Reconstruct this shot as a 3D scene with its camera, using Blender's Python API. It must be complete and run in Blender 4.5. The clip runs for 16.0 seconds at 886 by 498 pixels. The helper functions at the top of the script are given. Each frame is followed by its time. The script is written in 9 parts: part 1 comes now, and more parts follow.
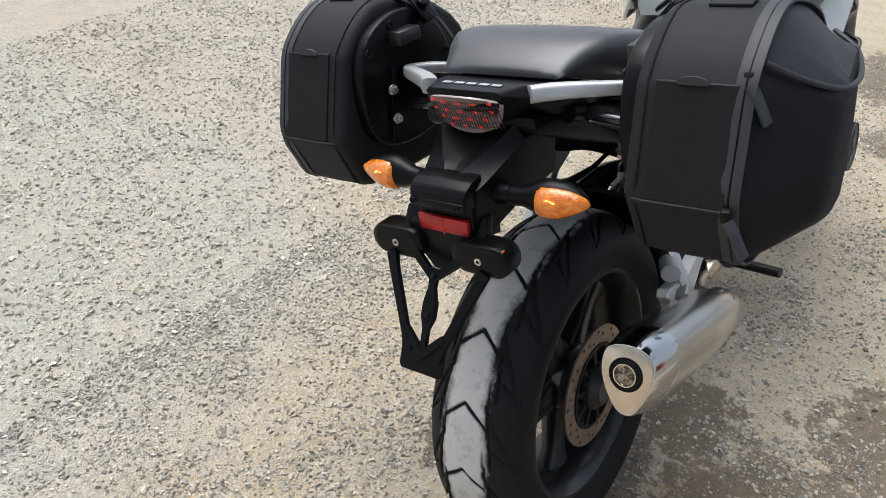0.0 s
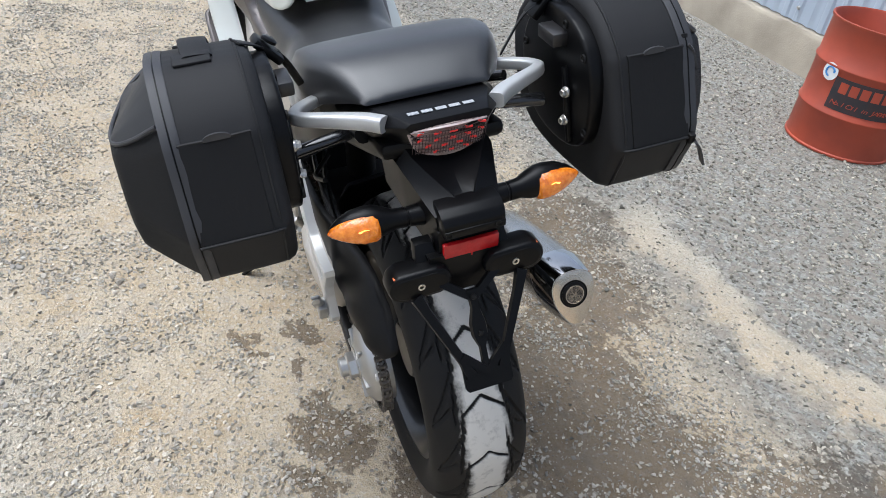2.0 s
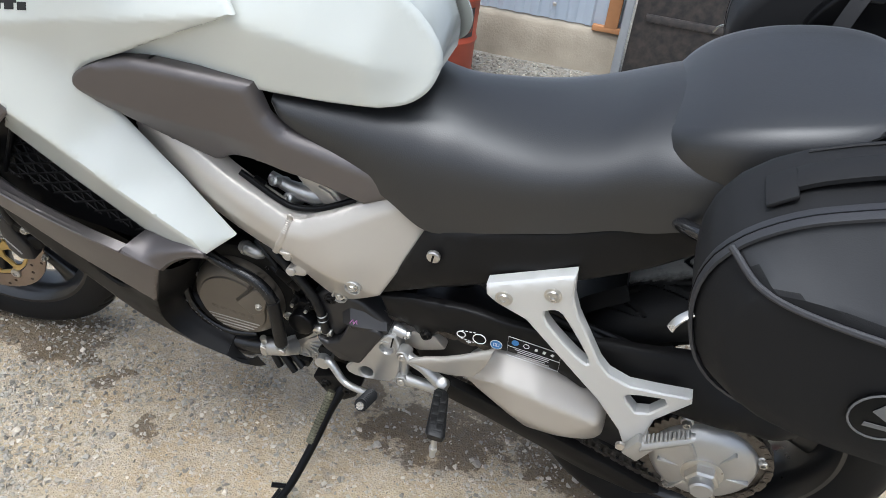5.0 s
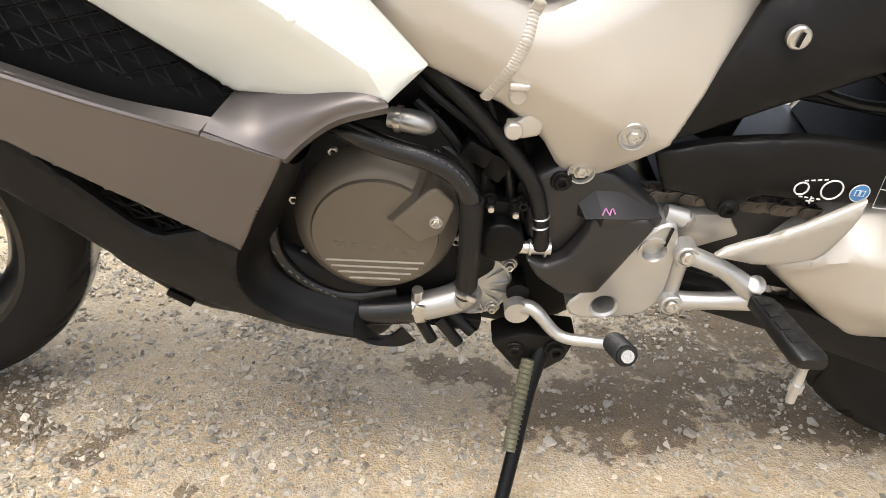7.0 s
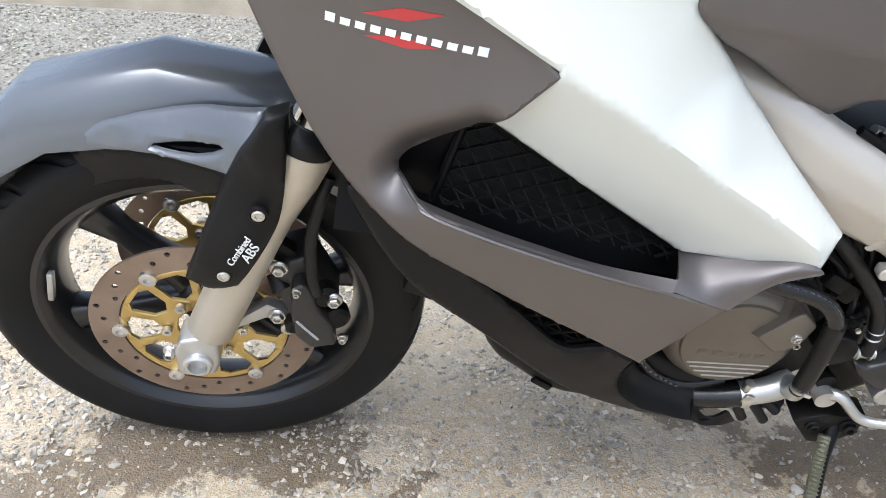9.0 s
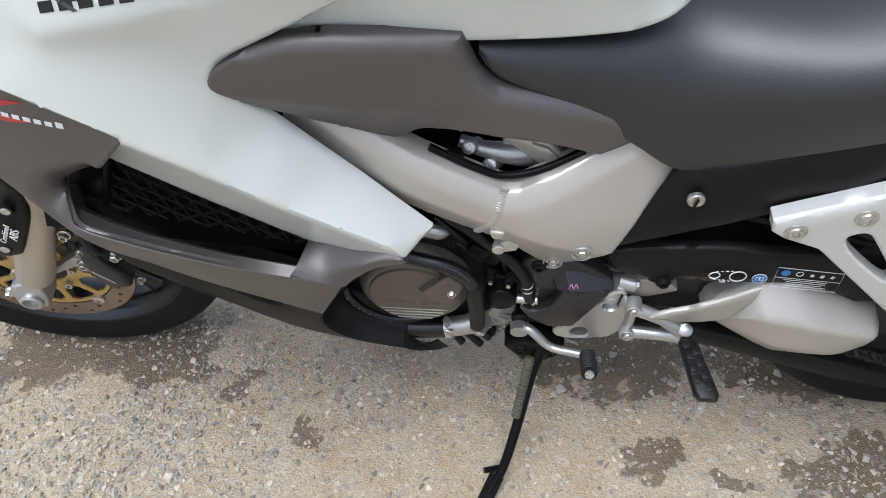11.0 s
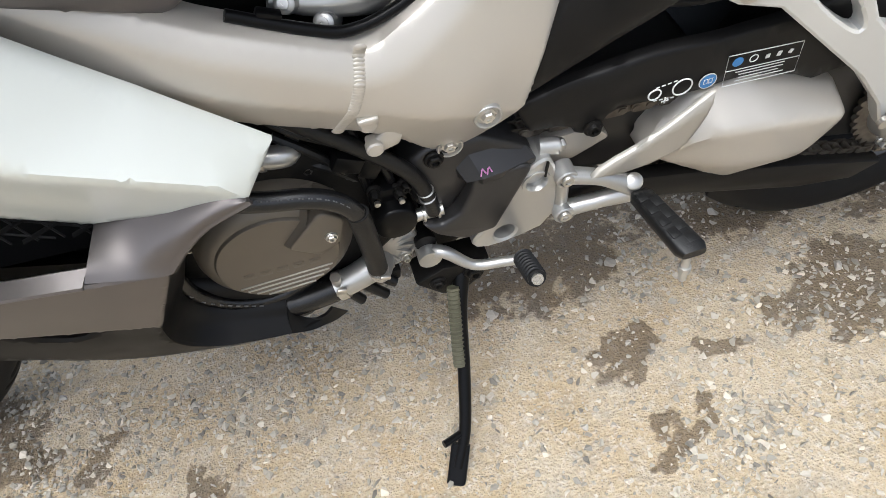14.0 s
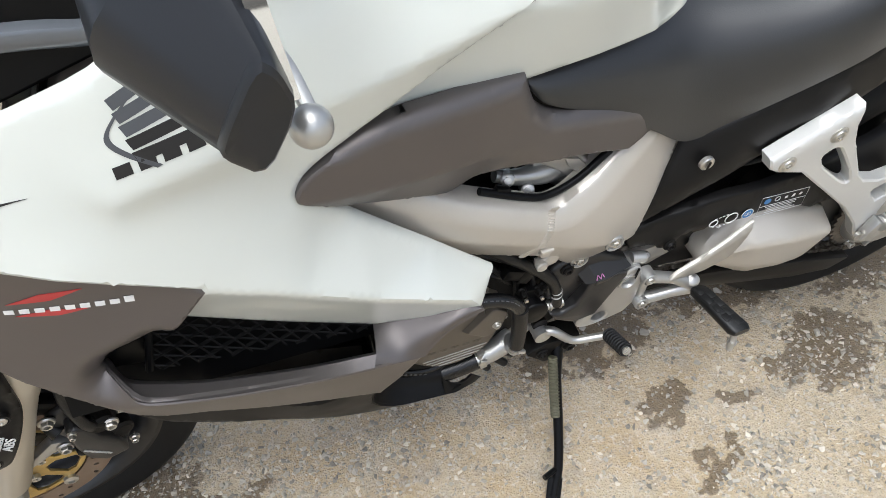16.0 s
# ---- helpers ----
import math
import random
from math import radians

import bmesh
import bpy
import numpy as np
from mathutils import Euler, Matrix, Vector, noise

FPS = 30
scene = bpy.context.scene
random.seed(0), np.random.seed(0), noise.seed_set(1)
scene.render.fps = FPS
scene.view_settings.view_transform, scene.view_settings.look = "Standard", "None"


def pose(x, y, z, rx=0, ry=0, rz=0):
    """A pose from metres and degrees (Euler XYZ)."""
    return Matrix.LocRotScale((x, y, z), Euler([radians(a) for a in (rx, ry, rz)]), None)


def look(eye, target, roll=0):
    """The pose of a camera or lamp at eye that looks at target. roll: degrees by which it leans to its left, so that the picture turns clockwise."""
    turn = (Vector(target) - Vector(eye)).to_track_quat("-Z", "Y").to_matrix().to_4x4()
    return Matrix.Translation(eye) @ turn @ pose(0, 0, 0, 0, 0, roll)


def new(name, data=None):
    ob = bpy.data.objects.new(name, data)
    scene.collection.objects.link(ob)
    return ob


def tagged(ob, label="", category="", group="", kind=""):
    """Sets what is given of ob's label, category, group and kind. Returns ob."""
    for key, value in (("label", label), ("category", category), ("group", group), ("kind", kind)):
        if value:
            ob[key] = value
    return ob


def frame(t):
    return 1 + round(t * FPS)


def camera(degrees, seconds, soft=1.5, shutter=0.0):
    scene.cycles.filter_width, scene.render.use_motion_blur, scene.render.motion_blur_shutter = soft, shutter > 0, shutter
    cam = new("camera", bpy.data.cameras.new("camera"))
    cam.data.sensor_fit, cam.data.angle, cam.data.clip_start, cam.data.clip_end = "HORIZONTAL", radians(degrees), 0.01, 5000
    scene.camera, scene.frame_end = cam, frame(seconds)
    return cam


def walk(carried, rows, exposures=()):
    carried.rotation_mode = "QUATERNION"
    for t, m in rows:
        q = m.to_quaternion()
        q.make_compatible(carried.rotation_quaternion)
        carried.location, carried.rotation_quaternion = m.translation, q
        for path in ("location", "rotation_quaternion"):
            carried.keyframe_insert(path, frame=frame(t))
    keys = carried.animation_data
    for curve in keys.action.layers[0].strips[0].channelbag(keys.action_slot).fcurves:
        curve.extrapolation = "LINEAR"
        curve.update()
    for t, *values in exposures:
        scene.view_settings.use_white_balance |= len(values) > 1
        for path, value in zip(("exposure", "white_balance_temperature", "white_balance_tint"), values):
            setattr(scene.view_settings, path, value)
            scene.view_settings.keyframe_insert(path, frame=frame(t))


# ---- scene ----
cam = camera(60.9, 16.0, soft=0.7)
PATH = [
    (0, (1.03, 0.342, 1.34), (-0.321, -0.586, 0.193), 2.6),
    (0.5, (1.049, 0.112, 1.325), (-0.504, -0.426, 0.186), 5.4),
    (1, (1.043, -0.157, 1.318), (-0.596, -0.238, 0.176), 7.2),
    (1.5, (1.096, -0.375, 1.321), (-0.52, -0.018, 0.197), 9.3),
    (2, (1.099, -0.581, 1.356), (-0.399, 0.132, 0.24), 9.5),
    (2.5, (0.886, -0.839, 1.313), (-0.451, 0.153, 0.205), 9.0),
    (3, (0.677, -1.03, 1.275), (-0.471, 0.181, 0.172), 8.7),
    (3.2, (0.587, -1.096, 1.291), (-0.469, 0.199, 0.192), 9.0),
    (5.3, (-0.364, -1.218, 1.152), (-0.645, 0.501, 0.17), 7.2),
    (5.5, (-0.441, -1.174, 1.135), (-0.667, 0.562, 0.168), 6.6),
    (6, (-0.597, -0.959, 1.0), (-0.711, 0.822, 0.098), 5.0),
    (6.5, (-0.689, -0.911, 0.789), (-0.697, 0.881, -0.1), 4.1),
    (7, (-0.771, -0.927, 0.707), (-0.694, 0.867, -0.174), 3.8),
    (7.5, (-0.867, -0.932, 0.672), (-0.723, 0.86, -0.204), 3.8),
    (8, (-0.994, -0.955, 0.679), (-0.856, 0.833, -0.207), 3.4),
    (8.5, (-1.139, -0.972, 0.761), (-1.052, 0.804, -0.154), 3.3),
    (8.7, (-1.183, -0.974, 0.813), (-1.118, 0.793, -0.123), 3.5),
    (10.8, (-0.705, -1.042, 1.214), (-0.964, 0.494, -0.04), 0.4),
    (11, (-0.664, -1.016, 1.152), (-0.858, 0.479, -0.163), -2.1),
    (11.5, (-0.743, -0.879, 1.029), (-0.744, 0.52, -0.4), -10.4),
    (12, (-0.755, -0.879, 0.926), (-0.731, 0.468, -0.552), -18.3),
    (12.5, (-0.739, -0.867, 0.902), (-0.7, 0.453, -0.6), -19.5),
    (13, (-0.727, -0.861, 0.906), (-0.647, 0.452, -0.6), -16.6),
    (13.5, (-0.72, -0.845, 0.917), (-0.582, 0.515, -0.542), -13.4),
    (14, (-0.715, -0.831, 0.918), (-0.538, 0.57, -0.498), -11.6),
    (14.5, (-0.718, -0.83, 0.916), (-0.513, 0.579, -0.489), -10.9),
    (15, (-0.722, -0.827, 0.924), (-0.487, 0.589, -0.469), -10.1),
    (15.5, (-0.83, -0.885, 1.101), (-0.554, 0.541, -0.274), -9.4),
    (16, (-0.994, -0.939, 1.201), (-0.61, 0.501, -0.133), -6.8),
]
walk(cam, [(t, look(eye, target, roll)) for t, eye, target, roll in PATH], exposures=[(0, 0.55, 6020, 8), (1.0, 0.6, 5820, 8), (3.2, 0.58, 5770, 8), (5.5, 0.68, 5920, 7), (6.3, 0.92, 6320, 8), (6.6, 1.05, 6520, 9), (7.0, 1.25, 6720, 10), (7.6, 1.29, 6520, 9), (8.5, 1.25, 5720, 8), (11.0, 0.49, 5720, 8), (12.5, 0.77, 6070, 8), (15.0, 0.81, 6070, 7), (16, 0.65, 6000, 7)])

# ---- world and light: a bright overcast day ----
world = bpy.data.worlds.new("overcast_sky")
scene.world = world
world.use_nodes = True
wn, wl = world.node_tree.nodes, world.node_tree.links
sky = wn.new("ShaderNodeTexSky")
sky.sky_type = "NISHITA"
sky.sun_disc = False
sky.sun_elevation = radians(66)
sky.sun_rotation = radians(200)
sky.air_density, sky.dust_density, sky.ozone_density = 0.70, 5.0, 0.75
veil = wn.new("ShaderNodeHueSaturation")
veil.inputs["Saturation"].default_value = 0.55
wl.new(sky.outputs[0], veil.inputs["Color"])
wl.new(veil.outputs[0], wn["Background"].inputs[0])
wn["Background"].inputs[1].default_value = 0.15

sun_data = bpy.data.lights.new("sun", "SUN")
sun_data.energy, sun_data.angle, sun_data.color = 0.95, radians(45), (0.97, 0.985, 0.97)
sun = new("sun", sun_data)
sun.matrix_world = look((-0.3, -1.0, 3.9), (0, 0, 0))

# ---- materials ----
MATS = {}


def mat(name, color, rough=0.5, metal=0.0, color2=None, scale=6.0, mix=0.5, fine=220.0, bump=0.05, dist=0.001,
        rvar=0.08, coat=0.0, spec=0.5, glow=None, strength=0.0, island=0.0, mixed=False):
    """A principled material with stains at a coarse scale and grain at a fine one."""
    if name in MATS:
        return MATS[name]
    m = bpy.data.materials.new(name)
    m.use_nodes = True
    n, l = m.node_tree.nodes, m.node_tree.links
    b = n["Principled BSDF"]
    tc = n.new("ShaderNodeTexCoord")
    big = n.new("ShaderNodeTexNoise")
    big.inputs["Scale"].default_value, big.inputs["Detail"].default_value = scale, 6.0
    small = n.new("ShaderNodeTexNoise")
    small.inputs["Scale"].default_value, small.inputs["Detail"].default_value = fine, 3.0
    for t in (big, small):
        l.new(tc.outputs["Object"], t.inputs["Vector"])
    ramp = n.new("ShaderNodeMapRange")
    ramp.inputs[1].default_value, ramp.inputs[2].default_value = 0.35, 0.68
    l.new(big.outputs[0], ramp.inputs[0])
    mx = n.new("ShaderNodeMix")
    mx.data_type = "RGBA"
    c2 = color2 or tuple(min(1.0, c * 0.78 + 0.004) for c in color)
    mx.inputs[6].default_value, mx.inputs[7].default_value = (*color, 1), (*c2, 1)
    k = n.new("ShaderNodeMath")
    k.operation = "MULTIPLY"
    k.inputs[1].default_value = mix
    l.new(ramp.outputs[0], k.inputs[0])
    l.new(k.outputs[0], mx.inputs[0])
    out = mx.outputs[2]
    if island:
        geo = n.new("ShaderNodeNewGeometry")
        hsv = n.new("ShaderNodeHueSaturation")
        mr = n.new("ShaderNodeMapRange")
        mr.inputs[3].default_value, mr.inputs[4].default_value = 1 - island, 1 + island
        l.new(geo.outputs["Random Per Island"], mr.inputs[0])
        if mixed:
            fr_a, fr_b = n.new("ShaderNodeMath"), n.new("ShaderNodeMath")
            fr_a.operation, fr_b.operation = "MULTIPLY", "FRACT"
            fr_a.inputs[1].default_value = 17.3
            l.new(geo.outputs["Random Per Island"], fr_a.inputs[0])
            l.new(fr_a.outputs[0], fr_b.inputs[0])
            l.new(fr_b.outputs[0], mx.inputs[0])
        l.new(mr.outputs[0], hsv.inputs["Value"])
        l.new(out, hsv.inputs["Color"])
        out = hsv.outputs[0]
    l.new(out, b.inputs["Base Color"])
    rr = n.new("ShaderNodeMapRange")
    rr.inputs[3].default_value, rr.inputs[4].default_value = max(0.02, rough - rvar), min(1.0, rough + rvar)
    l.new(big.outputs[0], rr.inputs[0])
    l.new(rr.outputs[0], b.inputs["Roughness"])
    b.inputs["Metallic"].default_value = metal
    b.inputs["Coat Weight"].default_value = coat
    b.inputs["Coat Roughness"].default_value = 0.06
    b.inputs["Specular IOR Level"].default_value = spec
    if bump:
        bp = n.new("ShaderNodeBump")
        bp.inputs["Strength"].default_value, bp.inputs["Distance"].default_value = bump, dist
        l.new(small.outputs[0], bp.inputs["Height"])
        l.new(bp.outputs[0], b.inputs["Normal"])
    if glow:
        b.inputs["Emission Color"].default_value = (*glow, 1)
        b.inputs["Emission Strength"].default_value = strength
    MATS[name] = m
    return m


def weave_mat(name, color, scale, rough=0.75, bump=0.5):
    """Woven cloth: two crossed fine waves over the colour."""
    m = mat(name, color, rough, 0, None, 5.0, 0.5, 300.0, 0.0)
    n, l = m.node_tree.nodes, m.node_tree.links
    tc = n.new("ShaderNodeTexCoord")
    hs = []
    for axis in ("X", "Z"):
        w = n.new("ShaderNodeTexWave")
        w.bands_direction = axis
        w.inputs["Scale"].default_value = scale
        w.inputs["Distortion"].default_value = 0.6
        l.new(tc.outputs["Object"], w.inputs["Vector"])
        hs.append(w)
    ad = n.new("ShaderNodeMath")
    l.new(hs[0].outputs["Fac"], ad.inputs[0])
    l.new(hs[1].outputs["Fac"], ad.inputs[1])
    bp = n.new("ShaderNodeBump")
    bp.inputs["Strength"].default_value, bp.inputs["Distance"].default_value = bump, 0.0006
    l.new(ad.outputs[0], bp.inputs["Height"])
    l.new(bp.outputs[0], n["Principled BSDF"].inputs["Normal"])
    return m


WHITE = mat("pearl_white_paint", (0.655, 0.675, 0.625), 0.16, 0.0, (0.635, 0.655, 0.605), 3.0, 0.6, 90.0, 0.01, rvar=0.04, coat=0.6)
BROWN = mat("satin_grey_brown_paint", (0.165, 0.151, 0.146), 0.47, 0.80, (0.150, 0.134, 0.131), 5.0, 0.6, 900.0, 0.05, 0.0004, coat=0.1)
FRAME = mat("champagne_aluminium_paint", (0.53, 0.495, 0.44), 0.34, 0.40, (0.49, 0.46, 0.41), 6.0, 0.6, 1400.0, 0.10, 0.0004)
FORK = mat("bronze_fork_paint", (0.58, 0.53, 0.44), 0.36, 0.40, None, 5.0, 0.3, 1000.0, 0.06, 0.0004)
SILVER = mat("silver_cast_alloy", (0.52, 0.515, 0.495), 0.36, 0.75, (0.43, 0.425, 0.41), 9.0, 0.6, 700.0, 0.10, 0.0005)
POLISH = mat("polished_steel", (0.62, 0.62, 0.62), 0.10, 1.0, (0.52, 0.50, 0.47), 8.0, 0.5, 300.0, 0.01, rvar=0.05)
RAIL = mat("satin_silver_rail_paint", (0.60, 0.60, 0.585), 0.40, 0.55, (0.54, 0.54, 0.525), 9.0, 0.5, 900.0, 0.06, 0.0004)
BRUSHED = mat("brushed_silencer_steel", (0.60, 0.585, 0.56), 0.24, 1.0, (0.50, 0.47, 0.43), 7.0, 0.7, 420.0, 0.04, 0.0006, rvar=0.08)
CHROME_BROWN = mat("heat_tinted_steel", (0.66, 0.60, 0.52), 0.22, 1.0, (0.45, 0.38, 0.30), 14.0, 0.7, 300.0, 0.02)
BOLT = mat("zinc_bolt_steel", (0.62, 0.60, 0.56), 0.30, 0.9, None, 30.0, 0.4, 300.0, 0.03)
ENGINE_BROWN = mat("bronze_engine_paint", (0.155, 0.135, 0.108), 0.46, 0.45, (0.13, 0.113, 0.09), 8.0, 0.6, 900.0, 0.12, 0.0004)
DARKMETAL = mat("black_engine_casting", (0.006, 0.0058, 0.0056), 0.5, 0.03, (0.012, 0.0107, 0.0094), 14.0, 0.6, 320.0, 0.25, 0.001, spec=0.18)
GREYCASE = mat("dark_grey_casing_plastic", (0.022, 0.021, 0.021), 0.36, 0.1, (0.018, 0.017, 0.017), 10.0, 0.5, 800.0, 0.10, 0.0005)
PLASTIC = mat("satin_black_plastic", (0.0032, 0.0032, 0.0035), 0.34, 0.0, (0.005, 0.005, 0.0053), 6.0, 0.5, 700.0, 0.06, 0.0004, spec=0.15)
COWL = mat("matt_charcoal_cowl_plastic", (0.008, 0.0076, 0.0074), 0.40, 0.0, (0.011, 0.0104, 0.0101), 6.0, 0.5, 800.0, 0.08, 0.0004, spec=0.17)
FENDER = mat("slate_grey_plastic", (0.050, 0.053, 0.060), 0.32, 0.15, (0.043, 0.046, 0.052), 5.0, 0.5, 700.0, 0.05, 0.0004, spec=0.7)
MUDGUARD = mat("slate_blue_painted_plastic", (0.125, 0.135, 0.150), 0.22, 0.25, (0.115, 0.124, 0.138), 5.0, 0.5, 700.0, 0.03, 0.0004, coat=0.6)
HEELPLATE = mat("dull_silver_plate_paint", (0.42, 0.395, 0.35), 0.38, 0.45, (0.38, 0.36, 0.32), 6.0, 0.6, 900.0, 0.08, 0.0004)
PEGPAINT = mat("pale_silver_bracket_paint", (0.66, 0.655, 0.63), 0.36, 0.30, (0.60, 0.595, 0.57), 8.0, 0.6, 900.0, 0.08, 0.0004)
MIRRORSHELL = mat("satin_charcoal_mirror_plastic", (0.016, 0.0165, 0.018), 0.34, 0.0, (0.020, 0.0205, 0.022), 5.0, 0.5, 800.0, 0.08, 0.0004, spec=0.4)
HOSESKIN = mat("ribbed_glossy_hose", (0.0065, 0.0065, 0.007), 0.24, 0.0, (0.010, 0.010, 0.0105), 12.0, 0.5, 900.0, 0.30, 0.0006, spec=0.5)
RUBBER = mat("black_rubber_hose", (0.0065, 0.0065, 0.007), 0.40, 0.0, (0.011, 0.0108, 0.0105), 12.0, 0.5, 420.0, 0.35, 0.0008, spec=0.3)
GLOSSBLACK = mat("gloss_black_paint", (0.010, 0.010, 0.011), 0.14, 0.0, None, 5.0, 0.3, 300.0, 0.0, coat=0.5)
RIMBLACK = mat("satin_black_rim_paint", (0.008, 0.0082, 0.009), 0.30, 0.0, (0.014, 0.0135, 0.013), 7.0, 0.6, 300.0, 0.04, coat=0.25)
SEAT = mat("black_seat_vinyl", (0.006, 0.0062, 0.0067), 0.42, 0.0, (0.010, 0.0103, 0.011), 5.0, 0.8, 520.0, 0.30, 0.0006, rvar=0.08, spec=0.65)
SEAT.node_tree.nodes["Principled BSDF"].inputs["IOR"].default_value = 1.6
SEAT.node_tree.nodes["Principled BSDF"].inputs["Sheen Weight"].default_value = 0.32
SEAT.node_tree.nodes["Principled BSDF"].inputs["Sheen Roughness"].default_value = 0.35
GOLD = mat("gold_anodised_carrier", (0.62, 0.45, 0.17), 0.34, 0.85, (0.50, 0.35, 0.13), 14.0, 0.6, 500.0, 0.06)
ROTOR = mat("brake_disc_steel", (0.33, 0.26, 0.21), 0.40, 0.8, (0.24, 0.18, 0.14), 18.0, 0.7, 500.0, 0.08)
AMBER = mat("lit_amber_lens", (0.56, 0.12, 0.004), 0.12, 0.0, (0.80, 0.27, 0.02), 95.0, 1.0, 210.0, 0.8, 0.003, coat=0.8, glow=(1.0, 0.24, 0.01), strength=0.08)
AMBERHOT = mat("glowing_amber_bulb", (1.0, 0.5, 0.1), 0.2, 0.0, (1.0, 0.4, 0.05), 90.0, 1.0, 300.0, 0.5, 0.002, glow=(1.0, 0.42, 0.06), strength=2.2)
REDLENS = mat("red_reflector_plastic", (0.45, 0.010, 0.012), 0.20, 0.0, (0.30, 0.006, 0.008), 60.0, 0.8, 420.0, 0.7, 0.001)
CLEARLENS = mat("smoked_tail_lens", (0.40, 0.33, 0.31), 0.12, 0.0, (0.24, 0.16, 0.15), 60.0, 0.8, 260.0, 0.3, 0.001)
CLEARRIB = mat("dark_lens_grid", (0.10, 0.075, 0.072), 0.2, 0.0, (0.06, 0.04, 0.04), 60.0, 0.8, 260.0, 0.2, 0.001)
LED = mat("lit_red_led", (0.55, 0.02, 0.02), 0.3, 0.0, None, 40.0, 0.2, 300.0, 0.0, glow=(1.0, 0.06, 0.05), strength=0.16)
CLOTH = weave_mat("black_woven_pannier_cloth", (0.0095, 0.0095, 0.0100), 700.0, 0.66, 0.25)
CLOTHTOP = mat("black_smooth_pannier_cloth", (0.014, 0.014, 0.0147), 0.6, 0.0, (0.021, 0.0208, 0.021), 6.0, 0.6, 600.0, 0.25, 0.0006)
LIDCLOTH = mat("smooth_grey_lid_cloth", (0.030, 0.031, 0.033), 0.55, 0.0, (0.040, 0.041, 0.043), 5.0, 0.6, 700.0, 0.2, 0.0005)
for cloth in (CLOTH, CLOTHTOP, LIDCLOTH):
    cloth.node_tree.nodes["Principled BSDF"].inputs["Specular IOR Level"].default_value = 0.2
PIPING = mat("grey_black_piping", (0.030, 0.030, 0.033), 0.55, 0.0, None, 10.0, 0.4, 700.0, 0.2)
PALEPRINT = mat("pale_grey_print", (0.42, 0.43, 0.44), 0.4, bump=0.0)
GREYTAB = mat("grey_rubber_tab", (0.12, 0.12, 0.12), 0.5)
STICKWHITE = mat("white_print", (0.78, 0.78, 0.77), 0.4, bump=0.0)
STICKBLUE = mat("blue_print", (0.05, 0.22, 0.52), 0.4, bump=0.0)
STICKRED = mat("red_print", (0.45, 0.04, 0.04), 0.4, bump=0.0)
STICKBLACK = mat("black_print", (0.012, 0.012, 0.013), 0.35, bump=0.0)
GOLDPRINT = mat("gold_print", (0.50, 0.30, 0.11), 0.4, bump=0.0)
PINK = mat("pink_paint_mark", (0.50, 0.20, 0.42), 0.6, bump=0.0)
REDPAINT = mat("red_spring_paint", (0.55, 0.02, 0.02), 0.35)
OLIVE = mat("olive_spring_wrap", (0.12, 0.115, 0.075), 0.6, 0.2)
CHAIN = mat("greasy_chain_steel", (0.20, 0.18, 0.155), 0.42, 0.8, (0.10, 0.085, 0.07), 60.0, 0.8, 400.0, 0.1)

# ---- mesh helpers ----
from mathutils.geometry import delaunay_2d_cdt


def V(*a):
    return Vector(a)


def finish(name, me, material, parent, label, angle):
    me.materials.append(material)
    me.polygons.foreach_set("use_smooth", [True] * len(me.polygons))
    me.set_sharp_from_angle(angle=radians(angle))
    ob = new(name, me)
    if parent is not None:
        ob.parent = parent
    if label:
        ob["label"] = label
    return ob


def part(name, bm, material, parent=None, label="", angle=38, recalc=True):
    """Links a bmesh as ONE mesh object under a thing or a part."""
    me = bpy.data.meshes.new(name)
    if recalc:
        bmesh.ops.recalc_face_normals(bm, faces=bm.faces)
    bm.to_mesh(me)
    bm.free()
    return finish(name, me, material, parent, label, angle)


def mirrored(ob, name=None, parent=None, label=""):
    """The same part on the other side of the machine (y to -y)."""
    me = ob.data.copy()
    co = np.empty(len(me.vertices) * 3)
    me.vertices.foreach_get("co", co)
    co = co.reshape(-1, 3)
    co[:, 1] *= -1
    me.vertices.foreach_set("co", co.ravel())
    me.flip_normals()
    o = new(name or ob.name.split(".")[0], me)
    o.parent = parent or ob.parent
    text = label or ob.get("label", "")
    if text:
        o["label"] = text
    return o


def chaikin(pts, rounds=2):
    """Rounds a closed outline; a point with a fourth value 1 stays a corner."""
    pts = [(*p, 0) if len(p) == 3 else tuple(p) for p in pts]
    for _ in range(rounds):
        out = []
        for i, p in enumerate(pts):
            q, o = pts[(i + 1) % len(pts)], pts[i - 1]
            if p[3]:
                out.append(p)
            else:
                out.append(tuple(0.25 * o[k] + 0.75 * p[k] for k in range(3)) + (0,))
                out.append(tuple(0.75 * p[k] + 0.25 * q[k] for k in range(3)) + (0,))
        pts = out
    return pts


def spaced(pts, step):
    """A closed 2D loop with no edge longer than step."""
    out = []
    for i, p in enumerate(pts):
        q = pts[(i + 1) % len(pts)]
        d = math.dist(p, q)
        n = max(1, math.ceil(d / step))
        out += [(p[0] + (q[0] - p[0]) * k / n, p[1] + (q[1] - p[1]) * k / n) for k in range(n) if d > 1e-6]
    return out


def inside(poly, x, z):
    hit = False
    for i in range(len(poly)):
        (x1, z1), (x2, z2) = poly[i - 1], poly[i]
        if (z1 > z) != (z2 > z) and x < (x2 - x1) * (z - z1) / (z2 - z1) + x1:
            hit = not hit
    return hit


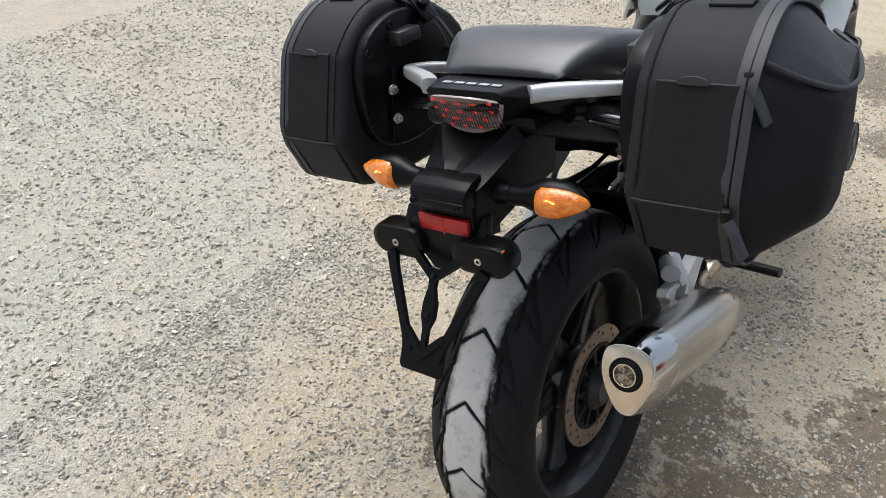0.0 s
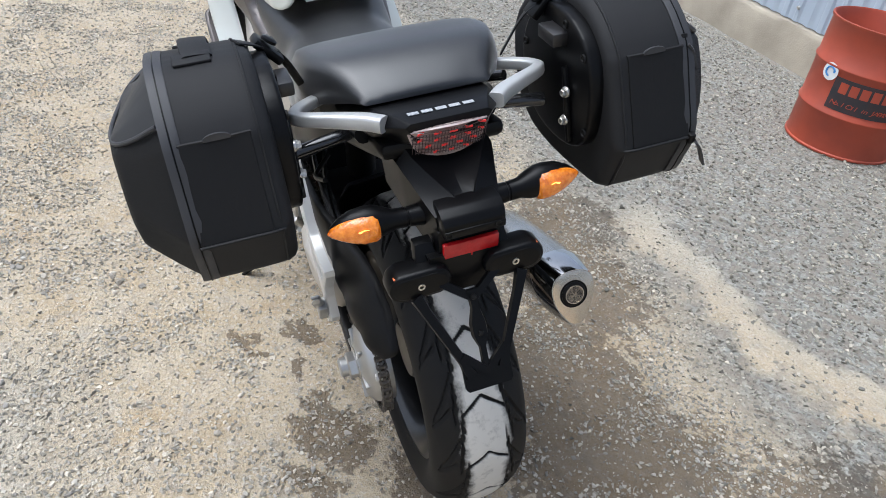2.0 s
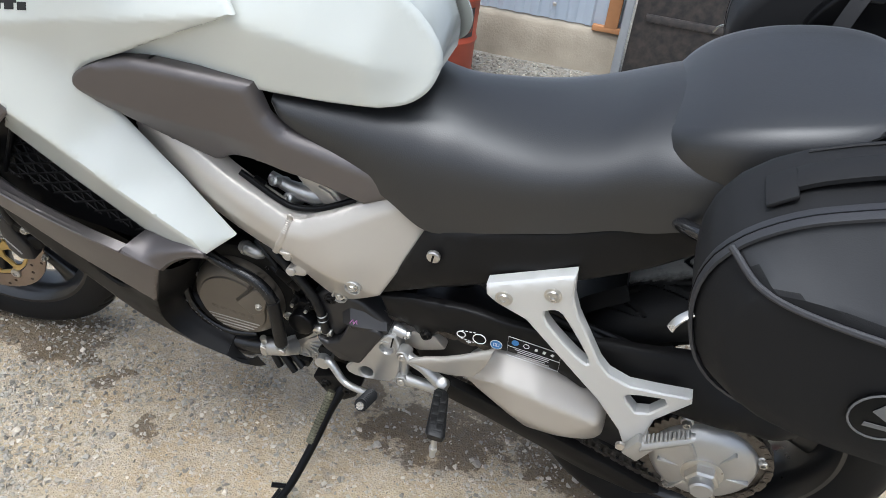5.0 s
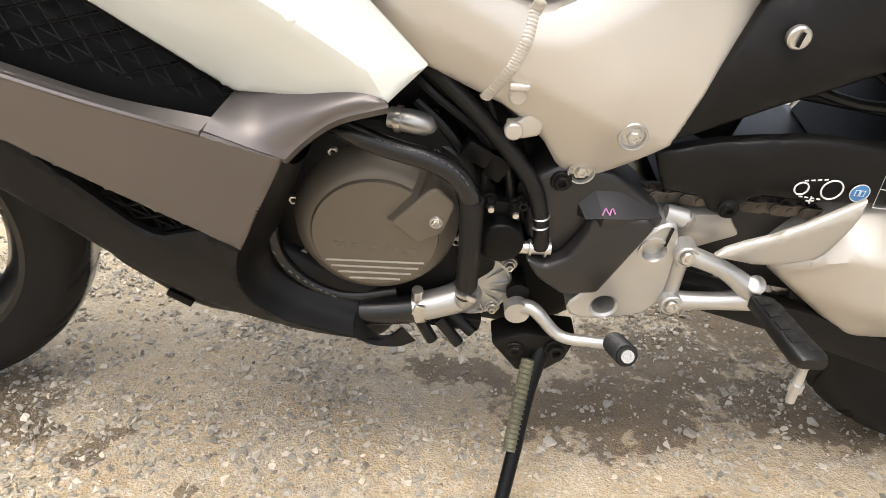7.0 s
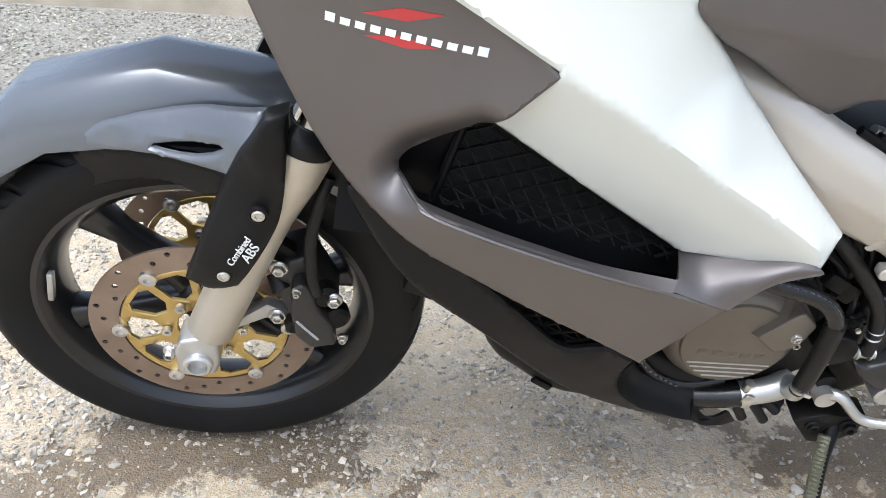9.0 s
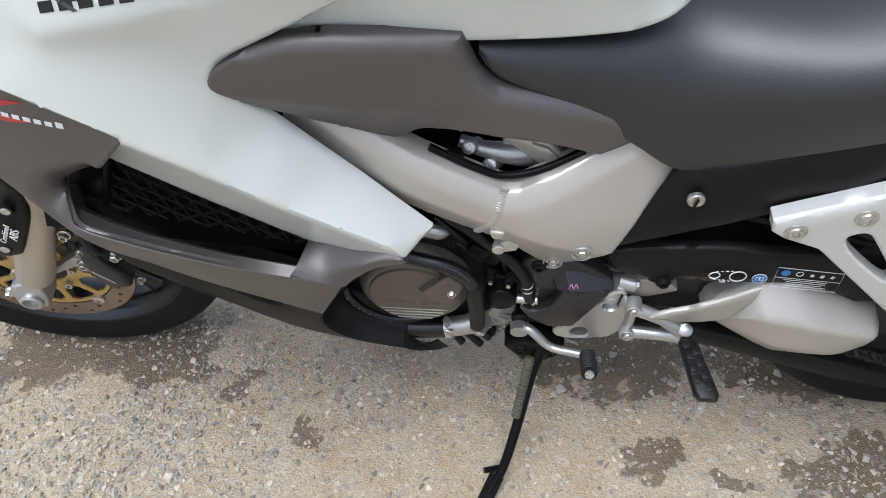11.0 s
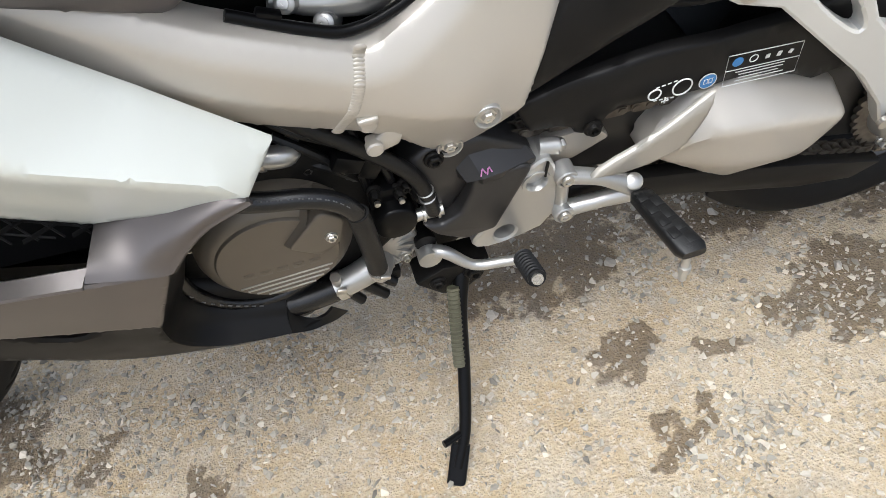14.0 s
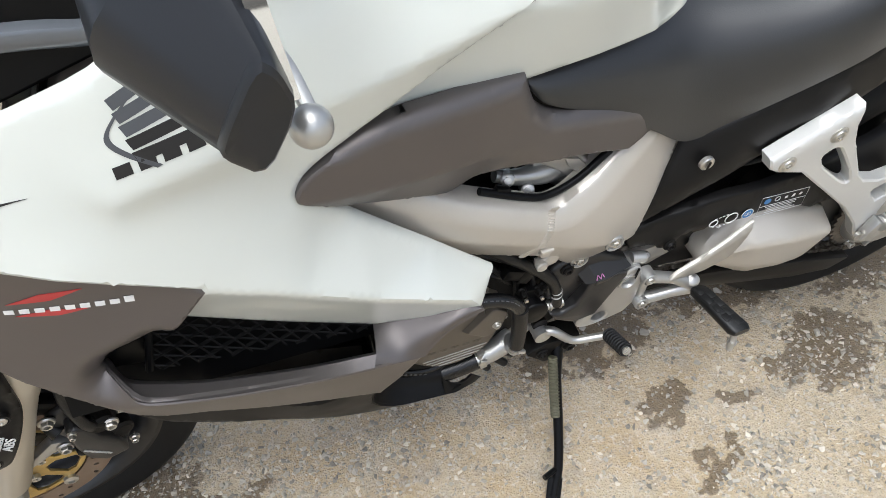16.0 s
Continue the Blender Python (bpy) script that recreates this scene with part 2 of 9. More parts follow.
def spline(ctrl):
    """A thin-plate height y(x, z) through control points (x, z, y)."""
    c = np.array([p[:3] for p in ctrl], float)
    n = len(c)

    def kern(d2):
        return np.where(d2 > 1e-12, d2 * np.log(np.maximum(d2, 1e-12)), 0.0)

    a = np.zeros((n + 3, n + 3))
    a[:n, :n] = kern(((c[:, None, :2] - c[None, :, :2]) ** 2).sum(-1)) + 1e-5 * np.eye(n)
    a[:n, n], a[:n, n + 1:n + 3] = 1, c[:, :2]
    a[n:, :n] = a[:n, n:].T
    w = np.linalg.lstsq(a, np.r_[c[:, 2], 0, 0, 0], rcond=None)[0]

    def f(x, z):
        p = np.stack([np.atleast_1d(x), np.atleast_1d(z)], -1).astype(float)
        return kern(((p[:, None] - c[None, :, :2]) ** 2).sum(-1)) @ w[:n] + w[n] + p @ w[n + 1:]

    return f


def sheet(outline, yf, thick=0.004, grid=0.02, r=0.004, holes=(), step=0.010, extra=()):
    """A moulded panel in the x-z plane, its face at y = yf(x, z) looking to -y, with rounded rims and real thickness."""
    loops = [spaced(l, step) for l in (outline, *holes)]
    pts, edges, ring = [], [], []
    for li, loop in enumerate(loops):
        base = len(pts)
        pts += loop
        edges += [(base + i, base + (i + 1) % len(loop)) for i in range(len(loop))]
    rim = len(pts)
    soft = []
    if r:
        for loop in loops:
            n = len(loop)
            for i in range(n):
                (x0, z0), (x1, z1) = loop[i - 1], loop[(i + 1) % n]
                d = math.hypot(x1 - x0, z1 - z0) or 1
                nx, nz = -(z1 - z0) / d, (x1 - x0) / d
                for s in (1, -1):
                    soft.append((loop[i][0] + s * nx * r, loop[i][1] + s * nz * r))
    xs, zs = [p[0] for p in loops[0]], [p[1] for p in loops[0]]
    gx = np.arange(min(xs), max(xs), grid)
    gz = np.arange(min(zs), max(zs), grid)
    cand = list(extra) + soft + [(x + (0.5 * grid if j % 2 else 0), z) for j, z in enumerate(gz) for x in gx]
    edge = np.array(pts[:rim])
    taken = []
    for p in cand:
        near = ((edge - p) ** 2).sum(1).min()
        if near > (0.8 * r) ** 2 + 1e-9 and (not taken or ((np.array(taken) - p) ** 2).sum(1).min() > (0.45 * min(grid, 0.009)) ** 2) and inside(loops[0], *p) and not any(inside(h, *p) for h in loops[1:]):
            pts.append(p)
            if len(taken) < len(extra):
                taken.append(p)
    vs, es, fs, ov, *_ = delaunay_2d_cdt([Vector(p) for p in pts], edges, [], 0, 1e-6)
    onrim = [any(o < rim for o in ov[i]) for i in range(len(vs))]
    keep = []
    for f in fs:
        cx, cz = sum(vs[i].x for i in f) / len(f), sum(vs[i].y for i in f) / len(f)
        if inside(loops[0], cx, cz) and not any(inside(h, cx, cz) for h in loops[1:]):
            keep.append(f)
    x = np.array([v.x for v in vs])
    z = np.array([v.y for v in vs])
    y = yf(x, z) if callable(yf) else np.full(len(x), float(yf))
    bm = bmesh.new()
    front = [bm.verts.new((x[i], y[i] + (0.8 * r if onrim[i] else 0), z[i])) for i in range(len(x))]
    back = [bm.verts.new((x[i], y[i] + thick + 0.8 * r, z[i])) for i in range(len(x))]
    count = {}
    for f in keep:
        bm.faces.new([front[i] for i in f])
        bm.faces.new([back[i] for i in reversed(f)])
        for k in range(len(f)):
            e = (f[k], f[(k + 1) % len(f)])
            count[tuple(sorted(e))] = None if tuple(sorted(e)) in count else e
    for e in count.values():
        if e:
            bm.faces.new((front[e[1]], front[e[0]], back[e[0]], back[e[1]]))
    bmesh.ops.delete(bm, geom=[v for v in bm.verts if not v.link_faces], context="VERTS")
    return bm


def creased(yf, creases):
    """Adds folds to a height: each a polyline (x, z), how far it stands out, and how wide its flanks are."""
    def f(x, z):
        x, z = np.atleast_1d(x).astype(float), np.atleast_1d(z).astype(float)
        y = yf(x, z)
        for line, amp, width in creases:
            d = np.full(x.shape, 9.0)
            for (x0, z0), (x1, z1) in zip(line, line[1:]):
                vx, vz = x1 - x0, z1 - z0
                t = np.clip(((x - x0) * vx + (z - z0) * vz) / (vx * vx + vz * vz), 0, 1)
                d = np.minimum(d, np.hypot(x - x0 - t * vx, z - z0 - t * vz))
            y = y - amp * np.maximum(0, 1 - d / width)
        return y
    return f


SUNFLOWER = [(math.sqrt((k + 0.5) / 18) * math.cos(k * 2.39996), math.sqrt((k + 0.5) / 18) * math.sin(k * 2.39996)) for k in range(18)]


def faceted(outline, ridge, lines, rmin=0.004, grow=0.35, rmax=0.045):
    """A height y(x, z) of flat facets between control points; folds (x, z, y) stay crisp, the rest rolls over softly."""
    pts, edges = [], []

    def add(p):
        for i, q in enumerate(pts):
            if math.hypot(p[0] - q[0], p[1] - q[1]) < 1e-4:
                return i
        pts.append(tuple(p[:3]))
        return len(pts) - 1

    ids = [add(p) for p in outline]
    edges += [(ids[i - 1], ids[i]) for i in range(len(ids))]
    for p in ridge:
        add(p)
    for line in lines:
        ids = [add(p) for p in line]
        edges += list(zip(ids, ids[1:]))
    vs, es, fs, ov, *_ = delaunay_2d_cdt([Vector(p[:2]) for p in pts], edges, [], 0, 1e-6)
    ys = []
    for i, v in enumerate(vs):
        k = ov[i][0] if ov[i] else min(range(len(pts)), key=lambda j: math.hypot(pts[j][0] - v.x, pts[j][1] - v.y))
        ys.append(pts[k][2])
    tris = np.array([[(vs[i].x, vs[i].y, ys[i]) for i in f] for f in fs if len(f) == 3])

    def flat(x, z):
        best, out = np.full(x.shape, -1e9), np.zeros(x.shape)
        for (x0, z0, y0), (x1, z1, y1), (x2, z2, y2) in tris:
            det = (z1 - z2) * (x0 - x2) + (x2 - x1) * (z0 - z2)
            if abs(det) < 1e-9:
                continue
            a = ((z1 - z2) * (x - x2) + (x2 - x1) * (z - z2)) / det
            b = ((z2 - z0) * (x - x2) + (x0 - x2) * (z - z2)) / det
            c = 1 - a - b
            low = np.minimum(np.minimum(a, b), c) * math.sqrt(abs(det))
            hit = low > best
            best = np.where(hit, low, best)
            out = np.where(hit, a * y0 + b * y1 + c * y2, out)
        return out

    def f(x, z):
        x, z = np.atleast_1d(x).astype(float), np.atleast_1d(z).astype(float)
        d = np.full(x.shape, 9.0)
        for line in lines:
            for p, q in zip(line, line[1:]):
                vx, vz = q[0] - p[0], q[1] - p[1]
                t = np.clip(((x - p[0]) * vx + (z - p[1]) * vz) / (vx * vx + vz * vz), 0, 1)
                d = np.minimum(d, np.hypot(x - p[0] - t * vx, z - p[1] - t * vz))
        edge = np.full(x.shape, 9.0)
        for i in range(len(outline)):
            p, q = outline[i - 1], outline[i]
            vx, vz = q[0] - p[0], q[1] - p[1]
            t = np.clip(((x - p[0]) * vx + (z - p[1]) * vz) / (vx * vx + vz * vz), 0, 1)
            edge = np.minimum(edge, np.hypot(x - p[0] - t * vx, z - p[1] - t * vz))
        r = np.minimum(np.clip(rmin + grow * d, rmin, rmax), 0.9 * edge)
        return sum(flat(x + r * a, z + r * b) for a, b in SUNFLOWER) / len(SUNFLOWER)

    return f


def shell(name, outline, ridge, lines, material, parent, label="", thick=0.004, grid=0.012, r=0.004, rounds=2, holes=(), angle=40, rmin=0.004, grow=0.35, rmax=0.045):
    """A moulded panel of soft facets; returns it and its height."""
    yf = faceted(outline, ridge, lines, rmin, grow, rmax)
    loop = [(p[0], p[1]) for p in chaikin(outline, rounds)]
    extra = []
    rim_pts = np.array(spaced(loop, 0.004))
    for line in lines:
        for p in along([q[:2] for q in line], 0.006):
            if ((rim_pts - p) ** 2).sum(1).min() > (1.8 * r) ** 2:
                extra.append(p)
    return part(name, sheet(loop, yf, thick, 0.0065, r, holes, 0.007, extra=extra), material, parent, label, angle, recalc=True), yf


def gap_to(x, z, line):
    """Distance from points to a polyline (x, z)."""
    x, z = np.atleast_1d(x).astype(float), np.atleast_1d(z).astype(float)
    d = np.full(x.shape, 9.0)
    for p, q in zip(line, line[1:]):
        vx, vz = q[0] - p[0], q[1] - p[1]
        t = np.clip(((x - p[0]) * vx + (z - p[1]) * vz) / (vx * vx + vz * vz), 0, 1)
        d = np.minimum(d, np.hypot(x - p[0] - t * vx, z - p[1] - t * vz))
    return d


def under(x, z, a, b, soft=0.002):
    """How far points lie below the line from a to b, with a slightly rounded knee."""
    vx, vz = b[0] - a[0], b[1] - a[1]
    n = math.hypot(vx, vz)
    s = (np.atleast_1d(x) - a[0]) * vz / n - (np.atleast_1d(z) - a[1]) * vx / n
    s = s if vx > 0 else -s
    return 0.5 * (s + np.sqrt(s * s + soft * soft)) - 0.5 * soft


def moulded(name, outline, yf, material, parent, label="", thick=0.005, r=0.004, rounds=2, grid=0.0065, holes=(), angle=40, extra=()):
    """A panel with the outline (x, z) and the face y = yf(x, z)."""
    loop = [(p[0], p[1]) for p in chaikin([(q[0], q[1], 0, q[2] if len(q) > 2 else 0) for q in outline], rounds)]
    return part(name, sheet(loop, yf, thick, grid, r, holes, 0.007, extra=extra), material, parent, label, angle)


def along(line, step=0.008):
    out = []
    for (x0, z0), (x1, z1) in zip(line, line[1:]):
        n = max(1, int(math.hypot(x1 - x0, z1 - z0) / step))
        out += [(x0 + (x1 - x0) * k / n, z0 + (z1 - z0) * k / n) for k in range(n)]
    return out + [line[-1]]


def panel(name, outline, ridge, material, parent, label="", thick=0.004, grid=0.02, r=0.004, rounds=2, holes=(), angle=50, creases=()):
    """A moulded panel through (x, z, y) outline points and inner ridge points, with folds."""
    yf = creased(spline(list(outline) + list(ridge)), creases)
    loop = [(p[0], p[1]) for p in chaikin(outline, rounds)]
    extra = [p for line, _, _ in creases for p in along(line)]
    return part(name, sheet(loop, yf, thick, grid, r, holes, extra=extra), material, parent, label, angle, recalc=True)


def circle(cx, cz, r, n=16, rz=None, turn=0.0):
    return [(cx + r * math.cos(2 * math.pi * i / n + turn), cz + (rz or r) * math.sin(2 * math.pi * i / n + turn)) for i in range(n)]


def catmull(pts, n=6, closed=False):
    pts = [Vector(p) for p in pts]
    out = []
    m = len(pts)
    for i in range(m if closed else m - 1):
        p1, p2 = pts[i], pts[(i + 1) % m]
        p0 = pts[i - 1] if closed or i else p1 * 2 - p2
        p3 = pts[(i + 2) % m] if closed or i + 2 < m else p2 * 2 - p1
        for k in range(n):
            t = k / n
            out.append(0.5 * (2 * p1 + (p2 - p0) * t + (2 * p0 - 5 * p1 + 4 * p2 - p3) * t * t + (3 * p1 - p0 - 3 * p2 + p3) * t ** 3))
    if not closed:
        out.append(pts[-1])
    return out


def tube(pts, r, seg=10, n=6, bm=None, closed=False, flat=None, smooth=True):
    """A tube along points; r a number or one per point; flat=(width, height) gives a flat strap section."""
    bm = bm or bmesh.new()
    path = catmull(pts, n, closed) if smooth and len(pts) > 2 else [Vector(p) for p in pts]
    if isinstance(r, (list, tuple)):
        t = np.linspace(0, len(r) - 1, len(path))
        rad = np.interp(t, range(len(r)), r)
    else:
        rad = [r] * len(path)
    rings = []
    up = None
    m = len(path)
    for i, p in enumerate(path):
        d = (path[(i + 1) % m] - path[i - 1]) if closed or 0 < i < m - 1 else (path[1] - path[0] if i == 0 else path[-1] - path[-2])
        d.normalize()
        if up is None:
            up = Vector((0, 0, 1)) if abs(d.z) < 0.9 else Vector((0, 1, 0))
        side = d.cross(up).normalized()
        up = side.cross(d).normalized()
        ring = []
        for k in range(seg):
            a = 2 * math.pi * (k + 0.5) / seg
            c, s = math.cos(a), math.sin(a)
            if flat:
                e = 0.5
                k_ = rad[i] / max(rad)
                c, s = math.copysign(abs(c) ** e, c) * flat[0] * k_, math.copysign(abs(s) ** e, s) * flat[1] * k_
            else:
                c, s = c * rad[i], s * rad[i]
            ring.append(bm.verts.new(p + side * c + up * s))
        rings.append(ring)
    for i in range(m if closed else m - 1):
        a, b = rings[i], rings[(i + 1) % m]
        for k in range(seg):
            bm.faces.new((a[k], a[(k + 1) % seg], b[(k + 1) % seg], b[k]))
    if not closed:
        bm.faces.new(list(reversed(rings[0])))
        bm.faces.new(rings[-1])
    return bm


def loft(sections, bm=None, cap=True):
    bm = bm or bmesh.new()
    rings = [[bm.verts.new(p) for p in s] for s in sections]
    n = len(rings[0])
    for a, b in zip(rings, rings[1:]):
        for k in range(n):
            bm.faces.new((a[k], a[(k + 1) % n], b[(k + 1) % n], b[k]))
    if cap:
        bm.faces.new(list(reversed(rings[0])))
        bm.faces.new(rings[-1])
    return bm


def lathe(profile, center, axis=(0, -1, 0), seg=32, bm=None, start=0.0):
    """Turns (radius, height) pairs about an axis through center."""
    bm = bm or bmesh.new()
    ax = Vector(axis).normalized()
    q = Vector((0, 0, 1)).rotation_difference(ax)
    c = Vector(center)
    rings = []
    for r, h in profile:
        if r < 1e-6:
            rings.append([bm.verts.new(c + ax * h)])
        else:
            rings.append([bm.verts.new(c + q @ Vector((r * math.cos(2 * math.pi * (k + start) / seg), r * math.sin(2 * math.pi * (k + start) / seg), h))) for k in range(seg)])
    for a, b in zip(rings, rings[1:]):
        for k in range(seg):
            j = (k + 1) % seg
            if len(a) == 1 and len(b) == 1:
                continue
            if len(a) == 1:
                bm.faces.new((a[0], b[j], b[k]))
            elif len(b) == 1:
                bm.faces.new((a[k], a[j], b[0]))
            else:
                bm.faces.new((a[k], a[j], b[j], b[k]))
    for ring, rev in ((rings[0], True), (rings[-1], False)):
        if len(ring) > 1:
            bm.faces.new(list(reversed(ring)) if rev else ring)
    return bm


def box(center, size, rot=(0, 0, 0), bevel=0.003, seg=2, bm=None):
    own = bm is None
    b2 = bmesh.new()
    bmesh.ops.create_cube(b2, size=1.0)
    bmesh.ops.scale(b2, vec=size, verts=b2.verts)
    if bevel:
        bmesh.ops.bevel(b2, geom=b2.edges[:], offset=bevel, segments=seg, affect="EDGES", profile=0.5)
    b2.transform(pose(*center, *rot))
    if own:
        return b2
    merge(bm, b2)
    return bm


def merge(bm, other):
    me = bpy.data.meshes.new("tmp")
    other.to_mesh(me)
    other.free()
    bm.from_mesh(me)
    bpy.data.meshes.remove(me)
    return bm


def prism(outline, y0, y1, bevel=0.002, seg=2):
    """An (x, z) outline made solid between y0 and y1 with softened edges."""
    bm = bmesh.new()
    f = bm.faces.new([bm.verts.new((x, y0, z)) for x, z in outline])
    e = bmesh.ops.extrude_face_region(bm, geom=[f])
    bmesh.ops.translate(bm, vec=(0, y1 - y0, 0), verts=[v for v in e["geom"] if isinstance(v, bmesh.types.BMVert)])
    bmesh.ops.recalc_face_normals(bm, faces=bm.faces)
    if bevel:
        bmesh.ops.bevel(bm, geom=bm.edges[:], offset=bevel, segments=seg, affect="EDGES", profile=0.5)
    return bm


def hexbolt(center, r=0.009, h=0.006, axis=(0, -1, 0), washer=True):
    bm = bmesh.new()
    if washer:
        lathe([(r * 1.35, -0.002), (r * 1.35, 0.0005), (r * 1.2, 0.002)], center, axis, 20, bm)
    lathe([(r, 0.001), (r, h * 0.8), (r * 0.85, h), (r * 0.55, h), (r * 0.5, h * 0.4)], center, axis, 6, bm)
    return bm


def capbolt(center, r=0.008, h=0.005, axis=(0, -1, 0)):
    """A round socket head in a washer."""
    return lathe([(r * 1.5, -0.002), (r * 1.5, 0.001), (r * 1.15, 0.002), (r, h), (r * 0.55, h), (r * 0.5, h * 0.35), (0, h * 0.35)], center, axis, 20)


def letters(text, size, m, material, parent, name="lettering", spread=1.0, shear=0.0, depth=0.0004):
    cu = bpy.data.curves.new(name, "FONT")
    cu.body, cu.size, cu.extrude, cu.space_character, cu.shear = text, size, depth, spread, shear
    cu.align_x = "CENTER"
    tmp = bpy.data.objects.new(name, cu)
    me = bpy.data.meshes.new_from_object(tmp)
    bpy.data.objects.remove(tmp)
    me.materials.clear()
    me.materials.append(material)
    ob = new(name, me)
    ob.parent = parent
    ob.matrix_basis = m
    return ob

# ---- ground ----


def vnoise(x, y, scale, seed):
    """Smooth value noise on the plane, 0 to 1."""
    g = np.random.default_rng(seed).random((256, 256))
    u, v = x * scale + 100.3, y * scale + 57.7
    i, j = np.floor(u).astype(int), np.floor(v).astype(int)
    a, b = u - i, v - j
    a, b = a * a * (3 - 2 * a), b * b * (3 - 2 * b)
    i0, i1, j0, j1 = i % 256, (i + 1) % 256, j % 256, (j + 1) % 256
    return (g[i0, j0] * (1 - a) + g[i1, j0] * a) * (1 - b) + (g[i0, j1] * (1 - a) + g[i1, j1] * a) * b


def fbm(x, y, scale, seed, octaves=3):
    return sum(vnoise(x, y, scale * 2 ** k, seed + k) / 2 ** k for k in range(octaves)) / sum(1 / 2 ** k for k in range(octaves))


# damp patches: x, y, half-length, half-width, turn
PATCHES = [(-0.414, -0.236, 0.044, 0.034, 10), (-0.39, -0.26, 0.036, 0.022, 40), (-0.402, -0.385, 0.040, 0.021, 25), (-0.345, -0.36, 0.026, 0.016, 50),
           (-0.272, -0.264, 0.024, 0.016, 0), (-0.172, -0.235, 0.036, 0.028, 20), (-0.03, -0.22, 0.13, 0.075, 15), (0.08, -0.31, 0.06, 0.04, 30),
           (-1.016, -0.21, 0.021, 0.042, 15), (-1.13, -0.22, 0.024, 0.012, 20), (-1.184, -0.138, 0.05, 0.022, 20), (-0.47, -0.02, 0.17, 0.085, 10),
           (-0.36, 0.13, 0.15, 0.10, 0), (-0.68, 0.06, 0.10, 0.04, 0), (-1.52, -0.06, 0.24, 0.10, 8), (-1.38, -0.09, 0.12, 0.05, 0),
           (-1.80, -0.20, 0.16, 0.10, 20), (-2.28, 0.24, 0.16, 0.09, 20), (-3.1, 0.06, 0.4, 0.12, 5), (-0.10, 0.02, 0.20, 0.09, 0),
           (-0.12, 0.40, 0.26, 0.26, 20), (0.20, 0.42, 0.30, 0.30, 0), (-0.50, 0.62, 0.30, 0.26, 20), (-0.85, 0.80, 0.22, 0.20, 30),
           (0.75, 0.80, 0.5, 0.45, 20), (-1.3, 1.3, 0.25, 0.10, 35), (-2.0, 1.0, 0.3, 0.15, 20), (0.25, -0.05, 0.2, 0.12, 0), (-1.13, -0.55, 0.02, 0.012, 0)]


def wetness(x, y):
    """About 1 deep in a damp patch, 0.5 at its rim, 0 on dry ground."""
    wx = x + 0.10 * (fbm(x, y, 14, 31) - 0.5) + 0.04 * (fbm(x, y, 60, 35) - 0.5)
    wy = y + 0.10 * (fbm(x, y, 14, 41) - 0.5) + 0.04 * (fbm(x, y, 60, 45) - 0.5)
    w = np.zeros_like(x)
    for px, py, a, b, turn in PATCHES:
        c, s = math.cos(radians(turn)), math.sin(radians(turn))
        dx, dy = wx - px, wy - py
        d = np.hypot((c * dx + s * dy) / a, (c * dy - s * dx) / b)
        w = np.maximum(w, np.clip(1.0 - 0.5 * d, 0, 1))
    return w


def gravelly(x, y):
    """How far the ground is loose grey gravel rather than packed sandy dirt."""
    band = np.clip((y - 0.95 - 0.25 * np.sin(x * 1.3)) / 0.5, 0, 1)
    left = np.clip((-0.50 - y) / 0.5, 0, 1) * np.clip((x + 0.7) / 0.5, 0, 1) * 0.9 + np.clip((-1.1 - y) / 0.6, 0, 1) * 0.6
    return np.clip(np.maximum(band, left) + 0.25 * (fbm(x, y, 3.0, 77) - 0.5), 0, 1)


def crushed(x, y):
    """Dark crushed stone towards the wall, with a pale trodden strip along it."""
    wob = 0.22 * (fbm(x, y, 2.5, 81) - 0.5)
    side = np.clip((y - 0.72 + wob) / 0.30, 0, 1)
    strip = np.clip(1.4 - np.abs(y - 1.14 - 0.13 * (x + 0.2) + 1.2 * wob) / 0.13 + 2.2 * (fbm(x, y, 9, 83) - 0.5), 0, 1) * np.clip((x + 1.0) / 0.25, 0, 1)
    return side * (1 - 0.9 * strip)


def stretch(lo, hi, step, far):
    core = list(np.arange(lo, hi + step / 2, step))
    d, out_lo, out_hi = step, [], []
    a, b = core[0], core[-1]
    while b < far:
        d *= 1.28
        a, b = a - d, b + d
        out_lo.append(a)
        out_hi.append(b)
    return np.array(out_lo[::-1] + core + out_hi)


gx, gy = stretch(-2.3, 1.0, 0.012, 400), stretch(-1.3, 1.5, 0.012, 400)
X, Y = np.meshgrid(gx, gy, indexing="ij")


def relief(x, y):
    far = np.clip(np.hypot(x + 0.6, y) / 8, 0, 1)
    return (0.010 * (fbm(x, y, 4, 3) - 0.5) + 0.006 * (fbm(x, y, 40, 9, 2) - 0.5)) * (1 - far) - 0.002


Z = relief(X, Y)
me = bpy.data.meshes.new("ground")
nx, ny = X.shape
idx = np.arange(nx * ny).reshape(nx, ny)
quads = np.stack([idx[:-1, :-1], idx[1:, :-1], idx[1:, 1:], idx[:-1, 1:]], -1).reshape(-1, 4)
me.vertices.add(nx * ny)
me.vertices.foreach_set("co", np.stack([X, Y, Z], -1).ravel())
me.loops.add(quads.size)
me.loops.foreach_set("vertex_index", quads.ravel())
me.polygons.add(len(quads))
me.polygons.foreach_set("loop_start", np.arange(0, quads.size, 4))
me.update(calc_edges=True)
for nm, val in (("wet", wetness(X, Y)), ("gravel", gravelly(X, Y)), ("crushed", crushed(X, Y))):
    at = me.attributes.new(nm, "FLOAT", "POINT")
    at.data.foreach_set("value", val.ravel().astype(np.float32))
me.polygons.foreach_set("use_smooth", [True] * len(me.polygons))

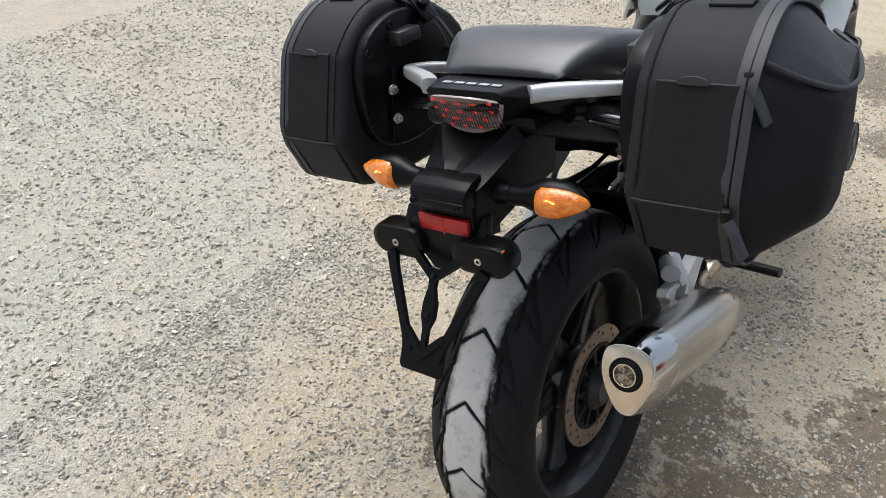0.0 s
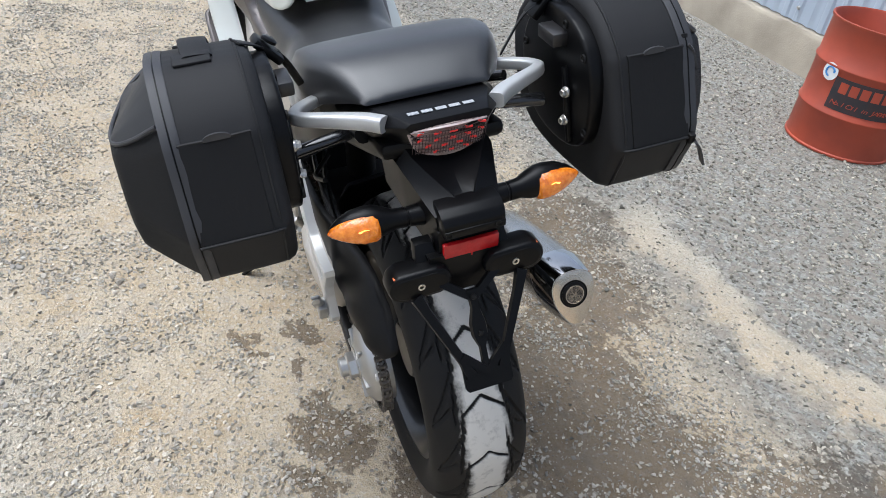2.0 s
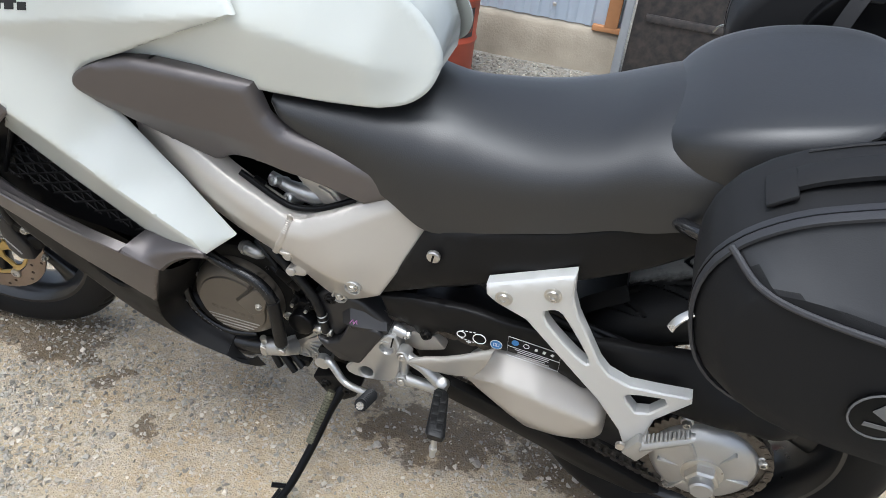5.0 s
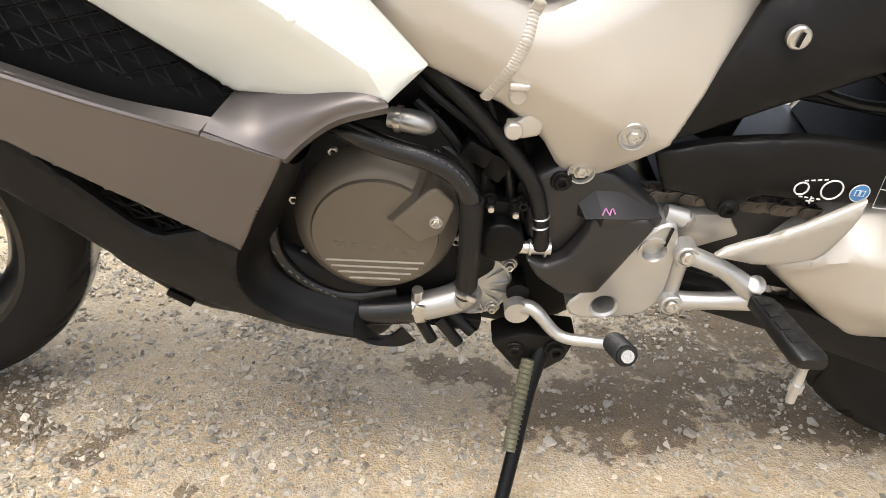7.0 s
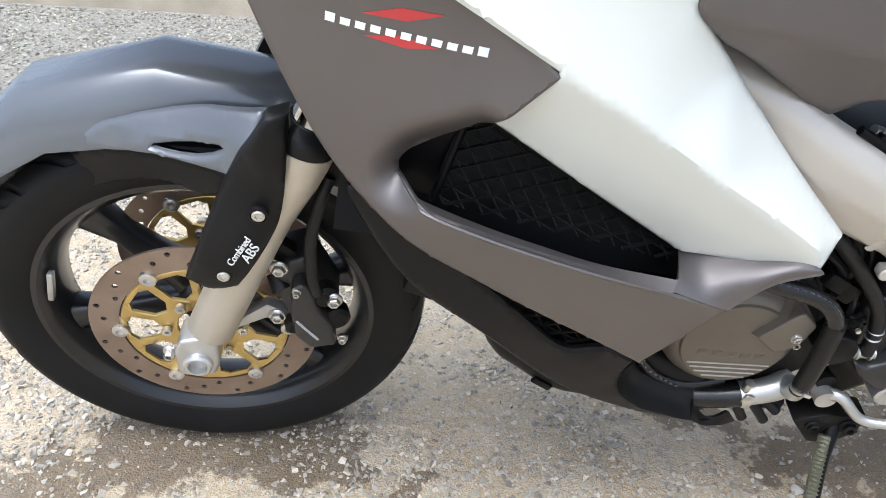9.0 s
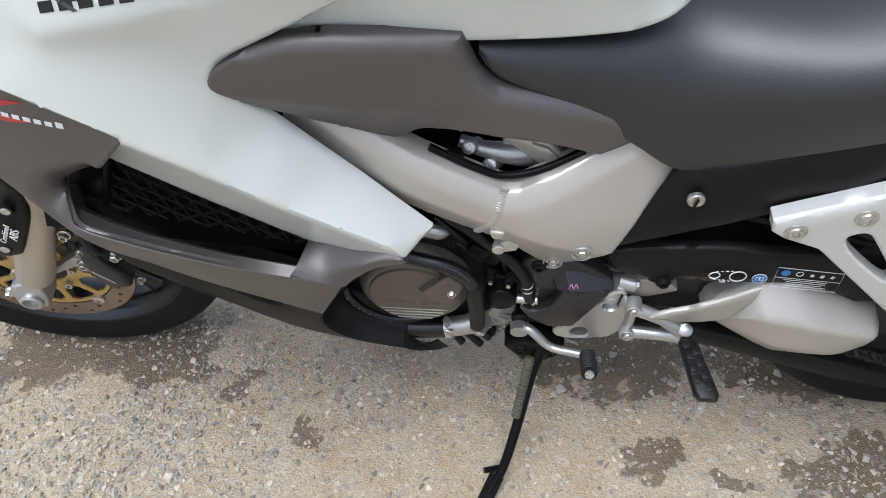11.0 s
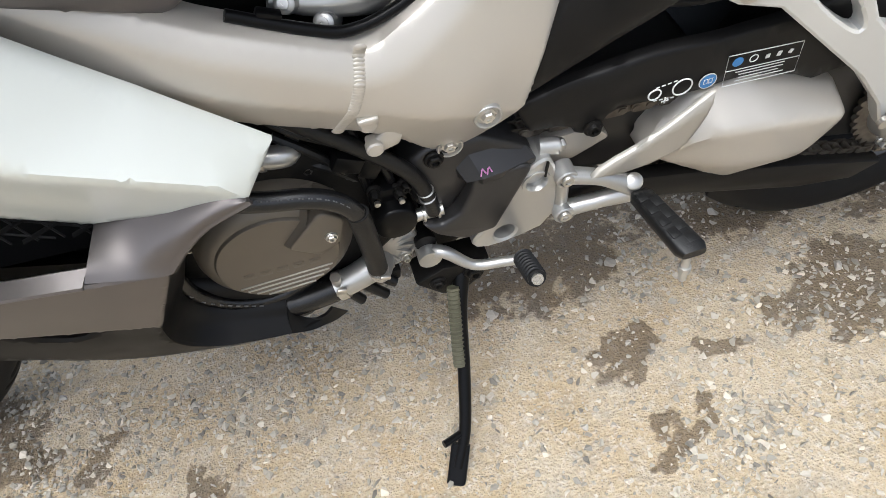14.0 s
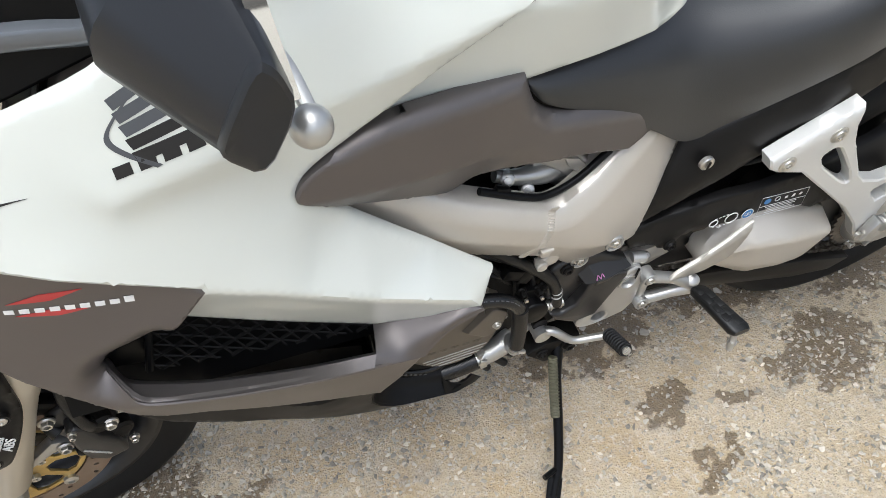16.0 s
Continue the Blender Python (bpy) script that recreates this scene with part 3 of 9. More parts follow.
gm = bpy.data.materials.new("packed_dirt_and_gravel")
gm.use_nodes = True
gn, gl = gm.node_tree.nodes, gm.node_tree.links
gb = gn["Principled BSDF"]


def gnode(kind, **sockets):
    nd = gn.new(kind)
    for k, v in sockets.items():
        nd.inputs[k].default_value = v
    return nd


def gmix(fac, a, b, mode="MIX"):
    nd = gn.new("ShaderNodeMix")
    nd.data_type, nd.blend_type = "RGBA", mode
    for sock, v in ((0, fac), (6, a), (7, b)):
        if isinstance(v, (tuple, float, int)):
            nd.inputs[sock].default_value = (*v, 1) if isinstance(v, tuple) else v
        else:
            gl.new(v, nd.inputs[sock])
    return nd.outputs[2]


def gramp(src, lo, hi, a=0.0, b=1.0):
    nd = gn.new("ShaderNodeMapRange")
    for k, v in zip((1, 2, 3, 4), (lo, hi, a, b)):
        nd.inputs[k].default_value = v
    gl.new(src, nd.inputs[0])
    return nd.outputs[0]


gtc = gn.new("ShaderNodeTexCoord")


def gnoise(scale, detail=5.0):
    nd = gnode("ShaderNodeTexNoise", Scale=scale, Detail=detail)
    gl.new(gtc.outputs["Object"], nd.inputs["Vector"])
    return nd.outputs[0]


def gattr(name):
    nd = gn.new("ShaderNodeAttribute")
    nd.attribute_name = name
    return nd.outputs["Fac"]


n_big, n_mid, n_mid2, n_fine, n_grit = gnoise(1.6), gnoise(9.0), gnoise(23.0), gnoise(75.0), gnoise(260.0, 3.0)
vor = gnode("ShaderNodeTexVoronoi", Scale=95.0)
gl.new(gtc.outputs["Object"], vor.inputs["Vector"])
vor2 = gnode("ShaderNodeTexVoronoi", Scale=210.0)
gl.new(gtc.outputs["Object"], vor2.inputs["Vector"])
vor3 = gnode("ShaderNodeTexVoronoi", Scale=330.0)
gl.new(gtc.outputs["Object"], vor3.inputs["Vector"])
dirt = gmix(gramp(n_big, 0.35, 0.65), (0.45, 0.34, 0.205), (0.48, 0.395, 0.27))
dirt = gmix(gramp(n_mid, 0.38, 0.64, 0.0, 0.85), dirt, (0.52, 0.44, 0.32))
dirt = gmix(gramp(n_mid2, 0.52, 0.68, 0.0, 0.7), dirt, (0.37, 0.325, 0.265))
dirt = gmix(gramp(vor2.outputs["Color"], 0.6, 1.0, 0.0, 0.5), dirt, (0.60, 0.54, 0.45))
dirt = gmix(gramp(vor3.outputs["Color"], 0.8, 0.98, 0.0, 0.4), dirt, (0.32, 0.27, 0.21))
dirt = gmix(gramp(n_fine, 0.53, 0.70, 0.0, 0.75), dirt, (0.58, 0.53, 0.45))
grey = gmix(gramp(vor.outputs["Color"], 0.1, 0.9), (0.30, 0.283, 0.240), (0.58, 0.555, 0.480))
grey = gmix(gramp(n_fine, 0.4, 0.65), grey, (0.45, 0.41, 0.325))
grey = gmix(gramp(n_mid, 0.42, 0.66, 0.0, 0.6), grey, (0.50, 0.435, 0.325))
col = gmix(gramp(gattr("gravel"), 0.2, 0.9), dirt, grey)
dark_stone = gmix(gramp(vor.outputs["Color"], 0.1, 0.9), (0.15, 0.146, 0.126), (0.40, 0.392, 0.35))
dark_stone = gmix(gramp(n_mid2, 0.42, 0.62, 0.0, 0.8), dark_stone, (0.27, 0.235, 0.19))
col = gmix(gramp(gattr("crushed"), 0.15, 0.85), col, dark_stone)
col = gmix(gramp(n_grit, 0.54, 0.70, 0.0, 0.55), col, (0.25, 0.205, 0.16))
wet_in = gn.new("ShaderNodeMath")
wet_in.operation = "ADD"
gl.new(gattr("wet"), wet_in.inputs[0])
rough_rim = gn.new("ShaderNodeMath")
rough_rim.operation = "ADD"
gl.new(gramp(n_mid2, 0.3, 0.7, -0.12, 0.12), rough_rim.inputs[0])
gl.new(gramp(n_fine, 0.3, 0.7, -0.10, 0.10), rough_rim.inputs[1])
gl.new(rough_rim.outputs[0], wet_in.inputs[1])
wet = gramp(wet_in.outputs[0], 0.47, 0.56)
col = gmix(wet, col, gmix(1.0, col, (0.42, 0.39, 0.36), "MULTIPLY"))
gl.new(col, gb.inputs["Base Color"])
gl.new(gramp(wet, 0.0, 1.0, 0.93, 0.62), gb.inputs["Roughness"])
gb.inputs["Specular IOR Level"].default_value = 0.35
h1 = gn.new("ShaderNodeMath")
h1.operation = "ADD"
gl.new(gramp(n_fine, 0.2, 0.8), h1.inputs[0])
gl.new(gramp(n_grit, 0.2, 0.8, 0.0, 0.55), h1.inputs[1])
hsum = gn.new("ShaderNodeMath")
hsum.operation = "ADD"
gl.new(h1.outputs[0], hsum.inputs[0])
gl.new(gramp(vor2.outputs["Distance"], 0.0, 0.4, 0.35, 0.0), hsum.inputs[1])
gbump = gnode("ShaderNodeBump", Strength=0.9, Distance=0.0045)
gl.new(hsum.outputs[0], gbump.inputs["Height"])
gl.new(gbump.outputs[0], gb.inputs["Normal"])
me.materials.append(gm)
ground = tagged(new("ground", me), "packed sandy dirt yard with damp patches and loose gravel", "ground", kind="structure")


def stone_mesh(name, n, xr, yr, sizes, seed, keep, label, colour_a, colour_b, sub=1):
    """Many loose stones in one mesh, each a squashed and broken lump of its own."""
    r = np.random.default_rng(seed)
    kinds = []
    for k in range(8):
        rr = np.random.default_rng(90 + k)
        b = bmesh.new()
        for d in rr.normal(size=(8 if sub == 1 else 14, 3)):
            b.verts.new(V(*d).normalized() * rr.uniform(0.85, 1.15))
        hull = bmesh.ops.convex_hull(b, input=b.verts[:])
        bmesh.ops.delete(b, geom=list({q for q in hull["geom_interior"] + hull["geom_unused"] if isinstance(q, bmesh.types.BMVert)}), context="VERTS")
        bmesh.ops.triangulate(b, faces=b.faces[:])
        bmesh.ops.recalc_face_normals(b, faces=b.faces[:])
        b.verts.index_update()
        v = np.array([q.co[:] for q in b.verts])
        f = np.array([[q.index for q in face.verts] for face in b.faces])
        b.free()
        kinds.append((v, f))
    x, y = r.uniform(*xr, n), r.uniform(*yr, n)
    m = r.random(n) < keep(x, y)
    x, y = x[m], y[m]
    size = sizes[0] * (sizes[1] / sizes[0]) ** (r.random(len(x)) ** 1.65)
    zz = relief(x, y)
    vs, fs, base = [], [], 0
    for k in range(8):
        v, f = kinds[k]
        sel = np.arange(len(x)) % 8 == k
        n_k = int(sel.sum())
        a = r.uniform(0, 6.283, n_k)
        s = size[sel][:, None] * np.stack([np.ones(n_k), r.uniform(0.6, 1.0, n_k), r.uniform(0.45, 0.8, n_k)], 1)
        q = v[None] * s[:, None]
        c, t = np.cos(a)[:, None], np.sin(a)[:, None]
        q = np.stack([q[..., 0] * c - q[..., 1] * t, q[..., 0] * t + q[..., 1] * c, q[..., 2]], -1)
        q += np.stack([x[sel], y[sel], zz[sel] + size[sel] * 0.24], 1)[:, None]
        vs.append(q.reshape(-1, 3))
        fs.append((f[None] + (base + np.arange(n_k) * len(v))[:, None, None]).reshape(-1, 3))
        base += n_k * len(v)
    vs, fs = np.concatenate(vs), np.concatenate(fs)
    me = bpy.data.meshes.new(name)
    me.vertices.add(len(vs))
    me.vertices.foreach_set("co", vs.ravel())
    me.loops.add(fs.size)
    me.loops.foreach_set("vertex_index", fs.ravel())
    me.polygons.add(len(fs))
    me.polygons.foreach_set("loop_start", np.arange(0, fs.size, 3))
    me.polygons.foreach_set("use_smooth", [False] * len(fs))
    me.update(calc_edges=True)
    me.materials.append(mat(name + "_stone", colour_a, 0.85, 0, colour_b, 25.0, 1.0, 300.0, 0.4, 0.0012, island=0.42, mixed=True))
    return tagged(new(name, me), label, "gravel", kind="stuff")


def clump(x, y):
    return np.clip(0.34 + 3.0 * (fbm(x, y, 7, 51) - 0.49) + 0.6 * gravelly(x, y), 0.22, 1) * (1 - 0.3 * (wetness(x, y) > 0.5))


stone_mesh("loose_gravel", 235000, (-3.3, 0.75), (-1.1, 0.95), (0.0015, 0.0085), 5, clump, "loose pale and grey gravel on the packed dirt",
           (0.50, 0.450, 0.365), (0.31, 0.290, 0.250), sub=1)
stone_mesh("coarse_gravel", 72000, (-4.2, 1.6), (0.30, 3.0), (0.0028, 0.0120), 6, lambda x, y: 0.14 + 0.86 * crushed(x, y),
           "coarse grey crushed gravel along the wall", (0.44, 0.40, 0.325), (0.19, 0.178, 0.150), sub=1)
stone_mesh("yard_gravel", 54000, (-3.6, 0.6), (-3.4, -1.0), (0.0025, 0.0115), 9, lambda x, y: 0.35 + 0.65 * clump(x, y),
           "grey and buff crushed gravel strewn over the yard", (0.55, 0.50, 0.40), (0.37, 0.345, 0.29), sub=1)
stone_mesh("scattered_stones", 800, (-1.9, 0.7), (-1.0, 1.0), (0.0045, 0.012), 8, lambda x, y: clump(x, y) ** 0.5, "larger pale stones scattered on the dirt",
           (0.49, 0.44, 0.36), (0.34, 0.32, 0.285), sub=2)

# ---- wall behind: corrugated sheet on a concrete footing ----
CONCRETE = mat("weathered_concrete", (0.40, 0.35, 0.27), 0.9, 0, (0.27, 0.235, 0.18), 4.0, 0.9, 90.0, 0.6, 0.004)
SHEETMETAL = mat("pale_blue_painted_sheet", (0.47, 0.54, 0.62), 0.42, 0.2, (0.40, 0.46, 0.53), 2.0, 0.6, 60.0, 0.05)
RUSTYPOST = mat("orange_primer_timber", (0.46, 0.22, 0.09), 0.75, 0, (0.30, 0.14, 0.06), 8.0, 0.8, 160.0, 0.4, 0.002)
WALL_Y = 3.05


def build_wall(x0, x1, name):
    wall = tagged(new(name), "pale blue corrugated metal wall on a weathered concrete footing", "wall", kind="structure")
    n = int((x1 - x0) / 0.012)
    prof = []
    for i in range(n + 1):
        x = x0 + (x1 - x0) * i / n
        u = (x * 10.0) % 1.0
        h = min(1.0, max(0.0, (abs(u - 0.5) - 0.16) / 0.10))
        prof.append((x, WALL_Y + 0.06 + 0.014 * h))
    bm = bmesh.new()
    rows = [[bm.verts.new((x, y + o, z)) for x, y in prof] for z, o in ((0.24, 0), (2.2, 0))]
    back = [[bm.verts.new((x, y + 0.002, z)) for x, y in prof] for z in (0.24, 2.2)]
    for i in range(n):
        bm.faces.new((rows[0][i], rows[0][i + 1], rows[1][i + 1], rows[1][i]))
        bm.faces.new((back[0][i + 1], back[0][i], back[1][i], back[1][i + 1]))
    part("corrugated_sheet", bm, SHEETMETAL, wall, angle=30, recalc=False)
    bm = bmesh.new()
    rr = random.Random(3)
    m = int((x1 - x0) / 0.10)
    loops = []
    for i in range(m + 1):
        x = x0 + (x1 - x0) * i / m
        j = [rr.uniform(-0.008, 0.008) for _ in range(4)]
        loops.append([(x, WALL_Y + j[0], -0.05), (x, WALL_Y + 0.012 + j[1], 0.12), (x, WALL_Y + 0.02 + j[2], 0.205), (x, WALL_Y + 0.035, 0.23 + 0.4 * j[3]), (x, WALL_Y + 0.2, 0.235), (x, WALL_Y + 0.2, -0.05)])
    part("footing", loft(loops, bm), CONCRETE, wall, "weathered buff concrete footing", angle=60)
    return wall


wall_n = build_wall(-7.0, -0.33, "wall_north")
build_wall(0.75, 6.0, "wall_north_end")
post = tagged(new("wall_post"), "orange-brown timber post fixed to the corrugated wall", "post", kind="structure")
part("timber", box((-0.42, WALL_Y + 0.035, 1.21), (0.07, 0.06, 1.92), bevel=0.004), RUSTYPOST, post)
part("base_block", box((-0.44, WALL_Y + 0.03, 0.245), (0.16, 0.05, 0.03), bevel=0.004), RUSTYPOST, post)
for k in range(16):
    x = -0.75 - 0.4 * k
    part("wall_screw", lathe([(0.012, 0), (0.012, 0.004), (0.007, 0.006), (0.007, 0.012)], (x, WALL_Y + 0.058, 0.32), (0, -1, 0), 10), BOLT, wall_n)
# a black steel door leaf next to the post
SOOT = mat("scuffed_black_steel", (0.035, 0.034, 0.035), 0.5, 0.2, (0.09, 0.075, 0.065), 22.0, 0.9, 120.0, 0.25, 0.002)
gate = tagged(new("steel_door"), "scuffed black steel door leaf with a grey jamb", "door", kind="structure")
part("leaf", box((0.20, WALL_Y + 0.02, 1.06), (1.02, 0.045, 2.07), bevel=0.004), SOOT, gate)
part("jamb", box((-0.345, WALL_Y - 0.005, 1.05), (0.045, 0.05, 2.1), bevel=0.004), mat("grey_steel_jamb", (0.42, 0.44, 0.46), 0.5, 0.3), gate, "pale grey steel jamb")
for z in (0.35, 1.2, 1.95):
    part("stiffener", box((0.20, WALL_Y - 0.008, z), (0.9, 0.02, 0.04), bevel=0.003), SOOT, gate)

# ---- oil drum ----
DRUM = mat("faded_red_drum_paint", (0.44, 0.075, 0.035), 0.45, 0.1, (0.30, 0.06, 0.035), 5.0, 0.8, 60.0, 0.15, 0.002)
drum = tagged(new("oil_drum"), "faded red steel oil drum with a cut-open rim and dark label", "drum")
drum.matrix_basis = pose(-1.30, 2.56, 0.0, 0, 0, 0) @ Matrix.Diagonal((0.91, 0.91, 0.68, 1.0))
R = 0.27
prof = [(R - 0.012, 0.0), (R + 0.003, 0.004), (R + 0.003, 0.016), (R - 0.003, 0.022)]
for zc in (0.27, 0.57):
    prof += [(R - 0.003, zc - 0.016), (R + 0.005, zc - 0.005), (R + 0.005, zc + 0.005), (R - 0.003, zc + 0.016)]
prof += [(R - 0.003, 0.825), (R + 0.004, 0.835), (R + 0.004, 0.85), (R - 0.004, 0.852), (R - 0.010, 0.84), (R - 0.010, 0.05), (0.0, 0.05)]
part("shell", lathe(prof, (0, 0, 0), (0, 0, 1), 48), DRUM, drum)


def wrap(u, z, rad):
    a = radians(-46) + u / rad
    return Vector((rad * math.cos(a), rad * math.sin(a), z))


def drum_patch(name, u0, u1, z0, z1, material, off=0.002, label=""):
    bm = bmesh.new()
    n = 14
    rows = [[bm.verts.new(wrap(u0 + (u1 - u0) * i / n, z, R - 0.003 + o)) for i in range(n + 1)] for z, o in ((z0, off), (z1, off))]
    inner = [[bm.verts.new(wrap(u0 + (u1 - u0) * i / n, z, R - 0.004)) for i in range(n + 1)] for z in (z0, z1)]
    for i in range(n):
        bm.faces.new((rows[0][i], rows[0][i + 1], rows[1][i + 1], rows[1][i]))
    for a, b in ((rows[0], inner[0]), (inner[1], rows[1])):
        for i in range(n):
            bm.faces.new((b[i], b[i + 1], a[i + 1], a[i]))
    return part(name, bm, material, drum, label, recalc=False)


INK = mat("dark_drum_label_ink", (0.025, 0.028, 0.032), 0.5, 0.0, (0.07, 0.03, 0.03), 14.0, 0.6)
drum_patch("label_band", -0.16, 0.16, 0.31, 0.52, INK, 0.0018, "dark printed label band")
for u0, u1 in ((-0.125, -0.085), (-0.073, -0.033), (-0.020, 0.020), (0.032, 0.072), (0.084, 0.124)):
    drum_patch("label_mark", u0, u1, 0.425, 0.495, DRUM, 0.003, "red block of the printed brand mark")
for k, ch in enumerate("No.1 Oil in JAPAN"):
    if ch != " ":
        p = wrap(-0.128 + 0.016 * k, 0.345, R + 0.0006)
        a = radians(-46) + (-0.128 + 0.016 * k) / R
        letters(ch, 0.042, Matrix.Translation(p) @ pose(0, 0, 0, 90, 0, math.degrees(a) + 90), DRUM, drum, "letter", 1.0, 0.2)
# round white and blue badge
bm = bmesh.new()
cen = [bm.verts.new(wrap(-0.205, 0.53, R + 0.004))]
ring = [bm.verts.new(wrap(-0.205 + 0.045 * math.cos(k * math.pi / 12), 0.53 + 0.058 * math.sin(k * math.pi / 12), R + 0.0035)) for k in range(24)]
for k in range(24):
    bm.faces.new((cen[0], ring[k], ring[(k + 1) % 24]))
part("round_badge", bm, STICKWHITE, drum, "round white badge with a blue ring")
part("badge_ring", tube([wrap(-0.205 + 0.024 * math.cos(k * math.pi / 8), 0.53 + 0.031 * math.sin(k * math.pi / 8), R + 0.005) for k in range(13)], 0.005, 6, 3), STICKBLUE, drum)

# ---- motorcycle: built upright about its own middle plane, then leaned on its side stand ----
LEAN = pose(0, 0, 0, 11.5)
bike = tagged(new("motorcycle"), "white and grey-brown touring motorcycle leaning on its side stand", "motorcycle")
bike.matrix_basis = LEAN

REAR, FRONT = V(0.025, 0, 0.326), V(-1.468, 0, 0.312)


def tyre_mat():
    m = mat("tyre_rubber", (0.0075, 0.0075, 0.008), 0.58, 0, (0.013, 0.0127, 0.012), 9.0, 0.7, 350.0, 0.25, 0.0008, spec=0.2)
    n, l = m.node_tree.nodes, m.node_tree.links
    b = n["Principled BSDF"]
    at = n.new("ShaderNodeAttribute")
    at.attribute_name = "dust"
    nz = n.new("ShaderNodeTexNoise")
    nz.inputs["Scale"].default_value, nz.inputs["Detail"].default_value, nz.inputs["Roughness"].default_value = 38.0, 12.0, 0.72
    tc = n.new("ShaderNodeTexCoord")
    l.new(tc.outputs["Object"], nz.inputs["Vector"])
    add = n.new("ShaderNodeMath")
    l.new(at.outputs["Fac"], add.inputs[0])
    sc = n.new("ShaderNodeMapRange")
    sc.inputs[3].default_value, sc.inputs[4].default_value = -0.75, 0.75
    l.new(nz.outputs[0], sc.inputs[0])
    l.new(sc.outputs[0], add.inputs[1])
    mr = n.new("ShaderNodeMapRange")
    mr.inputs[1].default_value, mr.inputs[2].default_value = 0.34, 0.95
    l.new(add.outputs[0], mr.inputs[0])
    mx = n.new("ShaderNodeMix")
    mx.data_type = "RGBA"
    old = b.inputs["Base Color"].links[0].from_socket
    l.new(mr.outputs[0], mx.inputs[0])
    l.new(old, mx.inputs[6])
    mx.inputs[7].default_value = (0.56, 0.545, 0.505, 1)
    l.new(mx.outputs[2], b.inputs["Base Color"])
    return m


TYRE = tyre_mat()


def tyre(parent, center, radius, width, rim_r, dusty, seed):
    """A tyre with cut tread grooves and a dusty running band."""
    na, nb = 760, 116
    phi = np.linspace(0, 2 * np.pi, na, endpoint=False)
    a = np.radians(np.linspace(-128, 128, nb))
    shoulder = radius - 0.30 * width
    y = width / 2 * np.sin(a)
    rr = np.where(np.abs(a) < np.pi / 2, shoulder + (radius - shoulder) * np.cos(a), shoulder + (shoulder - rim_r) / 0.616 * np.cos(a))
    P, YY = np.meshgrid(phi, y, indexing="ij")
    RR = np.broadcast_to(rr, P.shape).copy()
    s = P * radius
    ay = np.abs(YY) / (width / 2)
    side = np.where(YY > 0, 0.5, 0.0)
    pitch = 2 * np.pi * radius / 17
    arc = ay * width / 2

    def groove(offset, slope, lo, hi, half):
        u = (s - slope * arc + offset) / pitch
        d = np.abs(u - np.round(u)) * pitch / math.sqrt(1 + slope ** 2)
        return np.clip((half + 0.0010 - d) / 0.0018, 0, 1) * np.clip((ay - lo) / 0.03, 0, 1) * np.clip((hi - ay) / 0.03, 0, 1)

    top = np.abs(a)[None, :] < np.radians(74)
    cut = np.maximum(np.maximum(groove(0.0, 0.85, -1, 0.44, 0.0026), groove(0.02 + side * pitch, 2.2, 0.36, 0.90, 0.0028)), groove(0.05 + side * pitch, 1.2, 0.58, 0.93, 0.0024))
    cut = np.maximum(cut, groove(0.055 + side * pitch, 9.0, 0.38, 0.56, 0.0020))
    cut = cut * top
    RR = RR - 0.0045 * cut
    X3 = center[0] + RR * np.sin(P)
    Z3 = center[2] + RR * np.cos(P)
    co = np.stack([X3, YY + center[1], Z3], -1).reshape(-1, 3)
    idx = np.arange(na * nb).reshape(na, nb)
    i2 = np.roll(idx, -1, 0)
    q = np.stack([idx[:, :-1], i2[:, :-1], i2[:, 1:], idx[:, 1:]], -1).reshape(-1, 4)
    me = bpy.data.meshes.new("tyre")
    me.vertices.add(len(co))
    me.vertices.foreach_set("co", co.ravel())
    me.loops.add(q.size)
    me.loops.foreach_set("vertex_index", q.ravel())
    me.polygons.add(len(q))
    me.polygons.foreach_set("loop_start", np.arange(0, q.size, 4))
    me.update(calc_edges=True)
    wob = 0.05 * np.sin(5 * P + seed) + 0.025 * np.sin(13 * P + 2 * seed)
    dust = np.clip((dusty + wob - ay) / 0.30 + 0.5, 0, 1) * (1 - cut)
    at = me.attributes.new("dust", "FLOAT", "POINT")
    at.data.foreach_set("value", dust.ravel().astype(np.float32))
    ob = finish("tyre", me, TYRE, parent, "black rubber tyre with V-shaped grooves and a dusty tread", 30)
    return ob


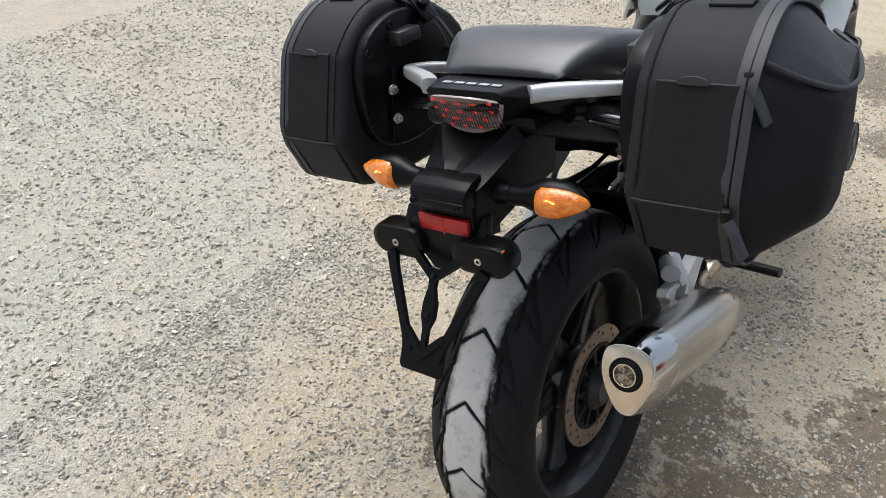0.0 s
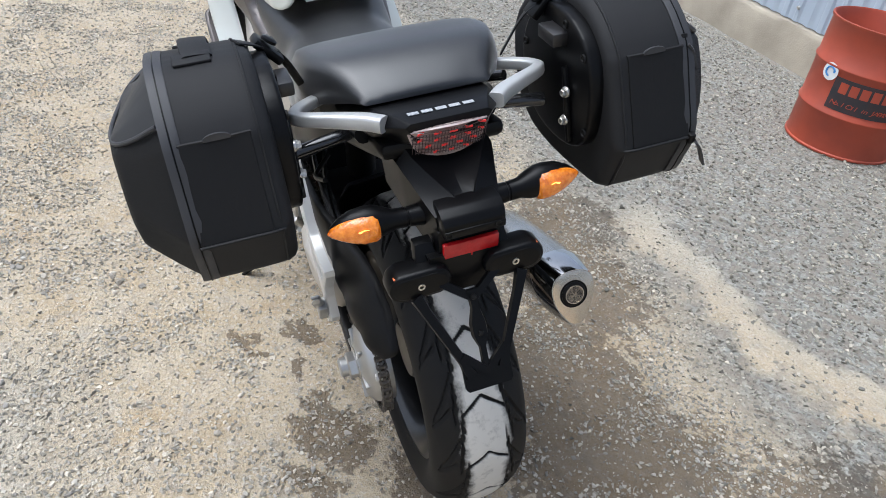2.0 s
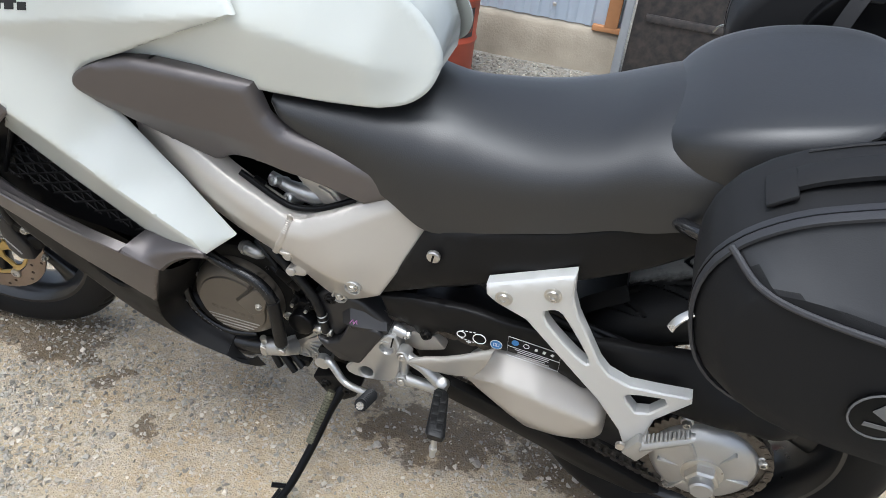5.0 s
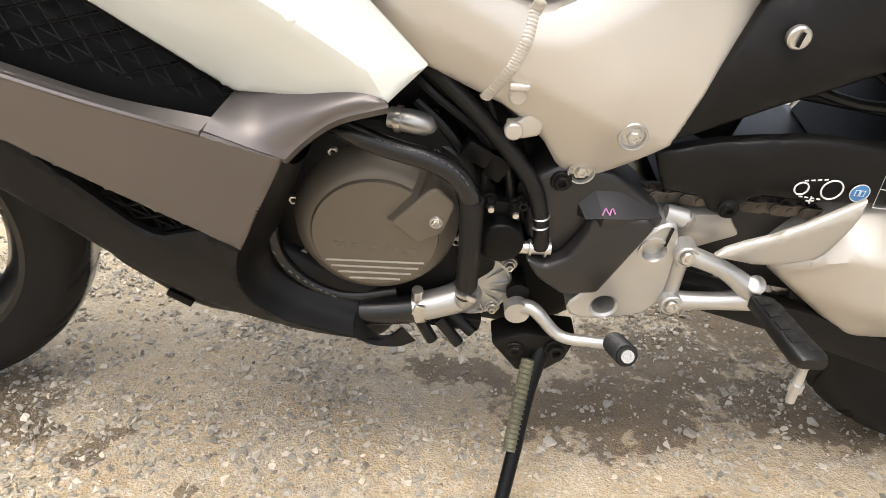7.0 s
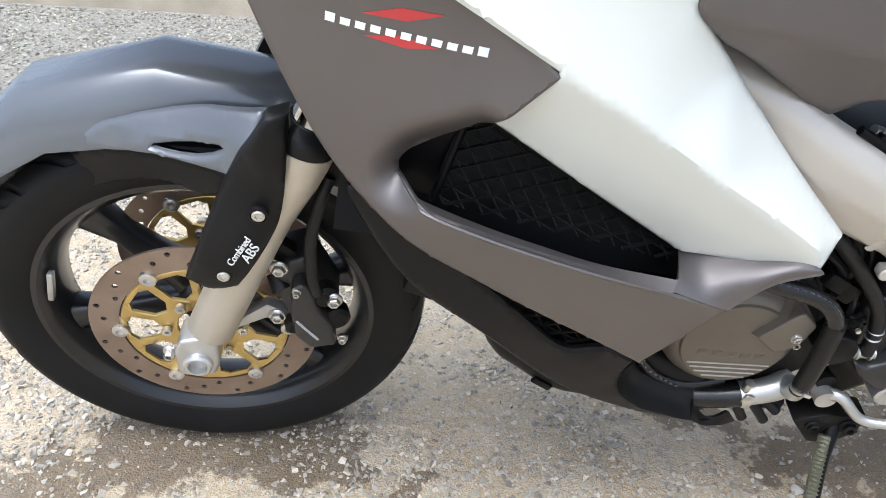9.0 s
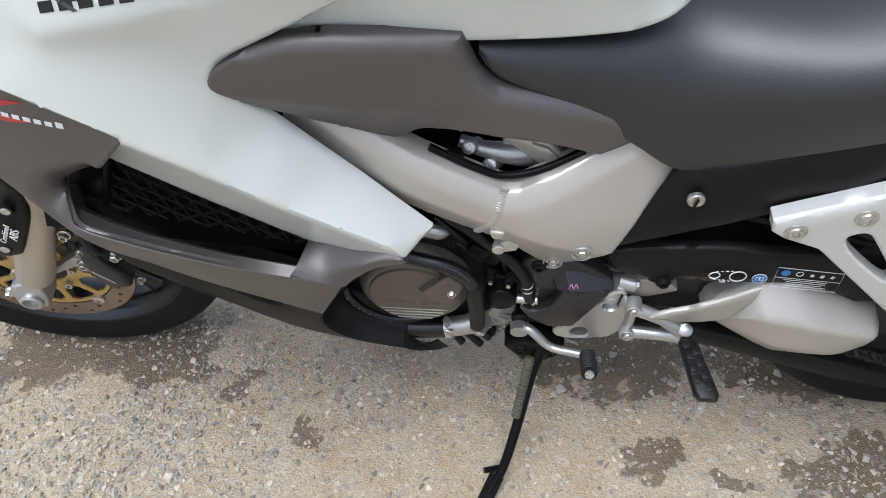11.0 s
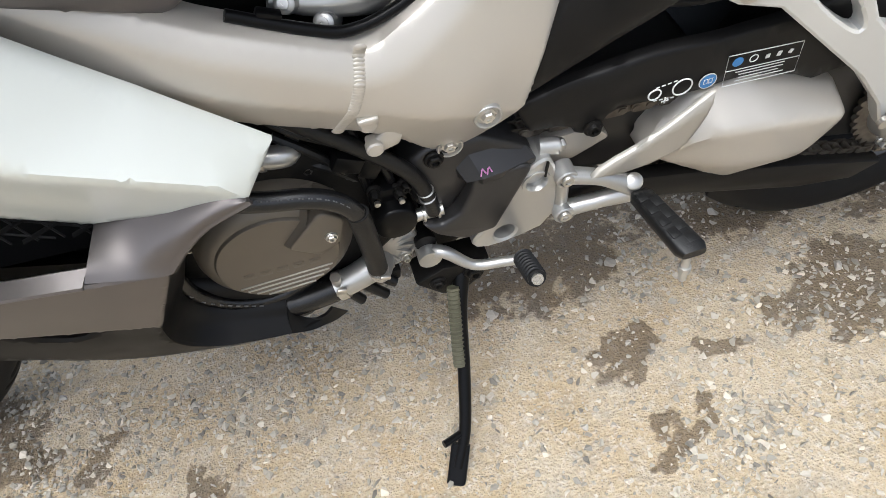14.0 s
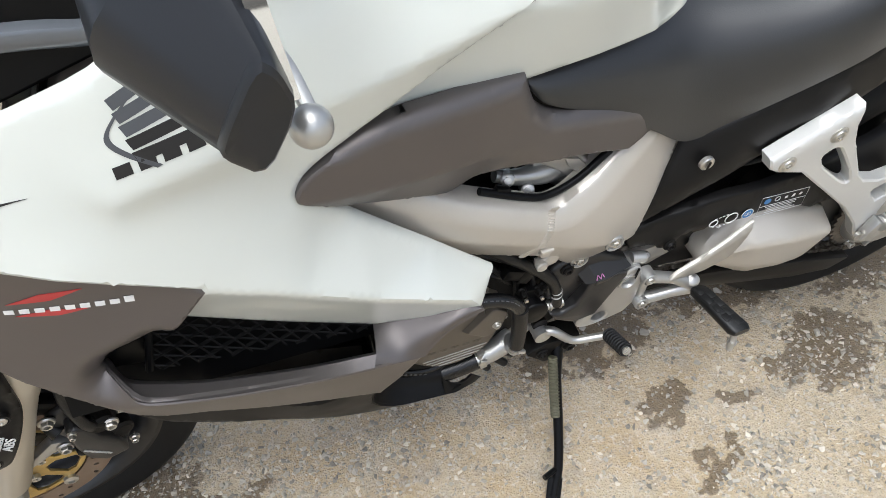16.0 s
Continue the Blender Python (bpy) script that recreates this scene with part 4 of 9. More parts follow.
def rim(parent, center, tyre_rim, width, spokes, material, label, hub_r, broad=1.0):
    c = center
    half = width / 2
    prof = [(tyre_rim - 0.012, -half * 0.80), (tyre_rim + 0.010, -half * 0.92), (tyre_rim + 0.010, -half), (tyre_rim - 0.004, -half), (tyre_rim - 0.012, -half * 0.86),
            (tyre_rim - 0.024, -half * 0.5), (tyre_rim - 0.027, 0), (tyre_rim - 0.024, half * 0.5), (tyre_rim - 0.012, half * 0.86), (tyre_rim - 0.004, half),
            (tyre_rim + 0.010, half), (tyre_rim + 0.010, half * 0.92), (tyre_rim - 0.012, half * 0.80), (tyre_rim - 0.012, -half * 0.80)]
    bm = bmesh.new()
    seg = 64
    rings = [[bm.verts.new((c[0] + r * math.sin(2 * math.pi * k / seg), c[1] + h, c[2] + r * math.cos(2 * math.pi * k / seg))) for k in range(seg)] for r, h in prof[:-1]]
    for i in range(len(rings)):
        p, q = rings[i], rings[(i + 1) % len(rings)]
        for k in range(seg):
            bm.faces.new((p[k], p[(k + 1) % seg], q[(k + 1) % seg], q[k]))
    ob = part("rim", bm, material, parent, label)
    for k in range(spokes):
        a = 2 * math.pi * (k + 0.3) / spokes
        d = Vector((math.sin(a), 0, math.cos(a)))
        t = Vector((math.cos(a), 0, -math.sin(a)))
        secs = []
        for f, w, h in ((0.0, 0.026, 0.030), (0.35, 0.018, 0.022), (0.7, 0.015, 0.018), (1.0, 0.026, 0.024)):
            r = hub_r * 0.7 + (tyre_rim - 0.022 - hub_r * 0.7) * f
            m = Vector(c) + d * r
            secs.append([m + t * (broad * w * math.copysign(abs(math.cos(u)) ** 0.6, math.cos(u))) + Vector((0, h * math.copysign(abs(math.sin(u)) ** 0.6, math.sin(u)), 0)) for u in [2 * math.pi * j / 14 for j in range(14)]])
        part("spoke", loft(secs), material, ob)
    part("hub", lathe([(hub_r * 0.8, -half * 0.75), (hub_r, -half * 0.5), (hub_r * 0.85, 0), (hub_r, half * 0.5), (hub_r * 0.8, half * 0.75)], c, (0, 1, 0), 40), material, ob)
    return ob


def disc(parent, center, y, outer, inner, gold=True):
    """A drilled floating brake disc with its carrier and bobbins."""
    cx, cz = center[0], center[2]
    holes = []
    for k in range(36):
        a = 2 * math.pi * k / 36
        r = inner + (outer - inner) * (0.24 + 0.26 * (k % 3))
        holes.append(circle(cx + r * math.sin(a), cz + r * math.cos(a), 0.0040, 8))
    loop = circle(cx, cz, outer, 90)
    bm = sheet(loop, y, 0.004, 0.02, 0.0, [circle(cx, cz, inner, 60)] + holes, 0.03)
    ob = part("brake_disc", bm, ROTOR, parent, "drilled steel brake disc with a gold carrier" if gold else "drilled steel brake disc", 30)
    windows = []
    for k in range(10):
        a0 = 2 * math.pi * k / 10
        pts = []
        for da, r in ((0.08, 0.60), (0.06, 0.86), (0.18, 0.92), (0.44, 0.92), (0.56, 0.86), (0.54, 0.60), (0.31, 0.50)):
            pts.append((cx + inner * r * math.sin(a0 + da), cz + inner * r * math.cos(a0 + da)))
        windows.append(pts)
    car = sheet(circle(cx, cz, inner * 0.985, 60), y + 0.001, 0.004, 0.02, 0.0012, windows + [circle(cx, cz, inner * 0.33, 24)], 0.015)
    part("carrier", car, GOLD if gold else DARKMETAL, ob, "gold anodised disc carrier" if gold else "")
    for k in range(6):
        a = 2 * math.pi * (k + 0.5) / 6
        part("bobbin", lathe([(0.011, -0.003), (0.011, 0.004), (0.008, 0.006), (0.005, 0.006), (0.005, 0.002), (0, 0.002)], (cx + inner * math.sin(a), y, cz + inner * math.cos(a)), (0, -1, 0), 16), BOLT, ob)
        part("carrier_bolt", lathe([(0.007, 0), (0.007, 0.007), (0.003, 0.007), (0.003, 0.003), (0, 0.003)], (cx + inner * 0.45 * math.sin(a), y, cz + inner * 0.45 * math.cos(a)), (0, -1, 0), 12), BOLT, ob)
    return ob


# rear wheel
rear_wheel = new("rear_wheel")
rear_wheel.parent = bike
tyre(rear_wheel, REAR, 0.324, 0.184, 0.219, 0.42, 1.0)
rim(rear_wheel, REAR, 0.219, 0.15, 5, RIMBLACK, "satin black cast rim", 0.07, 1.55)
disc(rear_wheel, REAR, 0.074, 0.118, 0.085, False)
# front wheel and fork, steered slightly to the stand's side
FRONT_RISE = 0.012
STEER = Matrix.Translation((-1.447, 0, 0.316)) @ Matrix.Rotation(radians(6.0), 4, Vector((0.425, 0, 0.905))) @ Matrix.Translation((1.433, 0, -0.316))
STEER_UP = STEER @ Matrix.Translation((0, 0, FRONT_RISE))
front_wheel = new("front_wheel")
front_wheel.parent = bike
front_wheel.matrix_basis = STEER
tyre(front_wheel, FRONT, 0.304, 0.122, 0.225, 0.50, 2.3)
rim(front_wheel, FRONT, 0.225, 0.10, 6, RIMBLACK, "satin black cast rim", 0.045)
disc(front_wheel, FRONT, -0.076, 0.150, 0.112)
disc(front_wheel, FRONT, 0.072, 0.150, 0.112)
part("wheel_weight", box((FRONT.x - 0.196, -0.045, FRONT.z + 0.055), (0.008, 0.012, 0.05), (0, 14, 0), 0.002), SILVER, front_wheel)

# fork legs, guards and front mudguard
axis_f = (V(-1.290, 0, 0.680) - V(-1.466, 0, 0.305)).normalized()
for side in (-1, 1):
    y = 0.113 * side
    a = V(-1.466, y, 0.305)
    leg = part("fork_leg", lathe([(0.020, 0.030), (0.030, 0.045), (0.030, 0.22), (0.031, 0.26), (0.034, 0.290), (0.0375, 0.318), (0.0385, 0.345), (0.0385, 0.368)], a, axis_f, 28), FORK, bike, "bronze-painted fork leg")
    leg.matrix_basis = STEER_UP
    part("dust_seal", lathe([(0.0375, 0.368), (0.037, 0.380), (0.033, 0.387), (0.024, 0.394)], a, axis_f, 28), RUBBER, leg)
    part("stanchion", lathe([(0.0215, 0.37), (0.0215, 0.85)], a, axis_f, 24), POLISH, leg, "polished fork stanchion")
    y0_, y1_ = sorted((y - 0.020 * side, y + 0.026 * side))
    part("axle_clamp", prism([(a.x + dx, a.z + dz) for dx, dz in ((-0.030, -0.020), (-0.027, 0.020), (-0.018, 0.040), (0.022, 0.048), (0.030, 0.034), (0.026, -0.006), (0.018, -0.026), (-0.022, -0.028))], y0_, y1_, 0.005, 3), SILVER, leg, "bare alloy axle clamp")
    part("axle_end", lathe([(0.019, 0.024), (0.019, 0.032), (0.016, 0.035), (0.0125, 0.035), (0.0115, 0.018), (0, 0.018)], a, (0, side, 0), 28), SILVER, leg, "bare alloy hollow axle end")
    part("clamp_bolt", hexbolt(a + V(-0.037, 0.012 * side, 0.008), 0.007, 0.012, (0, side, 0)), BOLT, leg)
fg = [(-1.337, 0.690, -0.158, 1), (-1.316, 0.692, -0.150, 1), (-1.330, 0.578, -0.158), (-1.348, 0.535, -0.160), (-1.392, 0.466, -0.160, 1), (-1.424, 0.458, -0.158), (-1.452, 0.470, -0.150, 1), (-1.405, 0.575, -0.146), (-1.374, 0.632, -0.146)]
guard = panel("fork_guard", fg, [(-1.372, 0.55, -0.166), (-1.41, 0.49, -0.166), (-1.345, 0.64, -0.162)], COWL, bike, "matt charcoal fork guard with white lettering", 0.02, 0.012)
for x, z in ((-1.3555, 0.578), (-1.4035, 0.490)):
    part("bolt_recess", lathe([(0.0105, -0.004), (0.0105, 0.0006), (0.0085, 0.0012), (0.0078, -0.001), (0, -0.001)], (x, -0.166, z), (0, -1, 0), 24), COWL, guard)
    part("guard_bolt", lathe([(0.0072, 0), (0.0072, 0.0014), (0.0060, 0.0026), (0.0030, 0.0028), (0.0026, 0.0012), (0, 0.0012)], (x, -0.166, z), (0, -1, 0), 20), BOLT, guard)
tilt = pose(0, 0, 0, 90, 0, 0)
letters("Combined", 0.0118, Matrix.Translation((-1.3785, -0.1690, 0.5275)) @ pose(0, 0, 0, 0, -57, 0) @ tilt, STICKWHITE, guard, "lettering", 0.92, 0.2, 0.0006)
letters("ABS", 0.0165, Matrix.Translation((-1.3655, -0.1690, 0.5235)) @ pose(0, 0, 0, 0, -57, 0) @ tilt, STICKWHITE, guard, "lettering", 1.0, 0.2, 0.0006)
guard.matrix_basis = STEER_UP
mirrored(guard).matrix_basis = STEER_UP

secs = []
for ang, w, drop in ((-72, 0.030, 0.0), (-62, 0.055, 0.01), (-45, 0.066, 0.03), (-25, 0.070, 0.05), (0, 0.072, 0.065), (22, 0.070, 0.07), (40, 0.066, 0.06), (58, 0.060, 0.045)):
    r = 0.345 + (0.012 if -40 < ang < 30 else 0.0)
    u = V(math.sin(radians(ang)), 0, math.cos(radians(ang)))
    c = V(FRONT.x, 0, FRONT.z)
    sec = []
    for k in range(13):
        t = -1 + 2 * k / 12
        h = r - drop * max(0, abs(t) - 0.45) ** 1.3 * 2.2 + 0.010 * math.cos(t * 1.5)
        sec.append(c + u * h + V(0, w * math.copysign(abs(t) ** 0.85, t), 0))
    inner = [p - u * 0.004 for p in reversed(sec)]
    secs.append(sec + inner)
mg = part("front_mudguard", loft(secs), MUDGUARD, bike, "slate grey plastic front mudguard", 40)
mg.matrix_basis = STEER_UP
# the mudguard's flanks: a pale upper with a vent slot over a dark skirt
SLOT = [(p[0], p[1]) for p in chaikin([(-1.486, 0.6195, 0), (-1.440, 0.630, 0), (-1.386, 0.634, 0), (-1.416, 0.6185, 0), (-1.455, 0.6165, 0)], 1)]
stay = panel("stay", [(-1.575, 0.612, -0.090), (-1.52, 0.640, -0.088), (-1.43, 0.662, -0.092), (-1.350, 0.672, -0.110, 1), (-1.364, 0.640, -0.134), (-1.385, 0.606, -0.138, 1), (-1.441, 0.611, -0.122), (-1.488, 0.613, -0.110), (-1.550, 0.602, -0.096, 1)], [], MUDGUARD, mg, "", 0.005, 0.010, 0.003, 1, [SLOT])
skirt = panel("skirt", [(-1.552, 0.603, -0.092), (-1.488, 0.611, -0.104), (-1.441, 0.608, -0.114), (-1.384, 0.603, -0.132, 1), (-1.402, 0.576, -0.126), (-1.433, 0.557, -0.112), (-1.470, 0.568, -0.100), (-1.523, 0.559, -0.090), (-1.570, 0.538, -0.080, 1), (-1.585, 0.585, -0.080, 1)], [], COWL, mg, "matt black inner skirt", 0.005, 0.010)
slot_back = part("slot_back", prism([(-1.50, 0.612), (-1.44, 0.640), (-1.378, 0.642), (-1.40, 0.610)], -0.092, -0.084, 0.001), PLASTIC, mg)
for b in (stay, skirt, slot_back):
    b.matrix_basis = STEER_UP.inverted()
# caliper, bracket and brake hose
cal = part("brake_caliper", prism([(-1.352, 0.452), (-1.319, 0.462), (-1.298, 0.417), (-1.283, 0.378), (-1.292, 0.330), (-1.330, 0.322), (-1.352, 0.366), (-1.362, 0.421)], -0.108, -0.045, 0.008, 3), GREYCASE, bike, "black cast brake caliper with a pale brand mark")
part("caliper_face", prism([(-1.338, 0.432), (-1.324, 0.438), (-1.314, 0.428), (-1.308, 0.392), (-1.292, 0.362), (-1.288, 0.325), (-1.322, 0.320), (-1.340, 0.345), (-1.342, 0.385)], -0.132, -0.100, 0.006, 3), GREYCASE, cal)
for c, r in (((-1.302, -0.105, 0.405), 0.017), ((-1.290, -0.100, 0.360), 0.018), ((-1.345, -0.100, 0.345), 0.012)):
    part("piston_housing", lathe([(r, 0), (r, 0.016), (r - 0.005, 0.020), (0, 0.020)], c, (0.25, -1, 0), 24), DARKMETAL, cal)
part("bracket", prism([(-1.425, 0.340), (-1.375, 0.376), (-1.350, 0.362), (-1.352, 0.346), (-1.378, 0.350), (-1.43, 0.325)], -0.104, -0.086, 0.003), SILVER, cal)
for p, r in (((-1.352, -0.112, 0.448), 0.0085), ((-1.363, -0.106, 0.357), 0.0085), ((-1.281, -0.112, 0.318), 0.0055), ((-1.288, -0.122, 0.402), 0.0085), ((-1.331, -0.132, 0.428), 0.0045)):
    part("caliper_bolt", hexbolt(p, r, 0.008), BOLT, cal)
part("banjo", tube([(-1.288, -0.118, 0.402), (-1.302, -0.120, 0.412), (-1.310, -0.120, 0.425)], 0.007, 10, 4), DARKMETAL, cal)
part("slide_boot", tube([(-1.362, -0.095, 0.425), (-1.352, -0.108, 0.408)], [0.010, 0.013], 14, 3), RUBBER, cal)
part("caliper_hanger", prism([(-1.42, 0.47), (-1.36, 0.49), (-1.33, 0.462), (-1.34, 0.44), (-1.37, 0.455), (-1.41, 0.44)], -0.10, -0.080, 0.004), DARKMETAL, cal)
for k in range(6):
    part("brand_mark", box((-1.333 + 0.0040 * k, -0.1325, 0.372 - 0.0058 * k), (0.0090, 0.0008, 0.0034), (0, 62, 0), 0), PALEPRINT, cal)
cal.matrix_basis = STEER_UP
part("brake_hose", tube([(-1.289, -0.105, 0.590), (-1.300, -0.118, 0.560), (-1.312, -0.122, 0.510), (-1.313, -0.122, 0.450), (-1.310, -0.118, 0.425)], 0.0075, 10), RUBBER, bike)
part("hose_bracket", box((-1.282, -0.10, 0.592), (0.03, 0.006, 0.03), (0, 20, 0), 0.002), DARKMETAL, bike)

# ---- engine and what surrounds it ----
engine = part("engine_block", prism([(-1.02, 0.30), (-0.62, 0.24), (-0.54, 0.30), (-0.52, 0.42), (-0.60, 0.52), (-0.60, 0.64), (-0.95, 0.70), (-1.02, 0.52)], -0.10, 0.14, 0.02), DARKMETAL, bike, "dark engine castings")
part("crankcase", prism([(-0.92, 0.33), (-0.75, 0.30), (-0.68, 0.36), (-0.69, 0.47), (-0.75, 0.54), (-0.87, 0.54), (-0.93, 0.46)], -0.135, -0.09, 0.01), DARKMETAL, engine)
CC = (-0.810, 0.0, 0.430)
cover = part("clutch_cover", lathe([(0.084, 0.100), (0.084, 0.131), (0.0835, 0.142), (0.081, 0.151), (0.076, 0.159), (0.070, 0.1642), (0.0655, 0.1668), (0.0640, 0.1673), (0.0633, 0.1690), (0.0622, 0.1706), (0.060, 0.1710), (0.030, 0.1714), (0, 0.1714)], CC, (0, -1, 0), 72), ENGINE_BROWN, bike, "bronze-painted round clutch cover", 26)
part("cover_flange", lathe([(0.088, 0.095), (0.088, 0.126), (0.086, 0.129), (0.080, 0.129)], CC, (0, -1, 0), 64), ENGINE_BROWN, cover)
part("boss", prism([(-0.795, 0.454), (-0.758, 0.494), (-0.751, 0.495), (-0.735, 0.480), (-0.734, 0.474), (-0.742, 0.447), (-0.746, 0.442), (-0.765, 0.431), (-0.770, 0.432)], -0.181, -0.140, 0.003, 3), ENGINE_BROWN, cover)
part("boss_rib", loft([[V(-0.800, -0.170, 0.452), V(-0.795, -0.179, 0.455), V(-0.788, -0.170, 0.462)], [V(-0.776, -0.168, 0.482), V(-0.770, -0.1785, 0.482), V(-0.764, -0.170, 0.484)], [V(-0.764, -0.150, 0.508), V(-0.759, -0.160, 0.509), V(-0.752, -0.150, 0.508)]]), ENGINE_BROWN, cover, "", 50)
part("boss_bolt", hexbolt((-0.751, -0.181, 0.457), 0.0052, 0.005), BOLT, cover)
for k, dz in enumerate((0.0320, 0.0395, 0.0470, 0.0545)):
    w = math.sqrt(0.0618 ** 2 - dz ** 2) - 0.003
    part("cover_stripe", box((CC[0], -0.1712, CC[2] - dz), (2 * w, 0.0022, 0.0021), (0, 0, 0), 0.0007), SILVER, cover, "pale raised stripe")
for k in range(5):
    bar = part("brand_mark", box((-0.845 + 0.0172 * k, -0.1713, 0.4165 - 0.0011 * k), (0.0120, 0.0014, 0.0080), (0, 4, 0), 0.0006), ENGINE_BROWN, cover)
    part("mark_slot", box((-0.845 + 0.0172 * k, -0.17215, 0.4165 - 0.0011 * k), (0.0056, 0.0006, 0.0030), (0, 4, 0), 0), ENGINE_BROWN, bar)
for x, z in ((-0.853, 0.503), (-0.894, 0.445), (-0.888, 0.377), (-0.832, 0.335), (-0.727, 0.402)):
    part("bolt_boss", lathe([(0.0105, 0), (0.0105, 0.031), (0.0095, 0.033), (0, 0.033)], (x, -0.098, z), (0, -1, 0), 18), ENGINE_BROWN, cover)
    part("cover_bolt", hexbolt((x, -0.131, z), 0.0058, 0.008), BOLT, cover)
HOSE = [(-0.885, -0.150, 0.560), (-0.850, -0.168, 0.552), (-0.827, -0.178, 0.546), (-0.797, -0.181, 0.536), (-0.762, -0.183, 0.527), (-0.737, -0.185, 0.514), (-0.722, -0.186, 0.492), (-0.718, -0.186, 0.462), (-0.7165, -0.184, 0.425), (-0.716, -0.181, 0.385), (-0.716, -0.177, 0.364)]
hose = part("coolant_hose", tube(HOSE, 0.0100, 18, 8), HOSESKIN, bike, "thick black rubber coolant hose with faint print")
part("hose_sleeve", tube([(-0.7195, -0.186, 0.488), (-0.718, -0.186, 0.462), (-0.7165, -0.184, 0.425), (-0.716, -0.181, 0.380)], 0.0114, 18, 6), RUBBER, hose, "matt black outer sleeve")
part("hose_band", tube([(-0.716, -0.1795, 0.374), (-0.716, -0.1788, 0.370)], 0.0116, 18, 3), BOLT, hose)
part("band_screw", box((-0.711, -0.190, 0.3705), (0.012, 0.006, 0.006), (0, 20, 0), 0.0015), BOLT, hose)
HP = catmull([V(*p) for p in HOSE], 12)
for k in range(30, 66):
    if k % 6 in (0, 3):
        continue
    a, b_ = HP[k], HP[k + 1]
    d = (b_ - a).normalized()
    up = V(0, -0.62, 0.78)
    m = Matrix.Translation(a + (up - up.dot(d) * d).normalized() * 0.0100) @ d.to_track_quat("X", "Z").to_matrix().to_4x4()
    bb = bmesh.new()
    bmesh.ops.create_cube(bb, size=1.0)
    bb.transform(m @ Matrix.Diagonal((0.0018, 0.0012, 0.0006, 1)))
    part("print_bar", bb, GREYTAB, hose)
part("lower_hose", tube([(-0.850, -0.146, 0.306), (-0.815, -0.149, 0.3105), (-0.790, -0.150, 0.314), (-0.758, -0.151, 0.3215)], 0.0168, 20), HOSESKIN, bike, "black rubber hose to the water pump")
overflow = part("overflow_hose", tube([(-0.918, -0.135, 0.49), (-0.917, -0.148, 0.425), (-0.911, -0.150, 0.384), (-0.890, -0.150, 0.354), (-0.862, -0.149, 0.336), (-0.832, -0.146, 0.329), (-0.789, -0.138, 0.332)], 0.0078, 14), HOSESKIN, bike, "thin black hose with pale print")
for k in range(9):
    f = k / 8
    part("print_bar", box((-0.914 + 0.060 * f, -0.1575, 0.392 - 0.056 * f ** 0.6), (0.0045, 0.0008, 0.0018), (0, 60 - 34 * f, 0), 0), GREYTAB, overflow)
clamp = part("hose_clamp", tube([(-0.767, -0.1508, 0.3195), (-0.757, -0.151, 0.322)], 0.0182, 22), BOLT, bike, "bright steel hose clamp")
part("clamp_screw", lathe([(0.0052, 0), (0.0052, 0.016), (0.0062, 0.016), (0.0062, 0.020), (0, 0.020)], (-0.765, -0.157, 0.333), (0, -0.15, 1), 10), BOLT, clamp)
part("clamp_tongue", box((-0.764, -0.166, 0.327), (0.011, 0.004, 0.022), (12, 14, 0), 0.0012), BOLT, clamp)
PC = V(-0.704, 0, 0.336)
pump = part("water_pump", lathe([(0.0445, 0.085), (0.0445, 0.125), (0.0430, 0.1285), (0.0405, 0.1285), (0.0390, 0.1245), (0.030, 0.1250), (0.016, 0.1300), (0, 0.1310)], PC, (0, -1, 0), 40), SILVER, bike, "bare webbed alloy water pump cover", 24)
part("pump_inlet", tube([(-0.760, -0.151, 0.3215), (-0.740, -0.1505, 0.328), (-0.722, -0.148, 0.334), (-0.706, -0.140, 0.338)], [0.0163, 0.0165, 0.0172, 0.0195], 20, 6), SILVER, pump)
part("pump_outlet", tube([(-0.716, -0.177, 0.366), (-0.714, -0.170, 0.352), (-0.710, -0.15, 0.342)], [0.0108, 0.0120, 0.0150], 18, 5), SILVER, pump)
for a in (8, 35, 62, 92, 120, 208, 236, 264, 292, 322, 345):
    t = radians(a)
    part("pump_rib", box(PC + V(0.0265 * math.cos(t), -0.1268, 0.0265 * math.sin(t)), (0.0285, 0.0060, 0.0020), (0, -a, 0), 0.0006), SILVER, pump)
for x, z in ((-0.666, 0.366), (-0.679, 0.303), (-0.720, 0.294), (-0.742, 0.355), (-0.705, 0.380)):
    part("pump_lobe", lathe([(0.0092, 0.085), (0.0092, 0.1255), (0.0080, 0.127), (0, 0.127)], (x, 0, z), (0, -1, 0), 16), SILVER, pump)
    part("pump_bolt", hexbolt((x, -0.127, z), 0.0050, 0.0075), BOLT, pump)
part("drain_plug", hexbolt((-0.745, -0.125, 0.286), 0.0062, 0.010), BOLT, pump)
cap = part("sensor_cap", lathe([(0.0235, 0.10), (0.0235, 0.163), (0.0225, 0.1655), (0.0205, 0.1668), (0, 0.1668)], (-0.684, 0, 0.423), (0, -1, 0), 36), PLASTIC, bike, "round matt black cap")
part("cap_tab", prism([(-0.706, 0.436), (-0.700, 0.462), (-0.690, 0.464), (-0.672, 0.462), (-0.664, 0.440)], -0.150, -0.10, 0.003), PLASTIC, cap)
for x, z in ((-0.698, 0.463), (-0.673, 0.457)):
    part("cap_bolt", hexbolt((x, -0.146, z), 0.0058, 0.013), DARKMETAL, cap)
    part("cap_bolt_tip", lathe([(0.0032, 0), (0.0032, 0.004), (0, 0.0045)], (x, -0.161, z), (0, -1, 0), 10), BOLT, cap)
